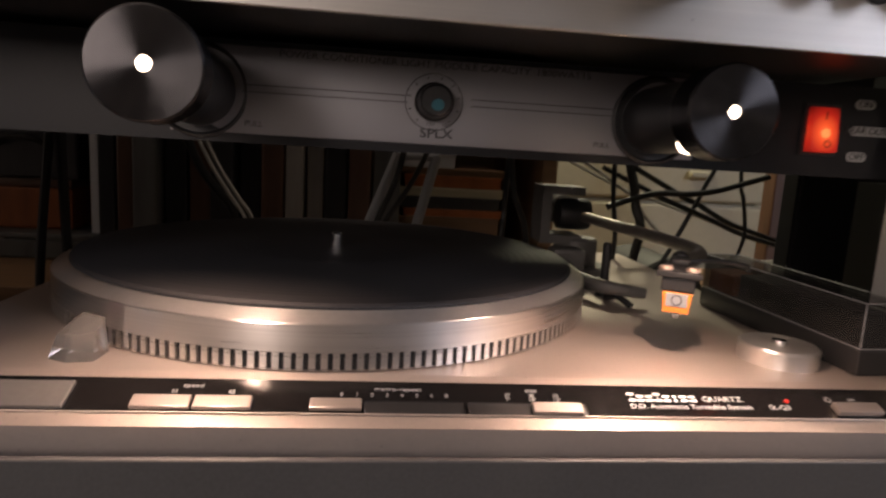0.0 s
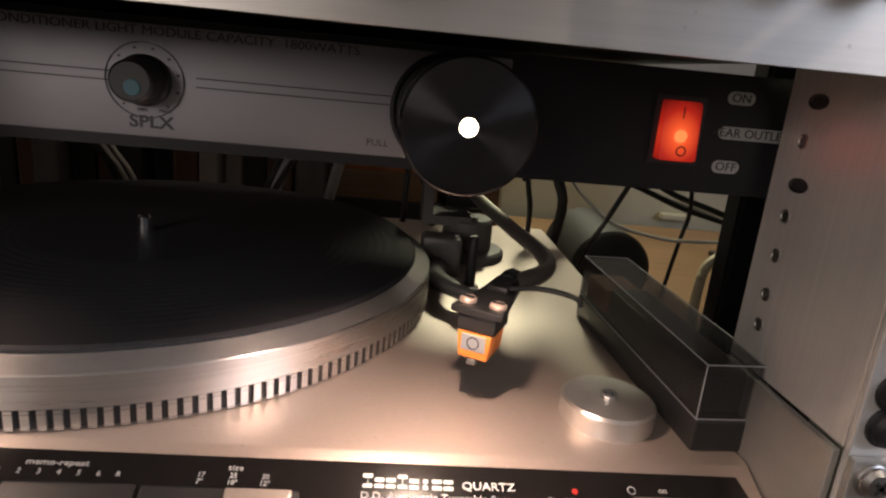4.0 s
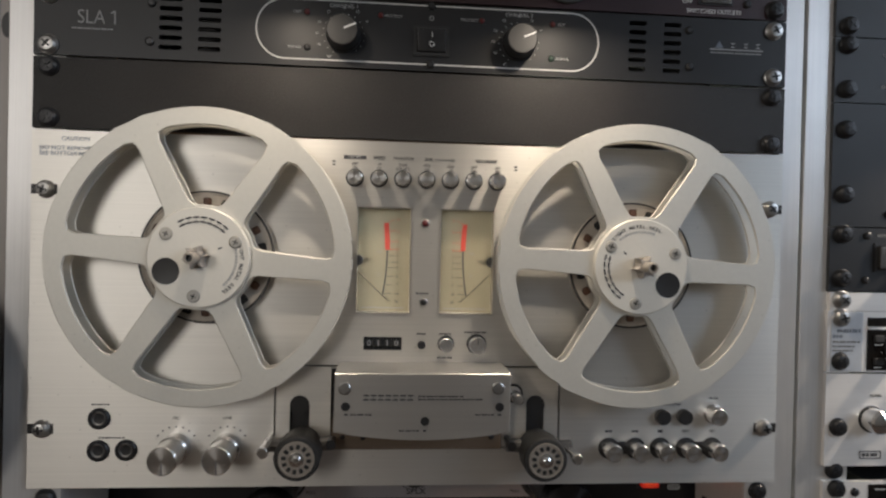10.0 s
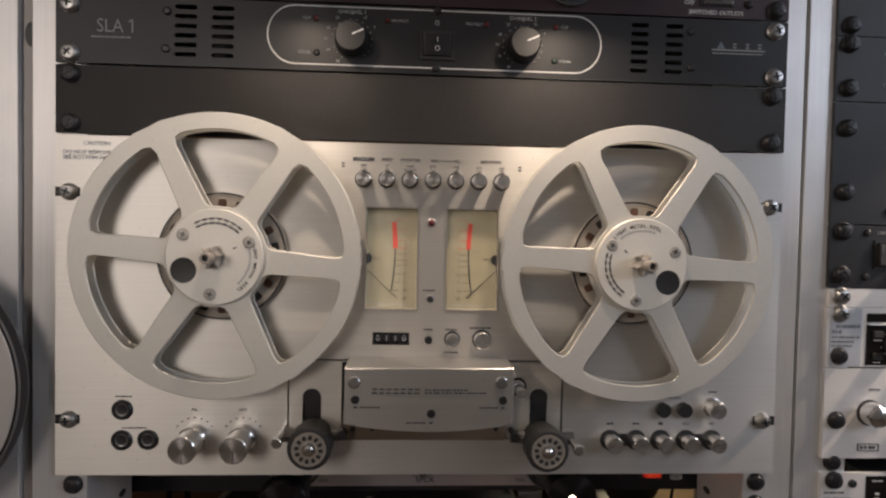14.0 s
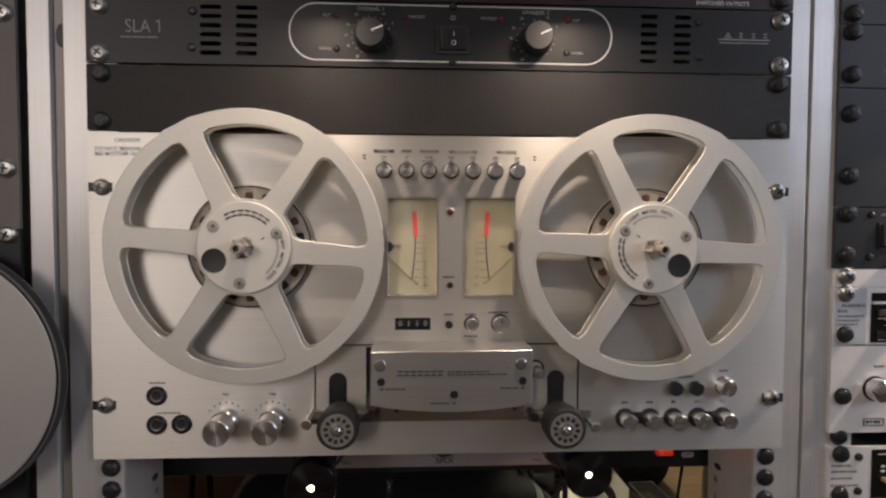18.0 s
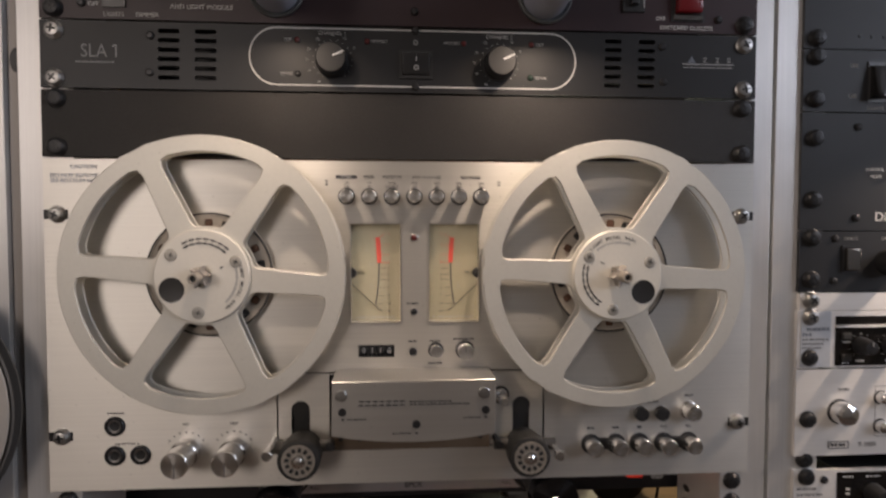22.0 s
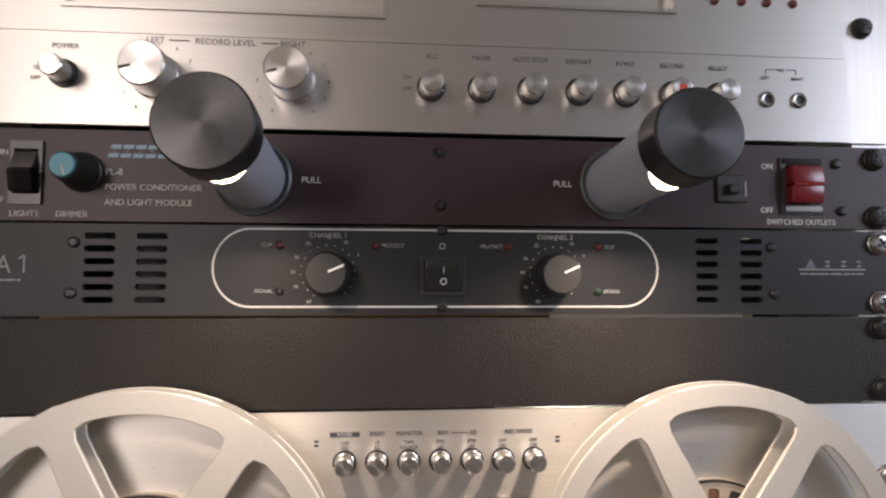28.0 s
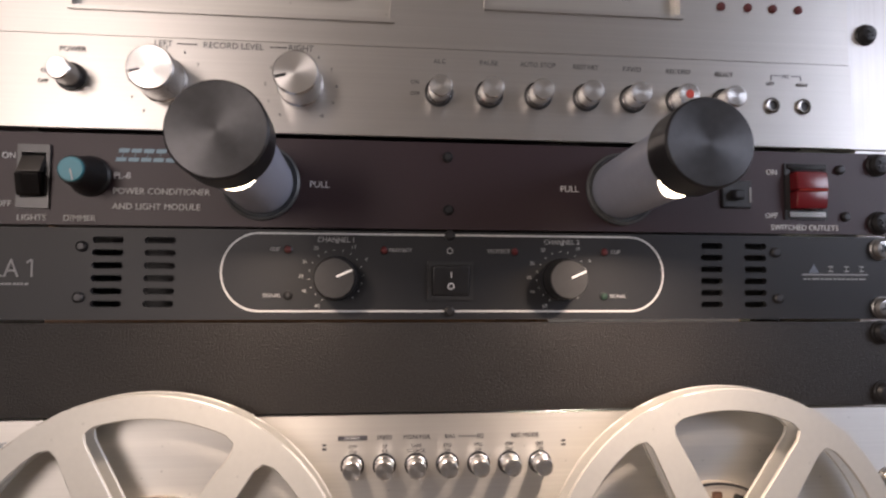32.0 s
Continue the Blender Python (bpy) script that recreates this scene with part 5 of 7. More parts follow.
for x0, x1 in ((-0.1710, -0.1206), (-0.0853, -0.0488)):
    lm = part("level_meter", sheet(x0, x1, 1.4285, 1.4630, 0.0022, 0.0022, [(x0 + 0.0016, x1 - 0.0016, 1.4300, 1.4615)], bevel=0.0003), ALU_X, CD)
    part("meter_face", box(x0 + 0.0017, x1 - 0.0017, 0.0036, 0.0044, 1.4301, 1.4614), SPINE_A, lm)
    part("needle", tube([((x0 + x1) / 2, 0.0033, 1.4305), (x0 + 0.008, 0.0033, 1.4560)], 0.0003, 6, steps=2), BLACK, lm)
part("writing", words("LEFT", -0.1105, 0.0043, 1.4310, 0.0030), SILVERINK, CD)
part("writing", words("RIGHT", -0.0395, 0.0043, 1.4310, 0.0030), SILVERINK, CD)
TOPP = thing("blank_rack_plate", (0, 0, 1.4885), "black rack panel above the cassette deck", "panel")
part("plate", sheet(-XP, XP, 1.4890, 1.6200, 0, 0.003), BLANK, TOPP)

# ---- neighbouring bay with dark and silver rack units ----
XL = 0.2766


def neighbour(name, z0, z1, mat, label, category, y=0.0, x0=XL):
    t = thing(name, (x0 + 0.24, y, z0), label, category)
    part("front_panel", sheet(x0, x0 + 0.4826, z0 + 0.0004, z1 - 0.0004, y, 0.003), mat, t)
    part("chassis", box(x0 + 0.035, x0 + 0.45, 0.0035, 0.2, z0 + 0.002, z1 - 0.002), BLACK, t)
    return t


n1 = neighbour("rack_equalizer", 1.3035, 1.3480, CHARCOAL, "dark rack unit with a row of small screws and lamps", "rack unit")
for k in range(6):
    part("indicator_lamp", lathe([(0.0012, 0), (0.0010, 0.0006), (0, 0.0008)], (0.318 + k * 0.009, 0, 1.3130), seg=12, close=False), BLACKSCREW, n1)
n2 = neighbour("power_conditioner", 1.2590, 1.3035, CHARCOAL, "dark power conditioner with a chrome-edged light switch and lit lamp", "power conditioner")
s = part("light_switch", sheet(0.3245, 0.3375, 1.2665, 1.2950, -0.001, 0.004, [(0.3260, 0.3360, 1.2690, 1.2925)]), SWITCHFRAME, n2)
q = box(0.3262, 0.3358, -0.004, 0.003, 1.2695, 1.2920, 0.0010)
for v in q.verts:
    if v.co.y < 0:
        v.co.y -= max(0.0, 1.2800 - v.co.z) * 0.5
part("paddle", q, STRIP, s)
part("dimmer_knob", lathe([(0.0095, 0), (0.0090, 0.004), (0.0072, 0.015), (0, 0.0155)], (0.3560, 0, 1.2800), seg=30, close=False), BLACK, n2)
for txt, x, z in (("ON", 0.3140, 1.2920), ("OFF", 0.3135, 1.2705), ("LIGHTS", 0.3310, 1.2622), ("DIMMER", 0.3560, 1.2622)):
    part("writing", words(txt, x, -0.0002, z, 0.0038), GREYINK, n2)
at, dn, fw = pull_lamp(n2, (0.4450, 0, 1.2810), (0.4520, -0.0700, 1.2790), 0.0178, 0.0152, 0.0186, 0.0170, GREYTUBE, 0)
area("neighbour_rack_lamp_light", at, at + dn - fw * 0.1, 0.014, 0.008, 0.75, (1.0, 0.79, 0.58), 140)
n3 = neighbour("distribution_unit", 1.1745, 1.2590, CHARCOAL, "dark blue-grey distribution unit with a small toggle", "rack unit")
for x, z in ((0.3185, 1.2490), (0.3185, 1.1840)):
    part("panel_screw", lathe([(0.0028, 0), (0.0026, 0.0014), (0.0012, 0.002), (0, 0.002)], (x, 0, z), seg=16, close=False), BLACKSCREW, n3)
part("toggle", tube([(0.3480, 0, 1.2160), (0.3510, -0.008, 1.2175)], 0.0013, 8, steps=2), CHROME, n3)
for txt, x, z, sz in (("MASTER", 0.3485, 1.2270, 0.0030), ("CONTROL", 0.3320, 1.2185, 0.0030), ("MODE", 0.3330, 1.2135, 0.0030), ("SLAVE", 0.3470, 1.2065, 0.0030), ("Distribution", 0.3560, 1.1845, 0.0095)):
    part("writing", words(txt, x, -0.0002, z, sz), WHITEINK, n3)
n4 = neighbour("power_conditioner", 1.1302, 1.1745, CHARCOAL, "dark power conditioner with a brown rocker switch", "power conditioner")
s = part("light_switch", sheet(0.3085, 0.3225, 1.1440, 1.1640, -0.001, 0.004, [(0.3100, 0.3210, 1.1455, 1.1625)]), BLACKSCREW, n4)
part("paddle", box(0.3102, 0.3208, -0.004, 0.003, 1.1460, 1.1620, 0.001), BEZELMETAL, s)
part("dimmer_knob", lathe([(0.0095, 0), (0.0090, 0.004), (0.0072, 0.015), (0, 0.0155)], (0.3440, 0, 1.1520), seg=30, close=False), BLACK, n4)
part("writing", words("LIGHTS", 0.3155, -0.0002, 1.1690, 0.0030), GREYINK, n4)
part("writing", words("DIMMER", 0.3440, -0.0002, 1.1690, 0.0030), GREYINK, n4)
for x, z in ((0.3035, 1.1690), (0.3032, 1.1385)):
    part("panel_screw", lathe([(0.0026, 0), (0.0024, 0.0012), (0.0012, 0.0018), (0, 0.0018)], (x, 0, z), seg=16, close=False), BLACKSCREW, n4)
n5 = neighbour("blank_strip", 1.1168, 1.1302, PALEPANEL, "narrow silver blank strip", "panel", x0=XL + 0.0015)
n6 = neighbour("sound_processor", 1.0750, 1.1172, PALEPANEL, "pale grey sound processor with a black control window", "sound processor")
part("label_plate", box(0.2790, 0.3018, -0.0006, 0.001, 1.0760, 1.1165, 0.0003), LABELGREY, n6)
part("control_window", box(0.3054, 0.7400, -0.0006, 0.001, 1.0767, 1.1047, 0.0003), STRIP, n6)
part("display", box(0.3054, 0.7400, -0.0006, 0.001, 1.1069, 1.1130, 0.0003), STRIP, n6)
part("dividing_bar", box(0.3054, 0.7400, -0.0022, 0.001, 1.1047, 1.1069, 0.0005), ALU_X, n6)
for x in (0.3245, 0.3470, 0.3695):
    k = part("control_knob", lathe([(0.0066, 0), (0.0062, 0.003), (0.0046, 0.012), (0, 0.0125)], (x, -0.0006, 1.0915), seg=26, close=False), BLACKSCREW, n6)
    part("pointer", bars(x - 0.0003, x + 0.0003, 1.0945, 0.003, -0.0133), GREYINK, k)
    for j in range(9):
        a = radians(230 - j * 35)
        part("scale_mark", bars(x + 0.0086 * math.cos(a) - 0.0003, x + 0.0086 * math.cos(a) + 0.0003, 1.0915 + 0.0086 * math.sin(a), 0.0006, -0.0007), PALEINK, n6)
    part("writing", bars(x - 0.0035, x + 0.0035, 1.0803, 0.0010, -0.0007, 4), PALEINK, n6)
for z in (1.0985, 1.0830):
    part("push_button", box(0.3098, 0.3166, -0.0026, 0.0, z - 0.0024, z + 0.0024, 0.0007), RUBBER, n6)
    part("writing", bars(0.3105, 0.3160, z - 0.0042, 0.0008, -0.0007, 3), PALEINK, n6)
part("maker_mark", bars(0.2830, 0.3005, 1.1038, 0.0024, -0.0007, 8), BLUEGREYINK, n6)
part("maker_mark", bars(0.2800, 0.2872, 1.0999, 0.0024, -0.0007, 3), BLUEGREYINK, n6)
for z, x in ((1.0962, 0.3003), (1.0931, 0.2963), (1.0902, 0.2949)):
    part("writing", bars(0.2800, x, z, 0.0012, -0.0007, 8), SILVERINK, n6)
n7 = neighbour("amplifier", 1.0105, 1.0746, PALEPANEL, "brushed silver amplifier with a round power button and ball-shaped keys", "amplifier")
pb = part("power_button", lathe([(0.0082, 0), (0.0082, 0.0085), (0.0079, 0.0100), (0.0066, 0.0116), (0.0040, 0.0127), (0, 0.0131)], (0.3100, 0, 1.0432), seg=40, close=False), CHROME, n7)
part("collar", lathe([(0.0092, 0), (0.0092, 0.0006), (0.0082, 0.0008)], (0.3100, 0, 1.0432), seg=34, close=False), BLACK, pb)
for x in (0.3415, 0.3545, 0.3675):
    for z in (1.0530, 1.0320):
        k = part("key", lathe([(0.0046, 0), (0.0047, 0.0042), (0.0044, 0.0060), (0.0034, 0.0076), (0.0018, 0.0085), (0, 0.0088)], (x, 0, z), seg=30, close=False), CHROME, n7)
        part("collar", lathe([(0.0054, 0), (0.0053, 0.0005), (0.0046, 0.0006)], (x, 0, z), seg=26, close=False), BLACK, k)
part("writing", words("POWER", 0.3130, -0.0002, 1.0593, 0.0024), SILVERINK, n7)
part("maker_mark", sheet(0.3020, 0.3178, 1.0160, 1.0214, -0.0004, 0.0003, [(0.3027, 0.3171, 1.0166, 1.0208)], bevel=0), DARKINK, n7)
part("maker_mark", bars(0.3038, 0.3160, 1.0187, 0.0022, -0.0003, 4), DARKINK, n7)
part("writing", words("T-1000", 0.3318, -0.0002, 1.0184, 0.0048), SILVERINK, n7)
part("key_frame", sheet(0.3374, 0.3740, 1.0243, 1.0616, -0.0003, 0.0002, [(0.3377, 0.3737, 1.0246, 1.0613)], bevel=0), SILVERINK, n7)
n8 = neighbour("compressor", 0.9575, 1.0008, PALEPANEL, "pale grey compressor with a black control window", "compressor")
part("control_window", box(0.3095, 0.7400, -0.0006, 0.001, 0.9620, 0.9983, 0.0003), STRIP, n8)
part("dividing_line", box(0.3508, 0.3520, -0.0009, 0.0, 0.9625, 0.9978, 0.0002, 1), PALEINK, n8)
k = part("control_knob", lathe([(0.0074, 0), (0.0070, 0.003), (0.0052, 0.013), (0, 0.0135)], (0.3372, -0.0006, 0.9826), seg=28, close=False), BLACKSCREW, n8)
q = box(0.0010, 0.0052, -0.0002, 0.0002, -0.0004, 0.0004)
bmesh.ops.transform(q, matrix=Matrix.Translation((0.3372, -0.0142, 0.9826)) @ Matrix.Rotation(radians(35), 4, "Y"), verts=q.verts[:])
part("pointer", q, GREYINK, k)
part("push_button", box(0.3168, 0.3212, -0.0050, 0.0, 0.9752, 0.9780, 0.0006), METERFACE, n8)
for z in (0.9858, 0.9824):
    part("indicator_lamp", box(0.3162, 0.3192, -0.0012, 0.0, z - 0.0008, z + 0.0008, 0.0003), PALEINK, n8)
for x, w in ((0.3180, 0.0042), (0.3372, 0.0060)):
    part("writing", bars(x - w, x + w, 0.9950, 0.0010, -0.0007, 4), PALEINK, n8)
for z in (0.9930, 0.9678):
    part("panel_screw", lathe([(0.0030, 0), (0.0028, 0.0012), (0.0014, 0.0018), (0, 0.0018)], (0.2996, 0, z), seg=16, close=False), BLACKSCREW, n8)
for z, x in ((0.9867, 0.2945), (0.9823, 0.2995), (0.9773, 0.2960), (0.9720, 0.3010)):
    part("writing", bars(0.2790, x, z, 0.0014, -0.0002, 7), SILVERINK, n8)
n9 = neighbour("dark_rack_unit", 0.60, 0.9555, CHARCOAL, "dark rack unit low in the neighbouring bay", "rack unit")
n10 = neighbour("dark_rack_unit", 1.3485, 1.6200, CHARCOAL, "dark rack unit high in the neighbouring bay", "rack unit")
part("lit_display", box(0.3050, 0.330, -0.001, 0.0, 1.3720, 1.3800, 0.0003), REDDOT, n10)
for z, mat in ((1.3110, BLACKSCREW), (1.2982, BLACKSCREW), (1.2682, BLACKSCREW), (1.2408, BLACKSCREW), (1.1970, BLACKSCREW), (1.1697, BLACKSCREW), (1.1397, BLACKSCREW), (1.1248, STEEL), (1.1126, STEEL), (1.0830, BLACKSCREW), (1.0379, BLACKSCREW), (1.0075, BLACKSCREW), (0.9955, BLACKSCREW), (0.9655, BLACKSCREW), (1.3560, BLACKSCREW), (1.4200, BLACKSCREW)):
    rack_bolt(0.2858, z, 0.003 if z in (1.0075,) else 0.0, mat, 0.0056, 0.0048)

# ---- the bay on the other side: dark unit and a second recorder's reel ----
LX = -0.2860
LB = thing("dark_rack_unit", (-0.52, 0, 0.60), "brown-grey rack panel of the neighbouring bay", "rack unit")
part("front_panel", sheet(LX - 0.4826, LX, 1.1570, 1.6200, 0, 0.003), GREYPANEL, LB)
part("chassis", box(LX - 0.45, LX - 0.035, 0.0130, 0.2, 0.62, 1.60), BLACK, LB)
# dark brown strip added behind the gap to stand for its shaded recess
part("gap_back_strip", box(LX - 0.0300, -0.2812, 0.0100, 0.0120, 0.60, 1.62), SIDERETURN, LB)
LR = thing("tape_recorder", (-0.52, 0, 0.92), "second tape recorder with a plain grey reel", "tape recorder")
part("front_panel", sheet(LX - 0.4826, LX, 0.9300, 1.1560, 0, 0.003), CHARCOAL, LR)
lreel = thing("tape_reel", (-0.3372, -0.012, 1.0615), "pale warm-grey tape reel with a thin dark edge", "tape reel")
part("flange", lathe([(0.0300, 0.0), (0.0300, 0.010), (0.0858, 0.0105), (0.0858, 0.0118), (0.0300, 0.0122), (0.0300, 0.0190), (0.0852, 0.0190), (0.0860, 0.0196), (0.0860, 0.0206), (0.0852, 0.0212)], (-0.3372, 0, 1.0615), seg=120, close=False), MIDGREY, lreel)
part("face", lathe([(0.0836, 0.0209), (0.0830, 0.0216), (0.0815, 0.0220), (0, 0.0220)], (-0.3372, 0, 1.0615), seg=120, close=False), REELFACE, lreel)
for z in (1.3480, 1.2985, 1.1968, 1.1530):
    rack_bolt(-0.2932, z, 0.0, STEEL, 0.0056, 0.0044, "steel cross-head rack bolt")
# dark oval hole in the strip between the rails
q = lathe([(0.0080, 0), (0.0080, 0.0003), (0, 0.0003)], (0, 0, 0), seg=24, close=False)
bmesh.ops.transform(q, matrix=Matrix.Translation((-0.2600, 0.0070, 1.2862)) @ Matrix.Diagonal((0.5, 1, 1, 1)), verts=q.verts[:])
part("rail_hole", q, BLACK, LB)

# ---- light module set back under the recorder ----
LAY[0] = Matrix.Translation((0.0015, 0.0180, 0.9570)) @ Matrix.Diagonal((1.058, 1.0, 1.02, 1)) @ Matrix.Translation((0, 0, -0.9645))
YM = 0.0600
LM = thing("light_module", (0, YM, 0.9645), "black light module with a silver label plate and two lamps", "light module")
part("front_panel", sheet(-0.2180, 0.2180, 0.9645, 1.0070, YM, 0.003, bevel=0.0004), MODBLACK, LM)
part("chassis", box(-0.212, 0.212, YM + 0.003, 0.19, 0.9665, 1.0060), BLACK, LM)
LP = part("label_plate", box(-0.1075, 0.1158, YM - 0.0010, YM, 0.9684, 1.0047, 0.0004), PLATE, LM, "brushed silver label plate with black print")
yp = YM - 0.0011
part("writing", words("POWER CONDITIONER LIGHT MODULE CAPACITY  1800WATTS", 0.0008, yp, 1.0024, 0.0040, wide=1.13), DARKINK, LP)
for a, b in ((-0.0790, -0.0118), (0.0150, 0.0790)):
    for z in (0.9889, 0.9860):
        part("rule_line", bars(a, b, z, 0.0004, yp), DARKINK, LP)
part("writing", words("PULL", -0.0745, yp, 0.9728, 0.0034), DARKINK, LP)
part("writing", words("PULL", 0.0735, yp, 0.9728, 0.0034), DARKINK, LP)
part("model_name", words("SPLX", 0.0008, yp, 0.9732, 0.0056, wide=1.15, thick=0.00012), DARKINK, LP)
dk = part("dimmer_knob", lathe([(0.0083, 0.0012), (0.0083, 0.0035), (0.0074, 0.0045), (0.0066, 0.0130), (0.0058, 0.0138), (0, 0.0138)], (-0.0008, YM, 0.9868), seg=36, close=False), BLACK, LM)
part("cap", lathe([(0.0026, 0.0137), (0.0024, 0.0142), (0, 0.0142)], (-0.0002, YM, 0.9850), seg=20, close=False), TEALDIM, dk)
part("scale_ring", lathe([(0.0123, 0.0011), (0.0123, 0.0013), (0.0119, 0.0013), (0.0119, 0.0011)], (-0.0008, YM, 0.9868), seg=48, close=False), DARKINK, LP)
for j in range(10):
    a = radians(230 - j * 31)
    part("scale_mark", bars(-0.0008 + 0.0105 * math.cos(a) - 0.0004, -0.0008 + 0.0105 * math.cos(a) + 0.0004, 0.9868 + 0.0105 * math.sin(a), 0.0007, yp), DARKINK, LP)
part("writing", words("MIN", -0.0018, yp, 0.9772, 0.0018), DARKINK, LP)
part("writing", words("MAX", 0.0052, yp, 0.9772, 0.0018), DARKINK, LP)
part("writing", bars(-0.0025, 0.0053, 1.0007 - 0.0020, 0.0009, yp, 5), GREYINK, LP)
rk = part("rear_outlet_rocker", sheet(0.1660, 0.1836, 0.9742, 0.9980, YM - 0.0014, 0.004, [(0.1680, 0.1816, 0.9756, 0.9966)], bevel=0.0004), BLACK, LM, "lit red rocker switch")
q = box(0.1682, 0.1814, YM - 0.0042, YM + 0.002, 0.9758, 0.9964, 0.0010)
for v in q.verts:
    if v.co.y < YM - 0.002:
        v.co.y -= max(0.0, 0.9860 - v.co.z) * 0.22
part("paddle", q, REDGLOW, rk)
part("neon_spot", lathe([(0.0022, 0.0058), (0.0014, 0.0064), (0, 0.0066)], (0.1746, YM, 0.9845), seg=20, close=False), REDHOT, rk)
part("writing", bars(0.1746, 0.1750, 0.9925, 0.0040, YM - 0.0046), DARKRED, rk)
part("writing", lathe([(0.0018, 0.0075), (0.0013, 0.0075)], (0.1748, YM, 0.9795), seg=20, close=False), DARKRED, rk)


def pill(x, z, w, h, text):
    loop = []
    for k in range(24):
        a = 2 * math.pi * k / 24
        cx = (w - h) / 2 * (1 if math.cos(a) > 0 else -1)
        loop.append((x + cx + h / 2 * math.cos(a), z + h / 2 * math.sin(a)))
    p = part("switch_label", outline([loop], YM - 0.0004, 0.0003), GREYINK, LM)
    part("writing", words(text, x, YM - 0.0005, z, h * 0.95), BLACK, p)


pill(0.1957, 0.9990, 0.0098, 0.0046, "ON")
pill(0.2025, 0.9868, 0.0250, 0.0046, "REAR OUTLETS")
pill(0.1950, 0.9746, 0.0098, 0.0046, "OFF")
pill(-0.1900, 0.9985, 0.0300, 0.0046, "")
LAY[0] = Matrix.Identity(4)
for base, tip in (((-0.1000, 0.0775, 0.9785), (-0.0945, -0.0060, 0.9798)), ((0.1030, 0.0775, 0.9780), (0.1035, 0.0100, 0.9790))):
    at, dn, fw = pull_lamp(LM, base, tip, 0.0176, 0.0150, 0.0202, 0.0150, DARKTUBE, 0.0024, CAPDARK, BLACK)
    area("module_lamp_light", at, at + dn + fw * 0.08, 0.005, 0.004, 0.16 if base[0] > 0 else 0.12, (1.0, 0.70, 0.50), 120)

# ---- shelf and its brackets ----
SH = thing("rack_shelf", (0, 0, 0.80), "dark grey sliding rack shelf with galvanised side brackets", "shelf")
part("front_lip", box(-0.2330, 0.2330, -0.0002, 0.0028, 0.7700, 0.8495, 0.0008), SHELF, SH)
part("floor_plate", box(-0.2190, 0.2190, 0.0056, 0.40, 0.7700, 0.7730), SHELF, SH)
for sx in (1, -1):
    part("side_wall", box(*sorted((sx * 0.2197, sx * 0.2222)), 0.0056, 0.070, 0.7730, 0.8960, 0.0005), BRACKET, SH)
    part("front_ear", box(*sorted((sx * 0.2224, sx * 0.2560)), 0.0000, 0.0028, 0.8498, 0.8960, 0.0005), BRACKET, SH)
    rack_bolt(sx * 0.2290, 0.8900, 0.0000, STEEL, 0.0048, 0.0040, "bright steel cross-head bolt in the shelf bracket")
    q = lathe([(0.0042, 0), (0.0042, 0.0003), (0, 0.0003)], (0, 0, 0), seg=24, close=False)
    bmesh.ops.transform(q, matrix=Matrix.Translation((sx * 0.2258, -0.0003, 0.8448)) @ Matrix.Diagonal((1.35, 1, 0.72, 1)), verts=q.verts[:])
    part("lip_slot", q, BLACK, SH, "dark oval bolt slot")

# ---- turntable ----
LAY[0] = Matrix.Translation((0.0015, 0.0208, 0.8670)) @ Matrix.Diagonal((1.05, 1.09, 1.07, 1)) @ Matrix.Translation((0, 0, -0.8840))
ZD = 0.8840
TT = thing("turntable", (0, 0.17, 0.796), "champagne-silver automatic turntable with a strobe-edged platter", "turntable")


def strip_z(y):
    return 0.8792 + 0.40 * (y - 0.004)


sec = [(-0.0090, 0.796), (-0.0090, strip_z(-0.009)), (0.0158, ZD - 0.0002), (0.0170, ZD), (0.330, ZD), (0.330, 0.796)]
b = bmesh.new()
ends = []
for x in (-0.2070, 0.2070):
    ends.append([b.verts.new((x, y, z)) for y, z in sec])
for k in range(len(sec)):
    j = (k + 1) % len(sec)
    b.faces.new((ends[0][k], ends[0][j], ends[1][j], ends[1][k]))
b.faces.new(ends[0])
b.faces.new(ends[1])
bmesh.ops.bevel(b, geom=[e for e in b.edges if abs(e.verts[0].co.x - e.verts[1].co.x) < 1e-6 and min(v.co.z for v in e.verts) > 0.87], offset=0.0012, segments=2, profile=0.5, affect="EDGES")
part("plinth", b, DECK, TT)
SLOPE = math.atan(0.40)
STRIP_TURN = Matrix.Rotation(SLOPE, 4, "X")


def on_strip(bm, x, y, up=0.0):
    """Moves a form built about the origin, lying flat, onto the sloping control strip."""
    n = Vector((0, -math.sin(SLOPE), math.cos(SLOPE)))
    bmesh.ops.transform(bm, matrix=Matrix.Translation(Vector((x, y, strip_z(y))) + n * up) @ STRIP_TURN, verts=bm.verts[:])
    return bm


b = bmesh.new()
vs = [b.verts.new(p) for p in ((-0.2032, -0.0080, 0.0004), (0.2032, -0.0080, 0.0004), (0.2000, 0.0080, 0.0004), (-0.2000, 0.0080, 0.0004))]
ws = [b.verts.new((p.co.x, p.co.y, -0.0006)) for p in vs]
b.faces.new(vs)
for k in range(4):
    b.faces.new((vs[k], ws[k], ws[(k + 1) % 4], vs[(k + 1) % 4]))
CS = part("control_strip", on_strip(b, 0, 0.0046), STRIP, TT, "gloss black control strip")


def strip_button(name, x0, x1, y, w, rise, mat=None):
    q = box(x0 - (x0 + x1) / 2, x1 - (x0 + x1) / 2, -w / 2, w / 2, 0, rise, 0.0006)
    return part(name, on_strip(q, (x0 + x1) / 2, y, 0.0004), mat or BUTTON, CS)


strip_button("start_button", -0.1700, -0.1275, 0.0030, 0.0125, 0.0018, MIDGREY)
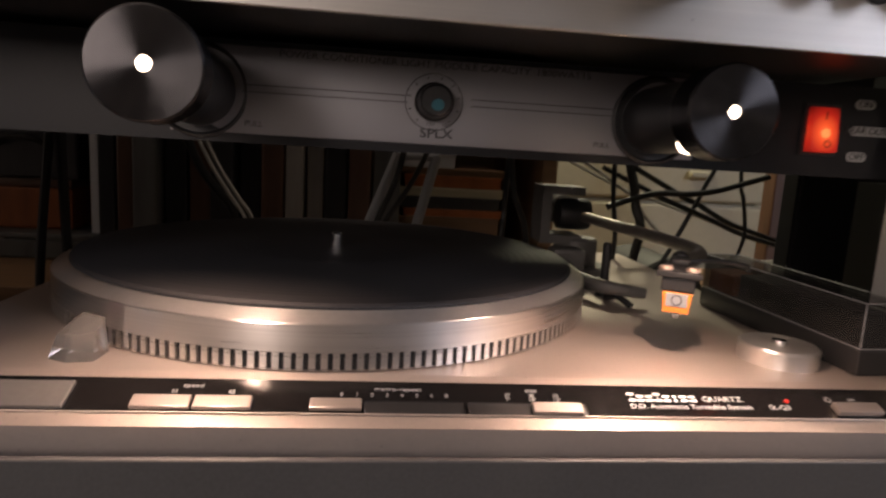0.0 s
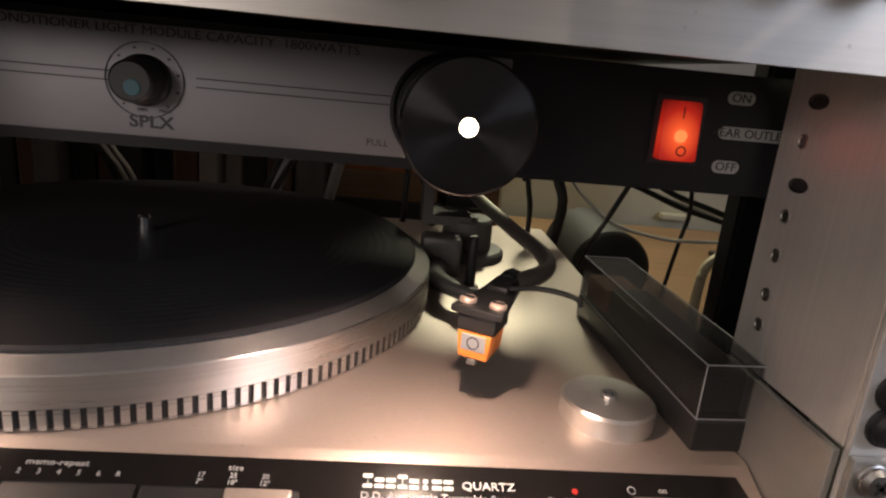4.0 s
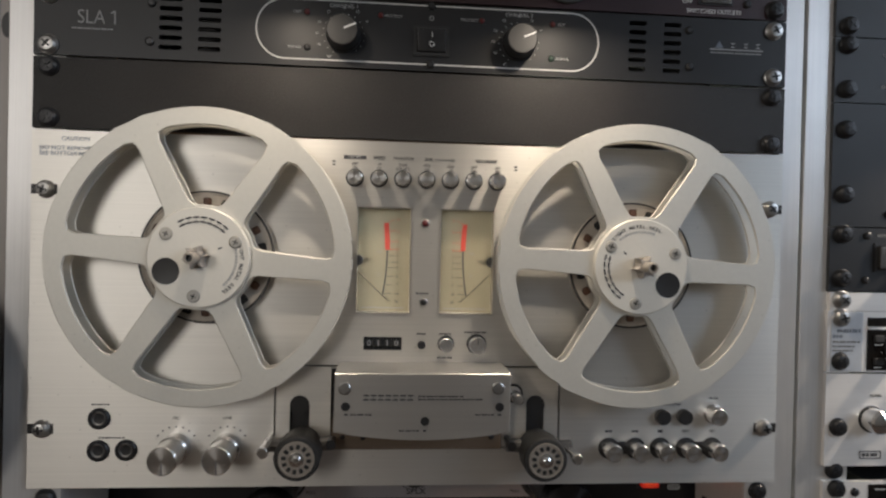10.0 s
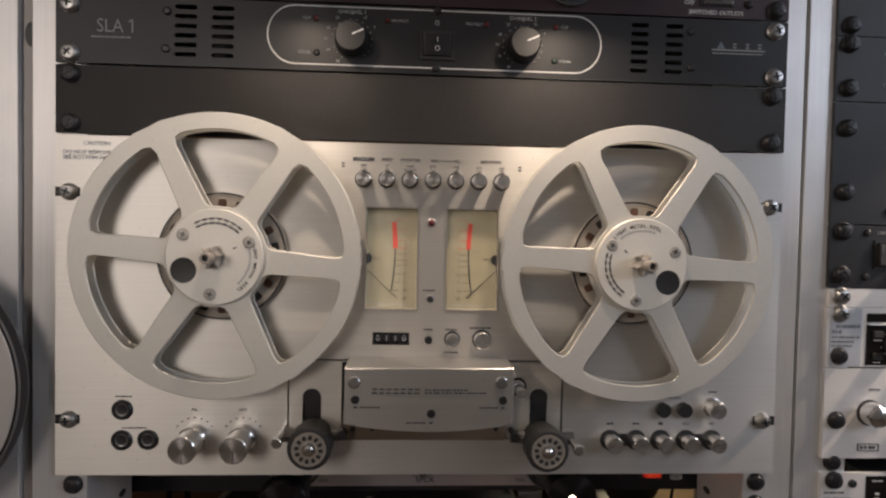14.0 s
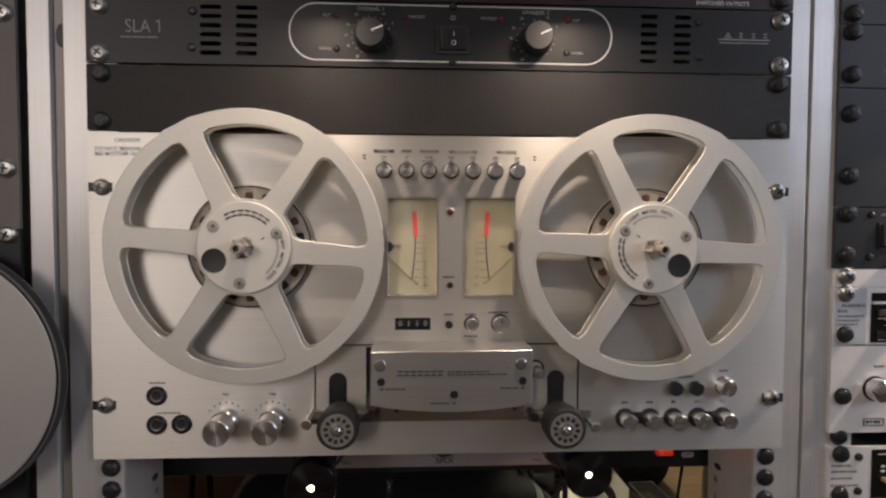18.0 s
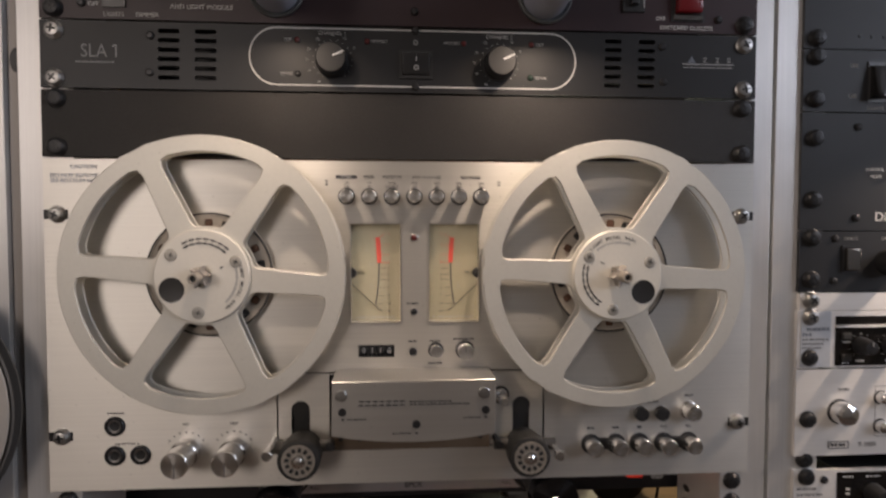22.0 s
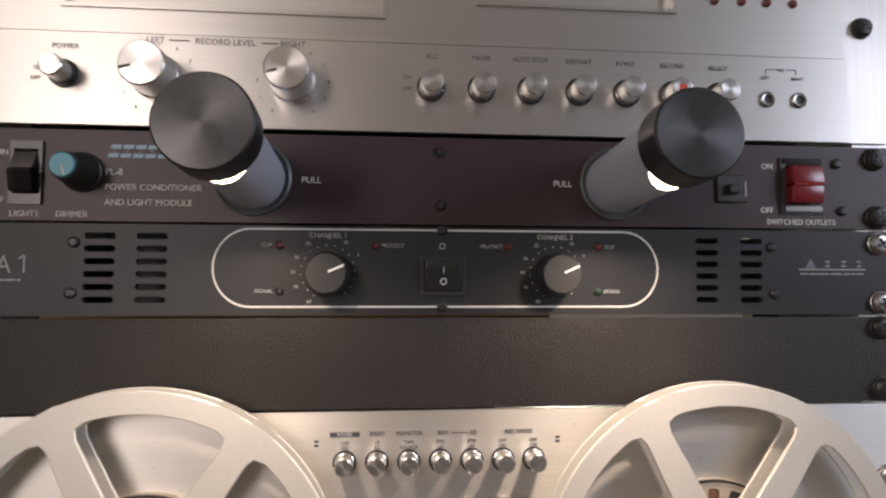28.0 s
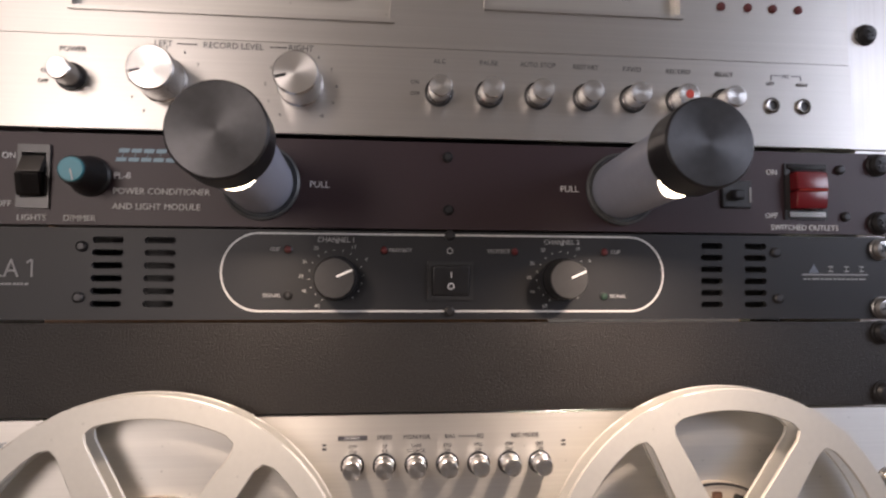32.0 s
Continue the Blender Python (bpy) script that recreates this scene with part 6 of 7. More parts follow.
strip_button("speed_button", -0.1060, -0.0858, 0.0002, 0.0060, 0.0020)
strip_button("speed_button", -0.0850, -0.0648, 0.0002, 0.0060, 0.0020)
strip_button("slide_slot", -0.0250, 0.0120, -0.0004, 0.0060, 0.0002, BLACK)
strip_button("repeat_slider", -0.0445, -0.0258, 0.0000, 0.0052, 0.0020)
strip_button("slide_slot", 0.0135, 0.0590, -0.0004, 0.0060, 0.0002, BLACK)
strip_button("size_slider", 0.0376, 0.0570, -0.0006, 0.0052, 0.0020)
strip_button("power_switch", 0.1612, 0.1808, 0.0006, 0.0056, 0.0026)
b = box(-0.2032, 0.2032, -0.0003, 0.0003, 0, 0.0006, 0.0001, 1)
part("strip_edge", on_strip(b, 0, -0.0034, 0.0002), DECK, CS, "thin bright metal edge")
led = part("power_lamp", on_strip(lathe([(0.0010, 0), (0.0008, 0.0004), (0, 0.0005)], (0, 0, 0), "z", 14, False), 0.1439, 0.0053, 0.0004), REDDOT, CS)


def strip_words(text, x, y, size, align="LEFT", wide=1.0, mat=None, thick=0.0):
    part("writing", words(text, x, y, strip_z(y) + 0.0007, size, align, STRIP_TURN, wide, thick), mat or WHITEINK, CS)


for k in range(8):
    h = 0.0044 if k in (0, 3) else 0.0032
    q = mark_strokes(0.0029 if k != 5 else 0.0014, h, 0.0011)
    bmesh.ops.transform(q, matrix=Matrix.Rotation(radians(-90), 4, "X"), verts=q.verts[:])
    part("maker_mark", on_strip(q, 0.0790 + k * 0.00355, 0.0040 + h / 2, 0.0006), WHITEINK, CS)
strip_words("QUARTZ", 0.1080, 0.0053, 0.0036, wide=1.15, mat=PALEINK)
strip_words("D.D. Automatic Turntable System", 0.0770, 0.0014, 0.0033, wide=1.10, mat=PALEINK)
strip_words("SL-Q3", 0.1345, 0.0016, 0.0033, wide=1.06, mat=PALEINK)
strip_words("memo-repeat", -0.0215, 0.0078, 0.0026, wide=1.25, mat=GREYINK)
for k, ch in enumerate("0123456R"):
    strip_words(ch, -0.0334 + k * 0.0056, 0.0050, 0.0024, "CENTER", mat=GREYINK)
strip_words("size", 0.0390, 0.0082, 0.0026, "CENTER", 1.2, GREYINK)
for x, a, c in ((0.0293, "17", '7"'), (0.0388, "25", '10"'), (0.0483, "30", '12"')):
    strip_words(a, x, 0.0058, 0.0022, "CENTER", mat=PALEINK)
    strip_words(c, x, 0.0038, 0.0022, "CENTER", mat=PALEINK)
strip_words("speed", -0.0870, 0.0082, 0.0026, "CENTER", 1.2, GREYINK)
strip_words("33", -0.0930, 0.0054, 0.0024, "CENTER", mat=GREYINK)
strip_words("45", -0.0730, 0.0054, 0.0024, "CENTER", mat=GREYINK)
strip_words("on", 0.1728, 0.0062, 0.0028, "CENTER", mat=GREYINK)
part("power_sign", on_strip(lathe([(0.0014, 0), (0.0014, 0.0002), (0.0010, 0.0002)], (0, 0, 0), "z", 16, False), 0.1625, 0.0062, 0.0005), GREYINK, CS)

# platter
TURNTABLE_LAY = LAY[0]
LAY[0] = Matrix.Identity(4)
PX, PY, PZ, PS = -0.0464, 0.1950, 0.8670, 1.078
PL = part("platter", lathe([(r * PS, h * PS) for r, h in ((0.1437, 0.0006), (0.1437, 0.0074), (0.1449, 0.0076), (0.1449, 0.0185), (0.1444, 0.0190))], (PX, PY, PZ), "z", 144), PLATTERSIDE, TT, "turned aluminium platter with a strobe edge")
part("rim", lathe([(r * PS, h * PS) for r, h in ((0.1443, 0.01905), (0.1370, 0.0222), (0.1280, 0.0222), (0.1280, 0.0192))], (PX, PY, PZ), "z", 144), PLATTER, PL, "sloping silver rim of the platter")
part("strobe_ring", lathe([(0.1439 * PS, 0.0008), (0.1439 * PS, 0.0081)], (PX, PY, PZ), "z", 144, False), BLACK, PL)
q = box(0.1435 * PS, 0.1450 * PS, -0.00138, 0.00138, 0.0008, 0.0080)
mark = bpy.data.meshes.new("strobe_mark")
q.to_mesh(mark)
q.free()
mark.materials.append(PLATTERSIDE)
for k in range(200):
    o = new("strobe_mark", mark)
    o.parent = PL
    o.matrix_basis = Matrix.Translation(Vector((PX, PY, PZ)) - ORIGIN[PL]) @ Matrix.Rotation(2 * math.pi * k / 200, 4, "Z")
mt = lathe([(0.1470, 0.0240), (0.1478, 0.0244), (0.1478, 0.0256), (0.1466, 0.0266), (0.1400, 0.0266)] + [(0.136 - k * 0.005 + d, 0.0266 + h) for k in range(16) for d, h in ((0, 0), (-0.0010, -0.00009), (-0.0030, -0.00009), (-0.0040, 0))] + [(0.054, 0.0262), (0, 0.0262)], (PX, PY, PZ), "z", 112)
part("platter_mat", mt, MAT, PL, "black rubber platter mat with fine rings")
part("spindle", lathe([(0.0034, 0.0260), (0.0034, 0.0345), (0.0026, 0.0358), (0, 0.0360)], (PX, PY, PZ), "z", 22, False), CHROME, PL)
LAY[0] = TURNTABLE_LAY

# single adapter, stylus box and a clear block lying on the deck
AD = thing("record_adapter", (0.1659, 0.0438, ZD), "turned aluminium adapter disc with a centre hole", "record adapter")
part("disc", lathe([(0.0174, 0), (0.0174, 0.0070), (0.0164, 0.0080), (0.0036, 0.0084), (0.0032, 0.0078), (0.0032, 0.0060)], (0.1659, 0.0438, ZD), "z", 64), DISCMETAL, AD)
part("bush", lathe([(0.0032, 0.006), (0.0032, 0.0096), (0.0020, 0.0096), (0.0020, 0.0060)], (0.1659, 0.0438, ZD), "z", 20, False), CHROME, AD)
SB = thing("stylus_box", (0.199, 0.088, ZD), "long smoky clear plastic box on a black base", "box")
BOXTURN = Matrix.Translation((0.1955, 0.0290, 0)) @ Matrix.Rotation(radians(2.8), 4, "Z") @ Matrix.Translation((-0.1932, -0.0290, 0))
BX0, BX1, BY0, BY1, BZ0, BZ1 = 0.1868, 0.2100, 0.0242, 0.1455, 0.0122, 0.0322


def boxed(bm):
    bmesh.ops.transform(bm, matrix=BOXTURN, verts=bm.verts[:])
    return bm


part("base", boxed(box(BX0 - 0.0003, BX1 - 0.0012, BY0 - 0.0004, BY1 + 0.0004, ZD, ZD + 0.0120, 0.0012)), BLACK, SB)
lid = box(BX0, BX1, BY0, BY1, ZD + BZ0, ZD + BZ1, 0.0004, 1)
bmesh.ops.delete(lid, geom=[f for f in lid.faces if f.normal.z < -0.9], context="FACES")
bmesh.ops.solidify(lid, geom=lid.faces[:], thickness=0.0009)
lidob = part("lid", boxed(lid), LIDPLASTIC, SB, "smoky clear plastic lid, its bright edges drawn as pale bars")
# pale grey bars added to draw the light caught in the lid's edges
for p, q in (((BX0, BY0, BZ1), (BX1, BY0, BZ1)), ((BX0, BY0, BZ1), (BX0, BY1, BZ1)), ((BX1, BY0, BZ1), (BX1, BY1, BZ1)), ((BX0, BY0, BZ0), (BX0, BY0, BZ1)), ((BX1, BY0, BZ0), (BX1, BY0, BZ1)), ((BX0, BY0, BZ0), (BX1, BY0, BZ0)), ((BX0, BY0, BZ0), (BX0, BY1, BZ0)), ((BX0, BY1, BZ1), (BX1, BY1, BZ1))):
    part("lid_edge_glint", boxed(tube([(p[0], p[1], ZD + p[2]), (q[0], q[1], ZD + q[2])], 0.00025, 6, steps=1)), MAKERGREY, lidob)
# black block added to darken the inside of the box under its lid
part("dark_fill_block", boxed(box(BX0 + 0.0022, BX1 - 0.0022, 0.0290, 0.1130, ZD + 0.0121, ZD + 0.0265, 0.001)), SPINE_C, SB)
part("inner_pad", boxed(box(BX0 + 0.0022, BX1 - 0.0022, 0.1180, 0.1420, ZD + 0.0121, ZD + 0.0240, 0.001)), SPINE_D, SB)
CB = thing("clear_block", (-0.138, 0.031, ZD), "small faceted clear plastic block", "block")
b = bmesh.new()
for p in ((-0.0135, -0.006, 0), (-0.002, -0.0105, 0), (0.0120, -0.0085, 0.0), (0.0130, 0.006, 0), (-0.006, 0.010, 0), (-0.0145, 0.004, 0.002), (-0.0090, -0.005, 0.0080), (0.0020, -0.0085, 0.0085), (0.0125, -0.0065, 0.0095), (0.0115, 0.006, 0.0120), (0.0010, 0.0045, 0.0140), (-0.0050, 0.006, 0.0120)):
    b.verts.new(Vector((p[0] * 0.68 + 0.0012, p[1] * 0.85, p[2] * 1.15)) + Vector((-0.138, 0.031, ZD)))
bmesh.ops.convex_hull(b, input=b.verts[:])
for f in part("block", b, FROSTED, CB).data.polygons:
    f.use_smooth = False
RB = thing("red_box", (-0.186, 0.028, ZD), "small red and black box on the deck", "box")
part("body", box(-0.2040, -0.1740, 0.0220, 0.0420, ZD, ZD + 0.0075, 0.0010), BLACK, RB)
part("top", box(-0.2040, -0.1790, 0.0225, 0.0415, ZD + 0.0076, ZD + 0.0100, 0.0008), RED, RB)

# tonearm
TA = part("tonearm_base", lathe([(0.0260, 0), (0.0260, 0.0040), (0.0240, 0.0055), (0.0170, 0.0060), (0.0165, 0.0240), (0.0150, 0.0255)], (0.1330, 0.2440, ZD), "z", 40), MIDGREY, TT, "grey tonearm base")
part("gimbal", sheet(0.1010, 0.1330, 0.9060, 0.9480, 0.2300, 0.030, [(0.1080, 0.1331, 0.9120, 0.9420)], bevel=0.0015), MIDGREY, TA)
part("pivot_housing", lathe([(0.0110, -0.012), (0.0120, -0.008), (0.0120, 0.008), (0.0110, 0.012)], (0.1290, 0.2440, 0.9270), "x", 28), BLACKSCREW, TA)
arm = part("arm_tube", tube([(0.1330, 0.275, 0.9262), (0.1335, 0.245, 0.9262), (0.1380, 0.200, 0.9262), (0.1450, 0.150, 0.9258), (0.1505, 0.118, 0.9252), (0.1512, 0.100, 0.9245), (0.1465, 0.0875, 0.9238), (0.1380, 0.0790, 0.9232), (0.1310, 0.0740, 0.9228)], 0.0038, 14), ARMGREY, TT, "dull grey metal S-shaped tonearm")
part("counterweight", lathe([(0.0110, 0), (0.0125, 0.002), (0.0125, 0.026), (0.0110, 0.028)], (0.1330, 0.304, 0.9262), "y", 32), MIDGREY, arm)
HEAD = Matrix.Translation((0.1165, 0.0500, 0.9218)) @ Matrix.Rotation(radians(-28), 4, "Z")


def on_head(bm):
    bmesh.ops.transform(bm, matrix=HEAD, verts=bm.verts[:])
    return bm


hs = box(-0.0098, 0.0098, -0.0085, 0.0260, -0.0014, 0.0014, 0.0006)
for v in hs.verts:
    if v.co.y > 0.012:
        v.co.x *= 0.58
part("headshell", on_head(hs), BLACK, arm, "black headshell")
part("headshell_neck", on_head(box(-0.0045, 0.0045, 0.0120, 0.0270, 0.0010, 0.0040, 0.0010)), BLACK, arm)
part("collar", on_head(lathe([(0.0042, -0.034), (0.0047, -0.033), (0.0047, -0.027), (0.0040, -0.0255)], (0, 0, 0.0010), "y", 24)), BLACKSCREW, arm)
for x in (-0.0058, 0.0058):
    sc = part("mounting_screw", on_head(lathe([(0.0032, 0.0014), (0.0032, 0.0024), (0.0026, 0.0030), (0, 0.0030)], (x, -0.0020, 0), "z", 18, False)), COPPERY, arm)
    part("screw_slot", on_head(box(x - 0.0022, x + 0.0022, -0.0024, -0.0016, 0.0030, 0.0034)), BLACK, sc)
part("finger_lift", on_head(tube([(0.0040, 0.0150, 0.0030), (0.0120, 0.0190, 0.0040), (0.0210, 0.0210, 0.0040), (0.0290, 0.0210, 0.0030), (0.0305, 0.0208, 0.0005)], 0.0011, 8)), BLACKSCREW, arm)
part("cartridge_body", on_head(box(-0.0072, 0.0072, -0.0072, 0.0080, -0.0078, -0.0015, 0.0006)), BLACK, arm)
st = box(-0.0064, 0.0064, -0.0082, 0.0070, -0.0172, -0.0079, 0.0006)
for v in st.verts:
    if v.co.z < -0.013:
        v.co.x *= 0.88
part("stylus_holder", on_head(st), ORANGE, arm, "orange stylus holder")
part("maker_plate", on_head(box(-0.0046, 0.0046, -0.0085, -0.0080, -0.0142, -0.0082, 0.0001, 1)), MAKERGREY, arm)
part("maker_ring", on_head(lathe([(0.0024, 0.0086), (0.0024, 0.0087), (0.0019, 0.0087), (0.0019, 0.0086)], (0, 0, -0.0112), "y", 24, False)), DARKINK, arm)
part("stylus_guard", on_head(box(-0.0016, 0.0016, -0.0090, -0.0062, -0.0192, -0.0170, 0.0004)), MIDGREY, arm)
part("arm_rest_post", lathe([(0.0052, 0), (0.0052, 0.0060), (0.0046, 0.0066), (0.0028, 0.0068), (0.0028, 0.0330), (0.0020, 0.0340)], (0.1265, 0.1620, ZD), "z", 20), BLACKSCREW, TT)
part("cue_lever", tube([(0.1100, 0.1900, ZD + 0.006), (0.1080, 0.1600, ZD + 0.010), (0.1200, 0.1400, ZD + 0.010), (0.1420, 0.1350, ZD + 0.008)], lambda u: 0.0062 - 0.003 * u, 12), MIDGREY, TT, "grey cueing lever")
part("cue_platform", box(0.1000, 0.1240, 0.1900, 0.2080, ZD, ZD + 0.0240, 0.003), MIDGREY, TT)
part("lift_rod", tube([(0.1240, 0.1500, ZD + 0.001), (0.1260, 0.1380, ZD + 0.005), (0.1320, 0.1300, ZD + 0.001)], 0.0020, 8), BLACKSCREW, TT)
part("hinge_post", lathe([(0.0022, 0), (0.0022, 0.0100), (0.0016, 0.0106)], (0.0750, 0.2730, ZD), "z", 16), CHROME, TT)
LAY[0] = Matrix.Identity(4)

# ---- behind the rack: spines, boxes, cabinet, cables ----
BC = thing("bookcase", (-0.1, 0.75, 0), "dark wooden shelf behind the rack with a row of spines", "bookcase")
part("shelf_board", box(-0.98, 0.20, 0.52, 0.95, 0.760, 0.780, 0.002), WOOD, BC)
part("back_board", box(-1.0, 0.22, 0.95, 0.965, 0.0, 1.6), WOOD, BC)
part("side_board", box(0.20, 0.22, 0.62, 0.949, 0.0, 1.6, 0.002), WOOD, BC)
part("side_board", box(-1.0, -0.98, 0.62, 0.949, 0.0, 1.6, 0.002), WOOD, BC)
part("shelf_board", box(-0.98, 0.20, 0.62, 0.949, 1.18, 1.20, 0.002), WOOD, BC)
rnd = random.Random(4)
x = -0.345
while x < -0.02:
    w = rnd.choice((0.014, 0.02, 0.028, 0.035))
    h = rnd.uniform(0.21, 0.29)
    mt_ = rnd.choice((SPINE_A, SPINE_C, SPINE_C, SPINE_B, SPINE_A, SPINE_C, SPINE_D if x > -0.08 else SPINE_B))
    if -0.150 < x < -0.105:
        w, mt_ = 0.022, PALESPINE
    bk = thing("book", (x + w / 2, 0.66, 0.78), "dark upright book on the shelf behind the rack" if mt_ is not PALESPINE else "pale grey upright book on the shelf behind the rack", "book", "books on the shelf")
    part("cover", box(x, x + w - 0.001, 0.56 + rnd.uniform(0, 0.03), 0.76, 0.78, 0.78 + h, 0.003, 2), mt_, bk)
    part("pages", box(x + 0.002, x + w - 0.003, 0.565, 0.755, 0.78 + h + 0.0001, 0.78 + h + 0.001), CARTGREY, bk)
    x += w + 0.001
zz = 0.780
for k, (h, mat_) in enumerate(((0.055, SPINE_C), (0.035, WOOD), (0.010, SPINE_D), (0.016, SPINE_C), (0.012, BEIGE), (0.016, SPINE_D), (0.009, WOOD), (0.020, CARTGREY))):
    bk = thing("flat_box", (0.10, 0.70, zz), "flat box in a stack on the shelf behind the rack", "box", "stacked boxes")
    part("body", box(0.004 + 0.006 * (k % 3), (0.150 if k < 7 else 0.088) - 0.008 * (k % 2), 0.61, 0.82, zz, zz + h - 0.0008, 0.001), mat_, bk)
    part("lid", box(0.003 + 0.006 * (k % 3), (0.151 if k < 7 else 0.089) - 0.008 * (k % 2), 0.609, 0.821, zz + h - 0.004, zz + h - 0.0004, 0.001), mat_, bk)
    zz += h
LB = thing("grey_case", (-0.46, 0.75, 0.78), "low pale grey case on the shelf behind the rack", "case")
part("body", box(-0.58, -0.362, 0.68, 0.90, 0.78, 0.806, 0.003), SPINE_B, LB)
part("lid", box(-0.58, -0.361, 0.679, 0.90, 0.8062, 0.814, 0.002), SPINE_B, LB)
PP = thing("pale_tube", (-0.398, 0.715, 0.814), "pale grey upright cardboard tube on the low case", "tube")
part("tube", lathe([(0.0135, 0), (0.0135, 0.185)], (-0.398, 0.715, 0.8141), "z", 24), CARTGREY, PP)
part("end_cap", lathe([(0.0140, 0.185), (0.0140, 0.195), (0.012, 0.198)], (-0.398, 0.715, 0.8141), "z", 24), BLACK, PP)
OB = thing("orange_box", (-0.49, 0.75, 0.814), "dull orange box on the low case", "box")
part("body", box(-0.56, -0.440, 0.72, 0.86, 0.8142, 0.872, 0.003), SPINE_D, OB)
part("lid", box(-0.561, -0.439, 0.719, 0.861, 0.8722, 0.884, 0.003), SPINE_A, OB)
DB = thing("dark_case", (-0.49, 0.75, 0.885), "black case stacked on the orange box", "case")
part("body", box(-0.57, -0.43, 0.72, 0.86, 0.8844, 0.99, 0.004), SPINE_C, DB)
part("handle", tube([(-0.53, 0.719, 0.93), (-0.52, 0.700, 0.94), (-0.48, 0.700, 0.94), (-0.47, 0.719, 0.93)], 0.004, 8), RUBBER, DB)
ST = thing("cable_stand", (0.01, 0.50, 0.78), "pale grey metal stand with two leaning legs behind the turntable", "stand")
for a, b in (((-0.062, 0.780), (0.002, 0.950)), ((0.004, 0.780), (0.045, 0.950))):
    part("leg", tube([(a[0], 0.50, a[1]), ((a[0] + b[0]) / 2, 0.50, (a[1] + b[1]) / 2), (b[0], 0.50, b[1])], 0.0058, 10, steps=2), MAKERGREY, ST)
part("cross_bar", tube([(0.002, 0.50, 0.947), (0.024, 0.50, 0.949), (0.046, 0.50, 0.947)], 0.0050, 10, steps=2), MAKERGREY, ST)
FC = thing("filing_cabinet", (0.50, 1.2, 0), "beige enamelled cabinet with drawer pulls behind the rack", "cabinet")
part("body", box(0.26, 0.745, 0.96, 1.45, 0.0, 1.02, 0.02, 3), BEIGE, FC)
for z0, z1 in ((0.885, 0.990), (0.725, 0.878), (0.55, 0.718)):
    d = part("drawer", box(0.275, 0.735, 0.945, 0.9605, z0, z1, 0.006), BEIGE, FC)
    part("pull", box(0.570, 0.620, 0.930, 0.9455, z0 + 0.045, z0 + 0.058, 0.004), BEIGE, d)
WB = thing("work_table", (0.45, 0.72, 0), "low wooden table behind the rack", "table")
part("tabletop", box(0.225, 0.80, 0.42, 0.92, 0.735, 0.760, 0.003), TABLEWOOD, WB)
for tx in (0.24, 0.76):
    for ty in (0.44, 0.88):
        part("leg", box(tx, tx + 0.03, ty, ty + 0.03, 0, 0.735, 0.002), WOOD, WB)
BP = thing("bronze_post", (0.60, 0.70, 0.76), "brown metal upright behind the rack", "post")
part("post", box(0.585, 0.615, 0.70, 0.73, 0.76, 1.3, 0.003), SPINE_A, BP)
part("foot", box(0.570, 0.630, 0.685, 0.745, 0.7602, 0.768, 0.002), SPINE_C, BP)
CYL = thing("dark_canister", (0.32, 0.50, 0.76), "black rubber cylinder lying on the table", "canister")
part("body", lathe([(0.040, 0), (0.0435, 0.003), (0.0435, 0.12), (0.040, 0.123)], (0.322, 0.60, 0.8037), "y", 40), RUBBER, CYL)
part("end_cap", lathe([(0.041, 0.1231), (0.036, 0.1250), (0.012, 0.1250), (0.010, 0.1235), (0, 0.1235)], (0.322, 0.60, 0.8037), "y", 40, False), BLACK, CYL)
PCH = thing("rear_panel", (0.46, 0.36, 0), "black rear side panel of the rack", "rack panel")
part("panel", box(0.378, 0.760, 0.350, 0.354, 0, 1.62, 0.001), MODBLACK, PCH)
part("edge_fold", box(0.376, 0.3805, 0.3541, 0.375, 0, 1.62, 0.001), MODBLACK, PCH)


def cable(points, r=0.0024, mat=None, label="black cable hanging behind the turntable"):
    t = thing("cable", points[-1], label, "cable", "cables")
    part("lead", tube(points, r, 8, steps=6), mat or CABLE, t)


cable([(0.343, 0.40, 1.000), (0.347, 0.40, 0.942), (0.352, 0.40, 0.925), (0.358, 0.40, 0.890), (0.358, 0.41, 0.856), (0.350, 0.42, 0.762)], 0.0020)
cable([(0.340, 0.40, 1.000), (0.311, 0.40, 0.941), (0.305, 0.40, 0.926), (0.282, 0.40, 0.876), (0.267, 0.40, 0.844), (0.250, 0.42, 0.762)], 0.0024)
cable([(0.190, 0.37, 0.950), (0.229, 0.38, 0.935), (0.265, 0.388, 0.921), (0.308, 0.396, 0.907), (0.358, 0.408, 0.889), (0.416, 0.415, 0.875), (0.470, 0.42, 0.862)], 0.0026)
cable([(0.210, 0.41, 0.965), (0.290, 0.42, 0.927), (0.317, 0.425, 0.916), (0.356, 0.43, 0.898), (0.399, 0.435, 0.885), (0.460, 0.44, 0.866)], 0.0030)
cable([(0.190, 0.35, 0.915), (0.235, 0.36, 0.928), (0.284, 0.38, 0.929), (0.320, 0.39, 0.934), (0.370, 0.39, 0.950)], 0.0030)
cable([(0.200, 0.36, 0.990), (0.217, 0.36, 0.936), (0.221, 0.36, 0.916), (0.228, 0.36, 0.891), (0.225, 0.38, 0.830)], 0.0044)
cable([(0.188, 0.34, 0.990), (0.190, 0.34, 0.932), (0.193, 0.34, 0.910), (0.198, 0.345, 0.883), (0.200, 0.36, 0.800)], 0.0022)
cable([(0.095, 0.36, 0.990), (0.103, 0.36, 0.927), (0.110, 0.36, 0.908), (0.119, 0.365, 0.883), (0.128, 0.37, 0.800)], 0.0030)
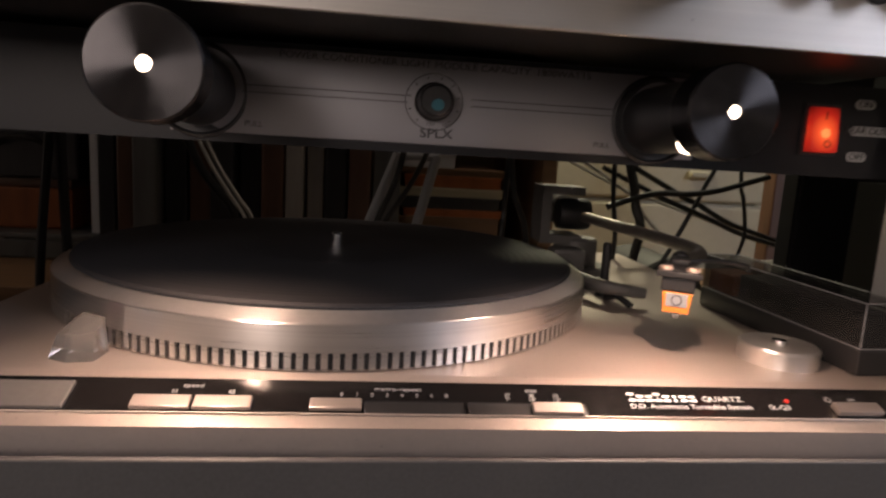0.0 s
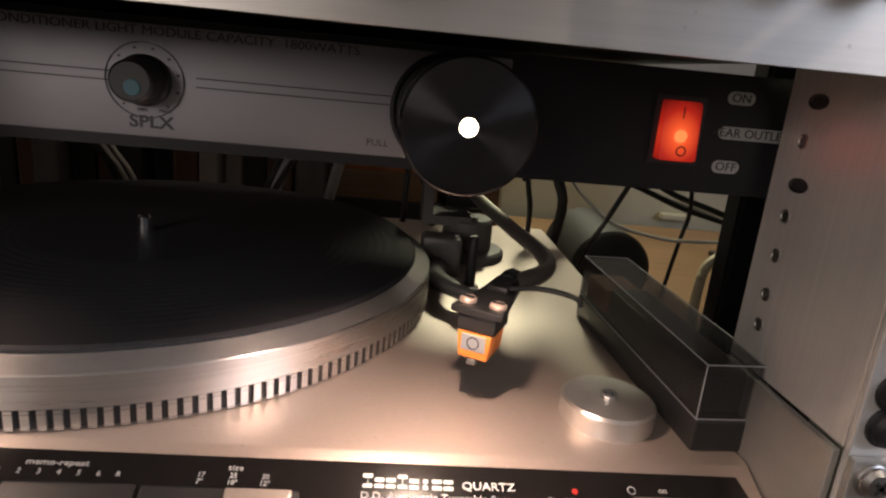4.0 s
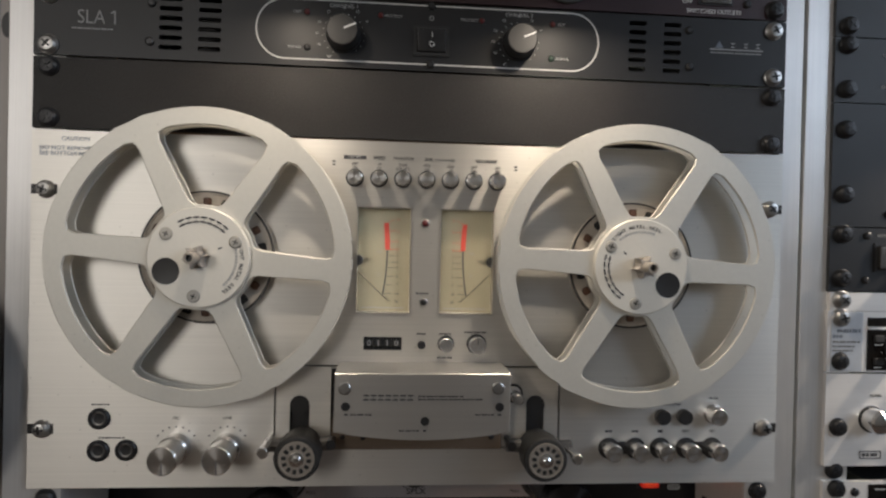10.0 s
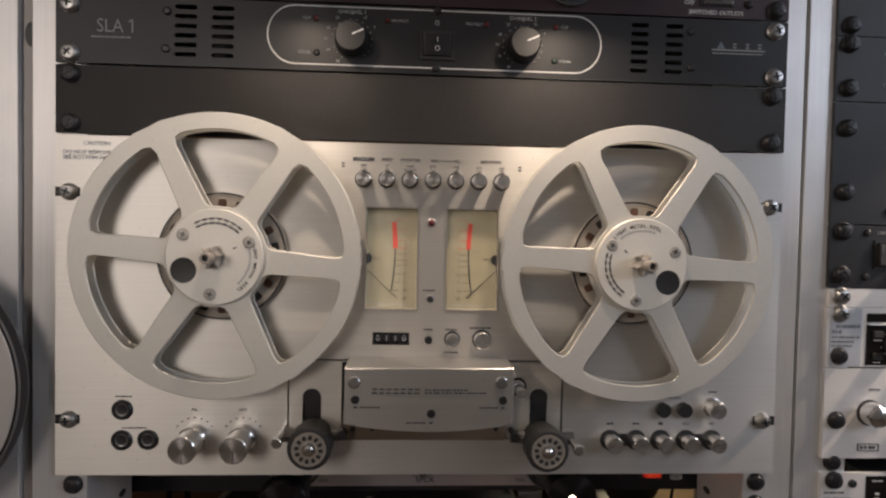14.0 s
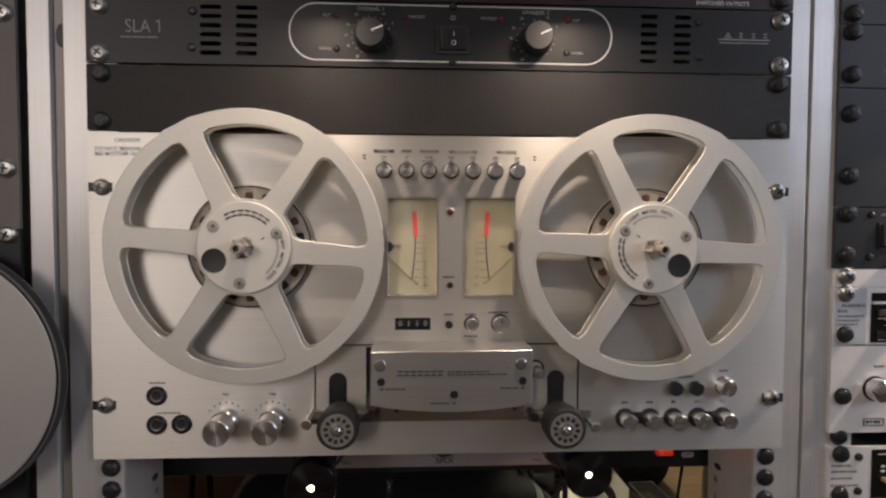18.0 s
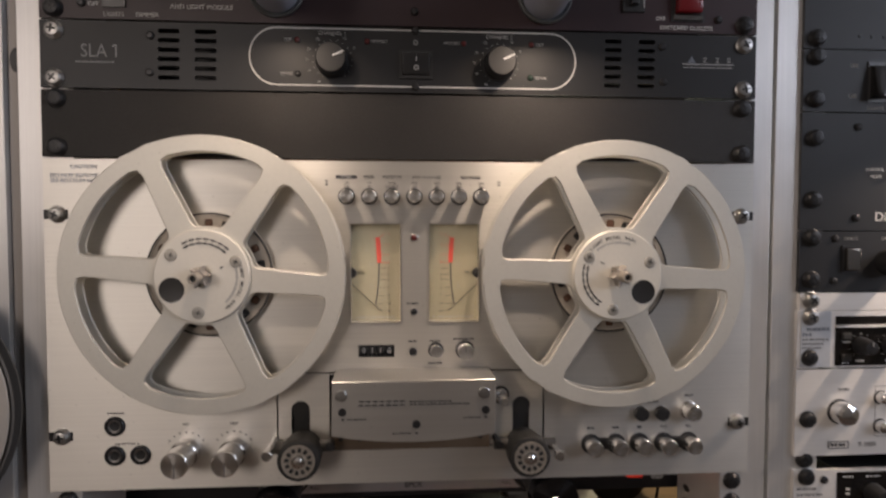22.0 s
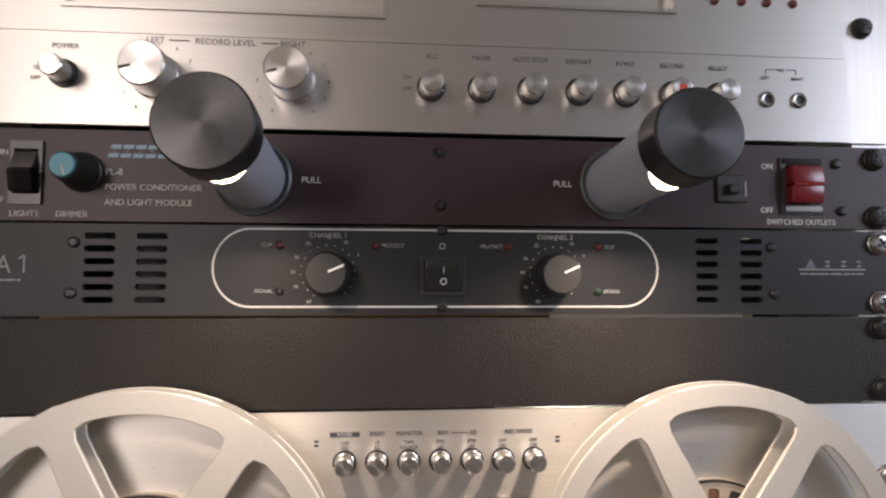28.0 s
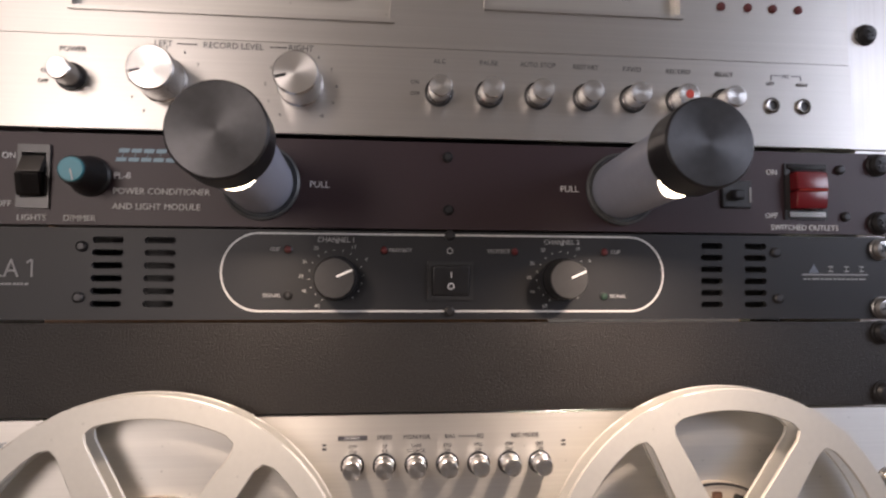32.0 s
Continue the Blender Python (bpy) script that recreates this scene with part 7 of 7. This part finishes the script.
cable([(0.100, 0.37, 0.990), (0.098, 0.37, 0.927), (0.098, 0.37, 0.907), (0.097, 0.37, 0.880), (0.095, 0.38, 0.800)], 0.0026)
cable([(0.170, 0.40, 0.960), (0.229, 0.402, 0.926), (0.255, 0.404, 0.898), (0.283, 0.404, 0.876), (0.305, 0.404, 0.867), (0.335, 0.404, 0.8615), (0.362, 0.404, 0.860), (0.420, 0.404, 0.863)], 0.0017, CABLE_W, "pale cable drooping behind the turntable")
cable([(0.170, 0.42, 0.955), (0.227, 0.42, 0.930), (0.252, 0.42, 0.923), (0.300, 0.42, 0.908), (0.400, 0.43, 0.880)], 0.0015, CABLE_W, "pale thin cable behind the turntable")
cable([(0.450, 0.44, 0.885), (0.433, 0.44, 0.862), (0.418, 0.44, 0.840), (0.404, 0.44, 0.821), (0.402, 0.44, 0.762)], 0.0052, BEIGE, "thick beige lead rising from the table behind the rack")
cable([(-0.262, 0.30, 1.000), (-0.2690, 0.30, 0.933), (-0.2775, 0.302, 0.860), (-0.285, 0.31, 0.780)], 0.0034)
cable([(-0.260, 0.30, 1.000), (-0.2586, 0.30, 0.933), (-0.2574, 0.302, 0.856), (-0.256, 0.31, 0.780)], 0.0036)
cable([(-0.205, 0.41, 0.990), (-0.178, 0.41, 0.934), (-0.157, 0.41, 0.900), (-0.145, 0.41, 0.882), (-0.120, 0.42, 0.820)], 0.0018, CABLE_W, "pale cable hanging behind the turntable")
cable([(-0.199, 0.412, 0.990), (-0.172, 0.412, 0.934), (-0.151, 0.412, 0.900), (-0.139, 0.412, 0.882), (-0.114, 0.422, 0.820)], 0.0018, CABLE_W, "pale cable hanging behind the turntable")
cable([(-0.215, 0.42, 0.990), (-0.191, 0.42, 0.932), (-0.172, 0.42, 0.905), (-0.159, 0.42, 0.887), (-0.140, 0.43, 0.820)], 0.0042)
cable([(0.010, 0.40, 0.990), (-0.002, 0.40, 0.930), (-0.022, 0.40, 0.880), (-0.040, 0.40, 0.820)], 0.0030)
cable([(0.040, 0.40, 0.990), (0.015, 0.40, 0.930), (-0.015, 0.40, 0.880), (-0.040, 0.40, 0.830)], 0.0026)
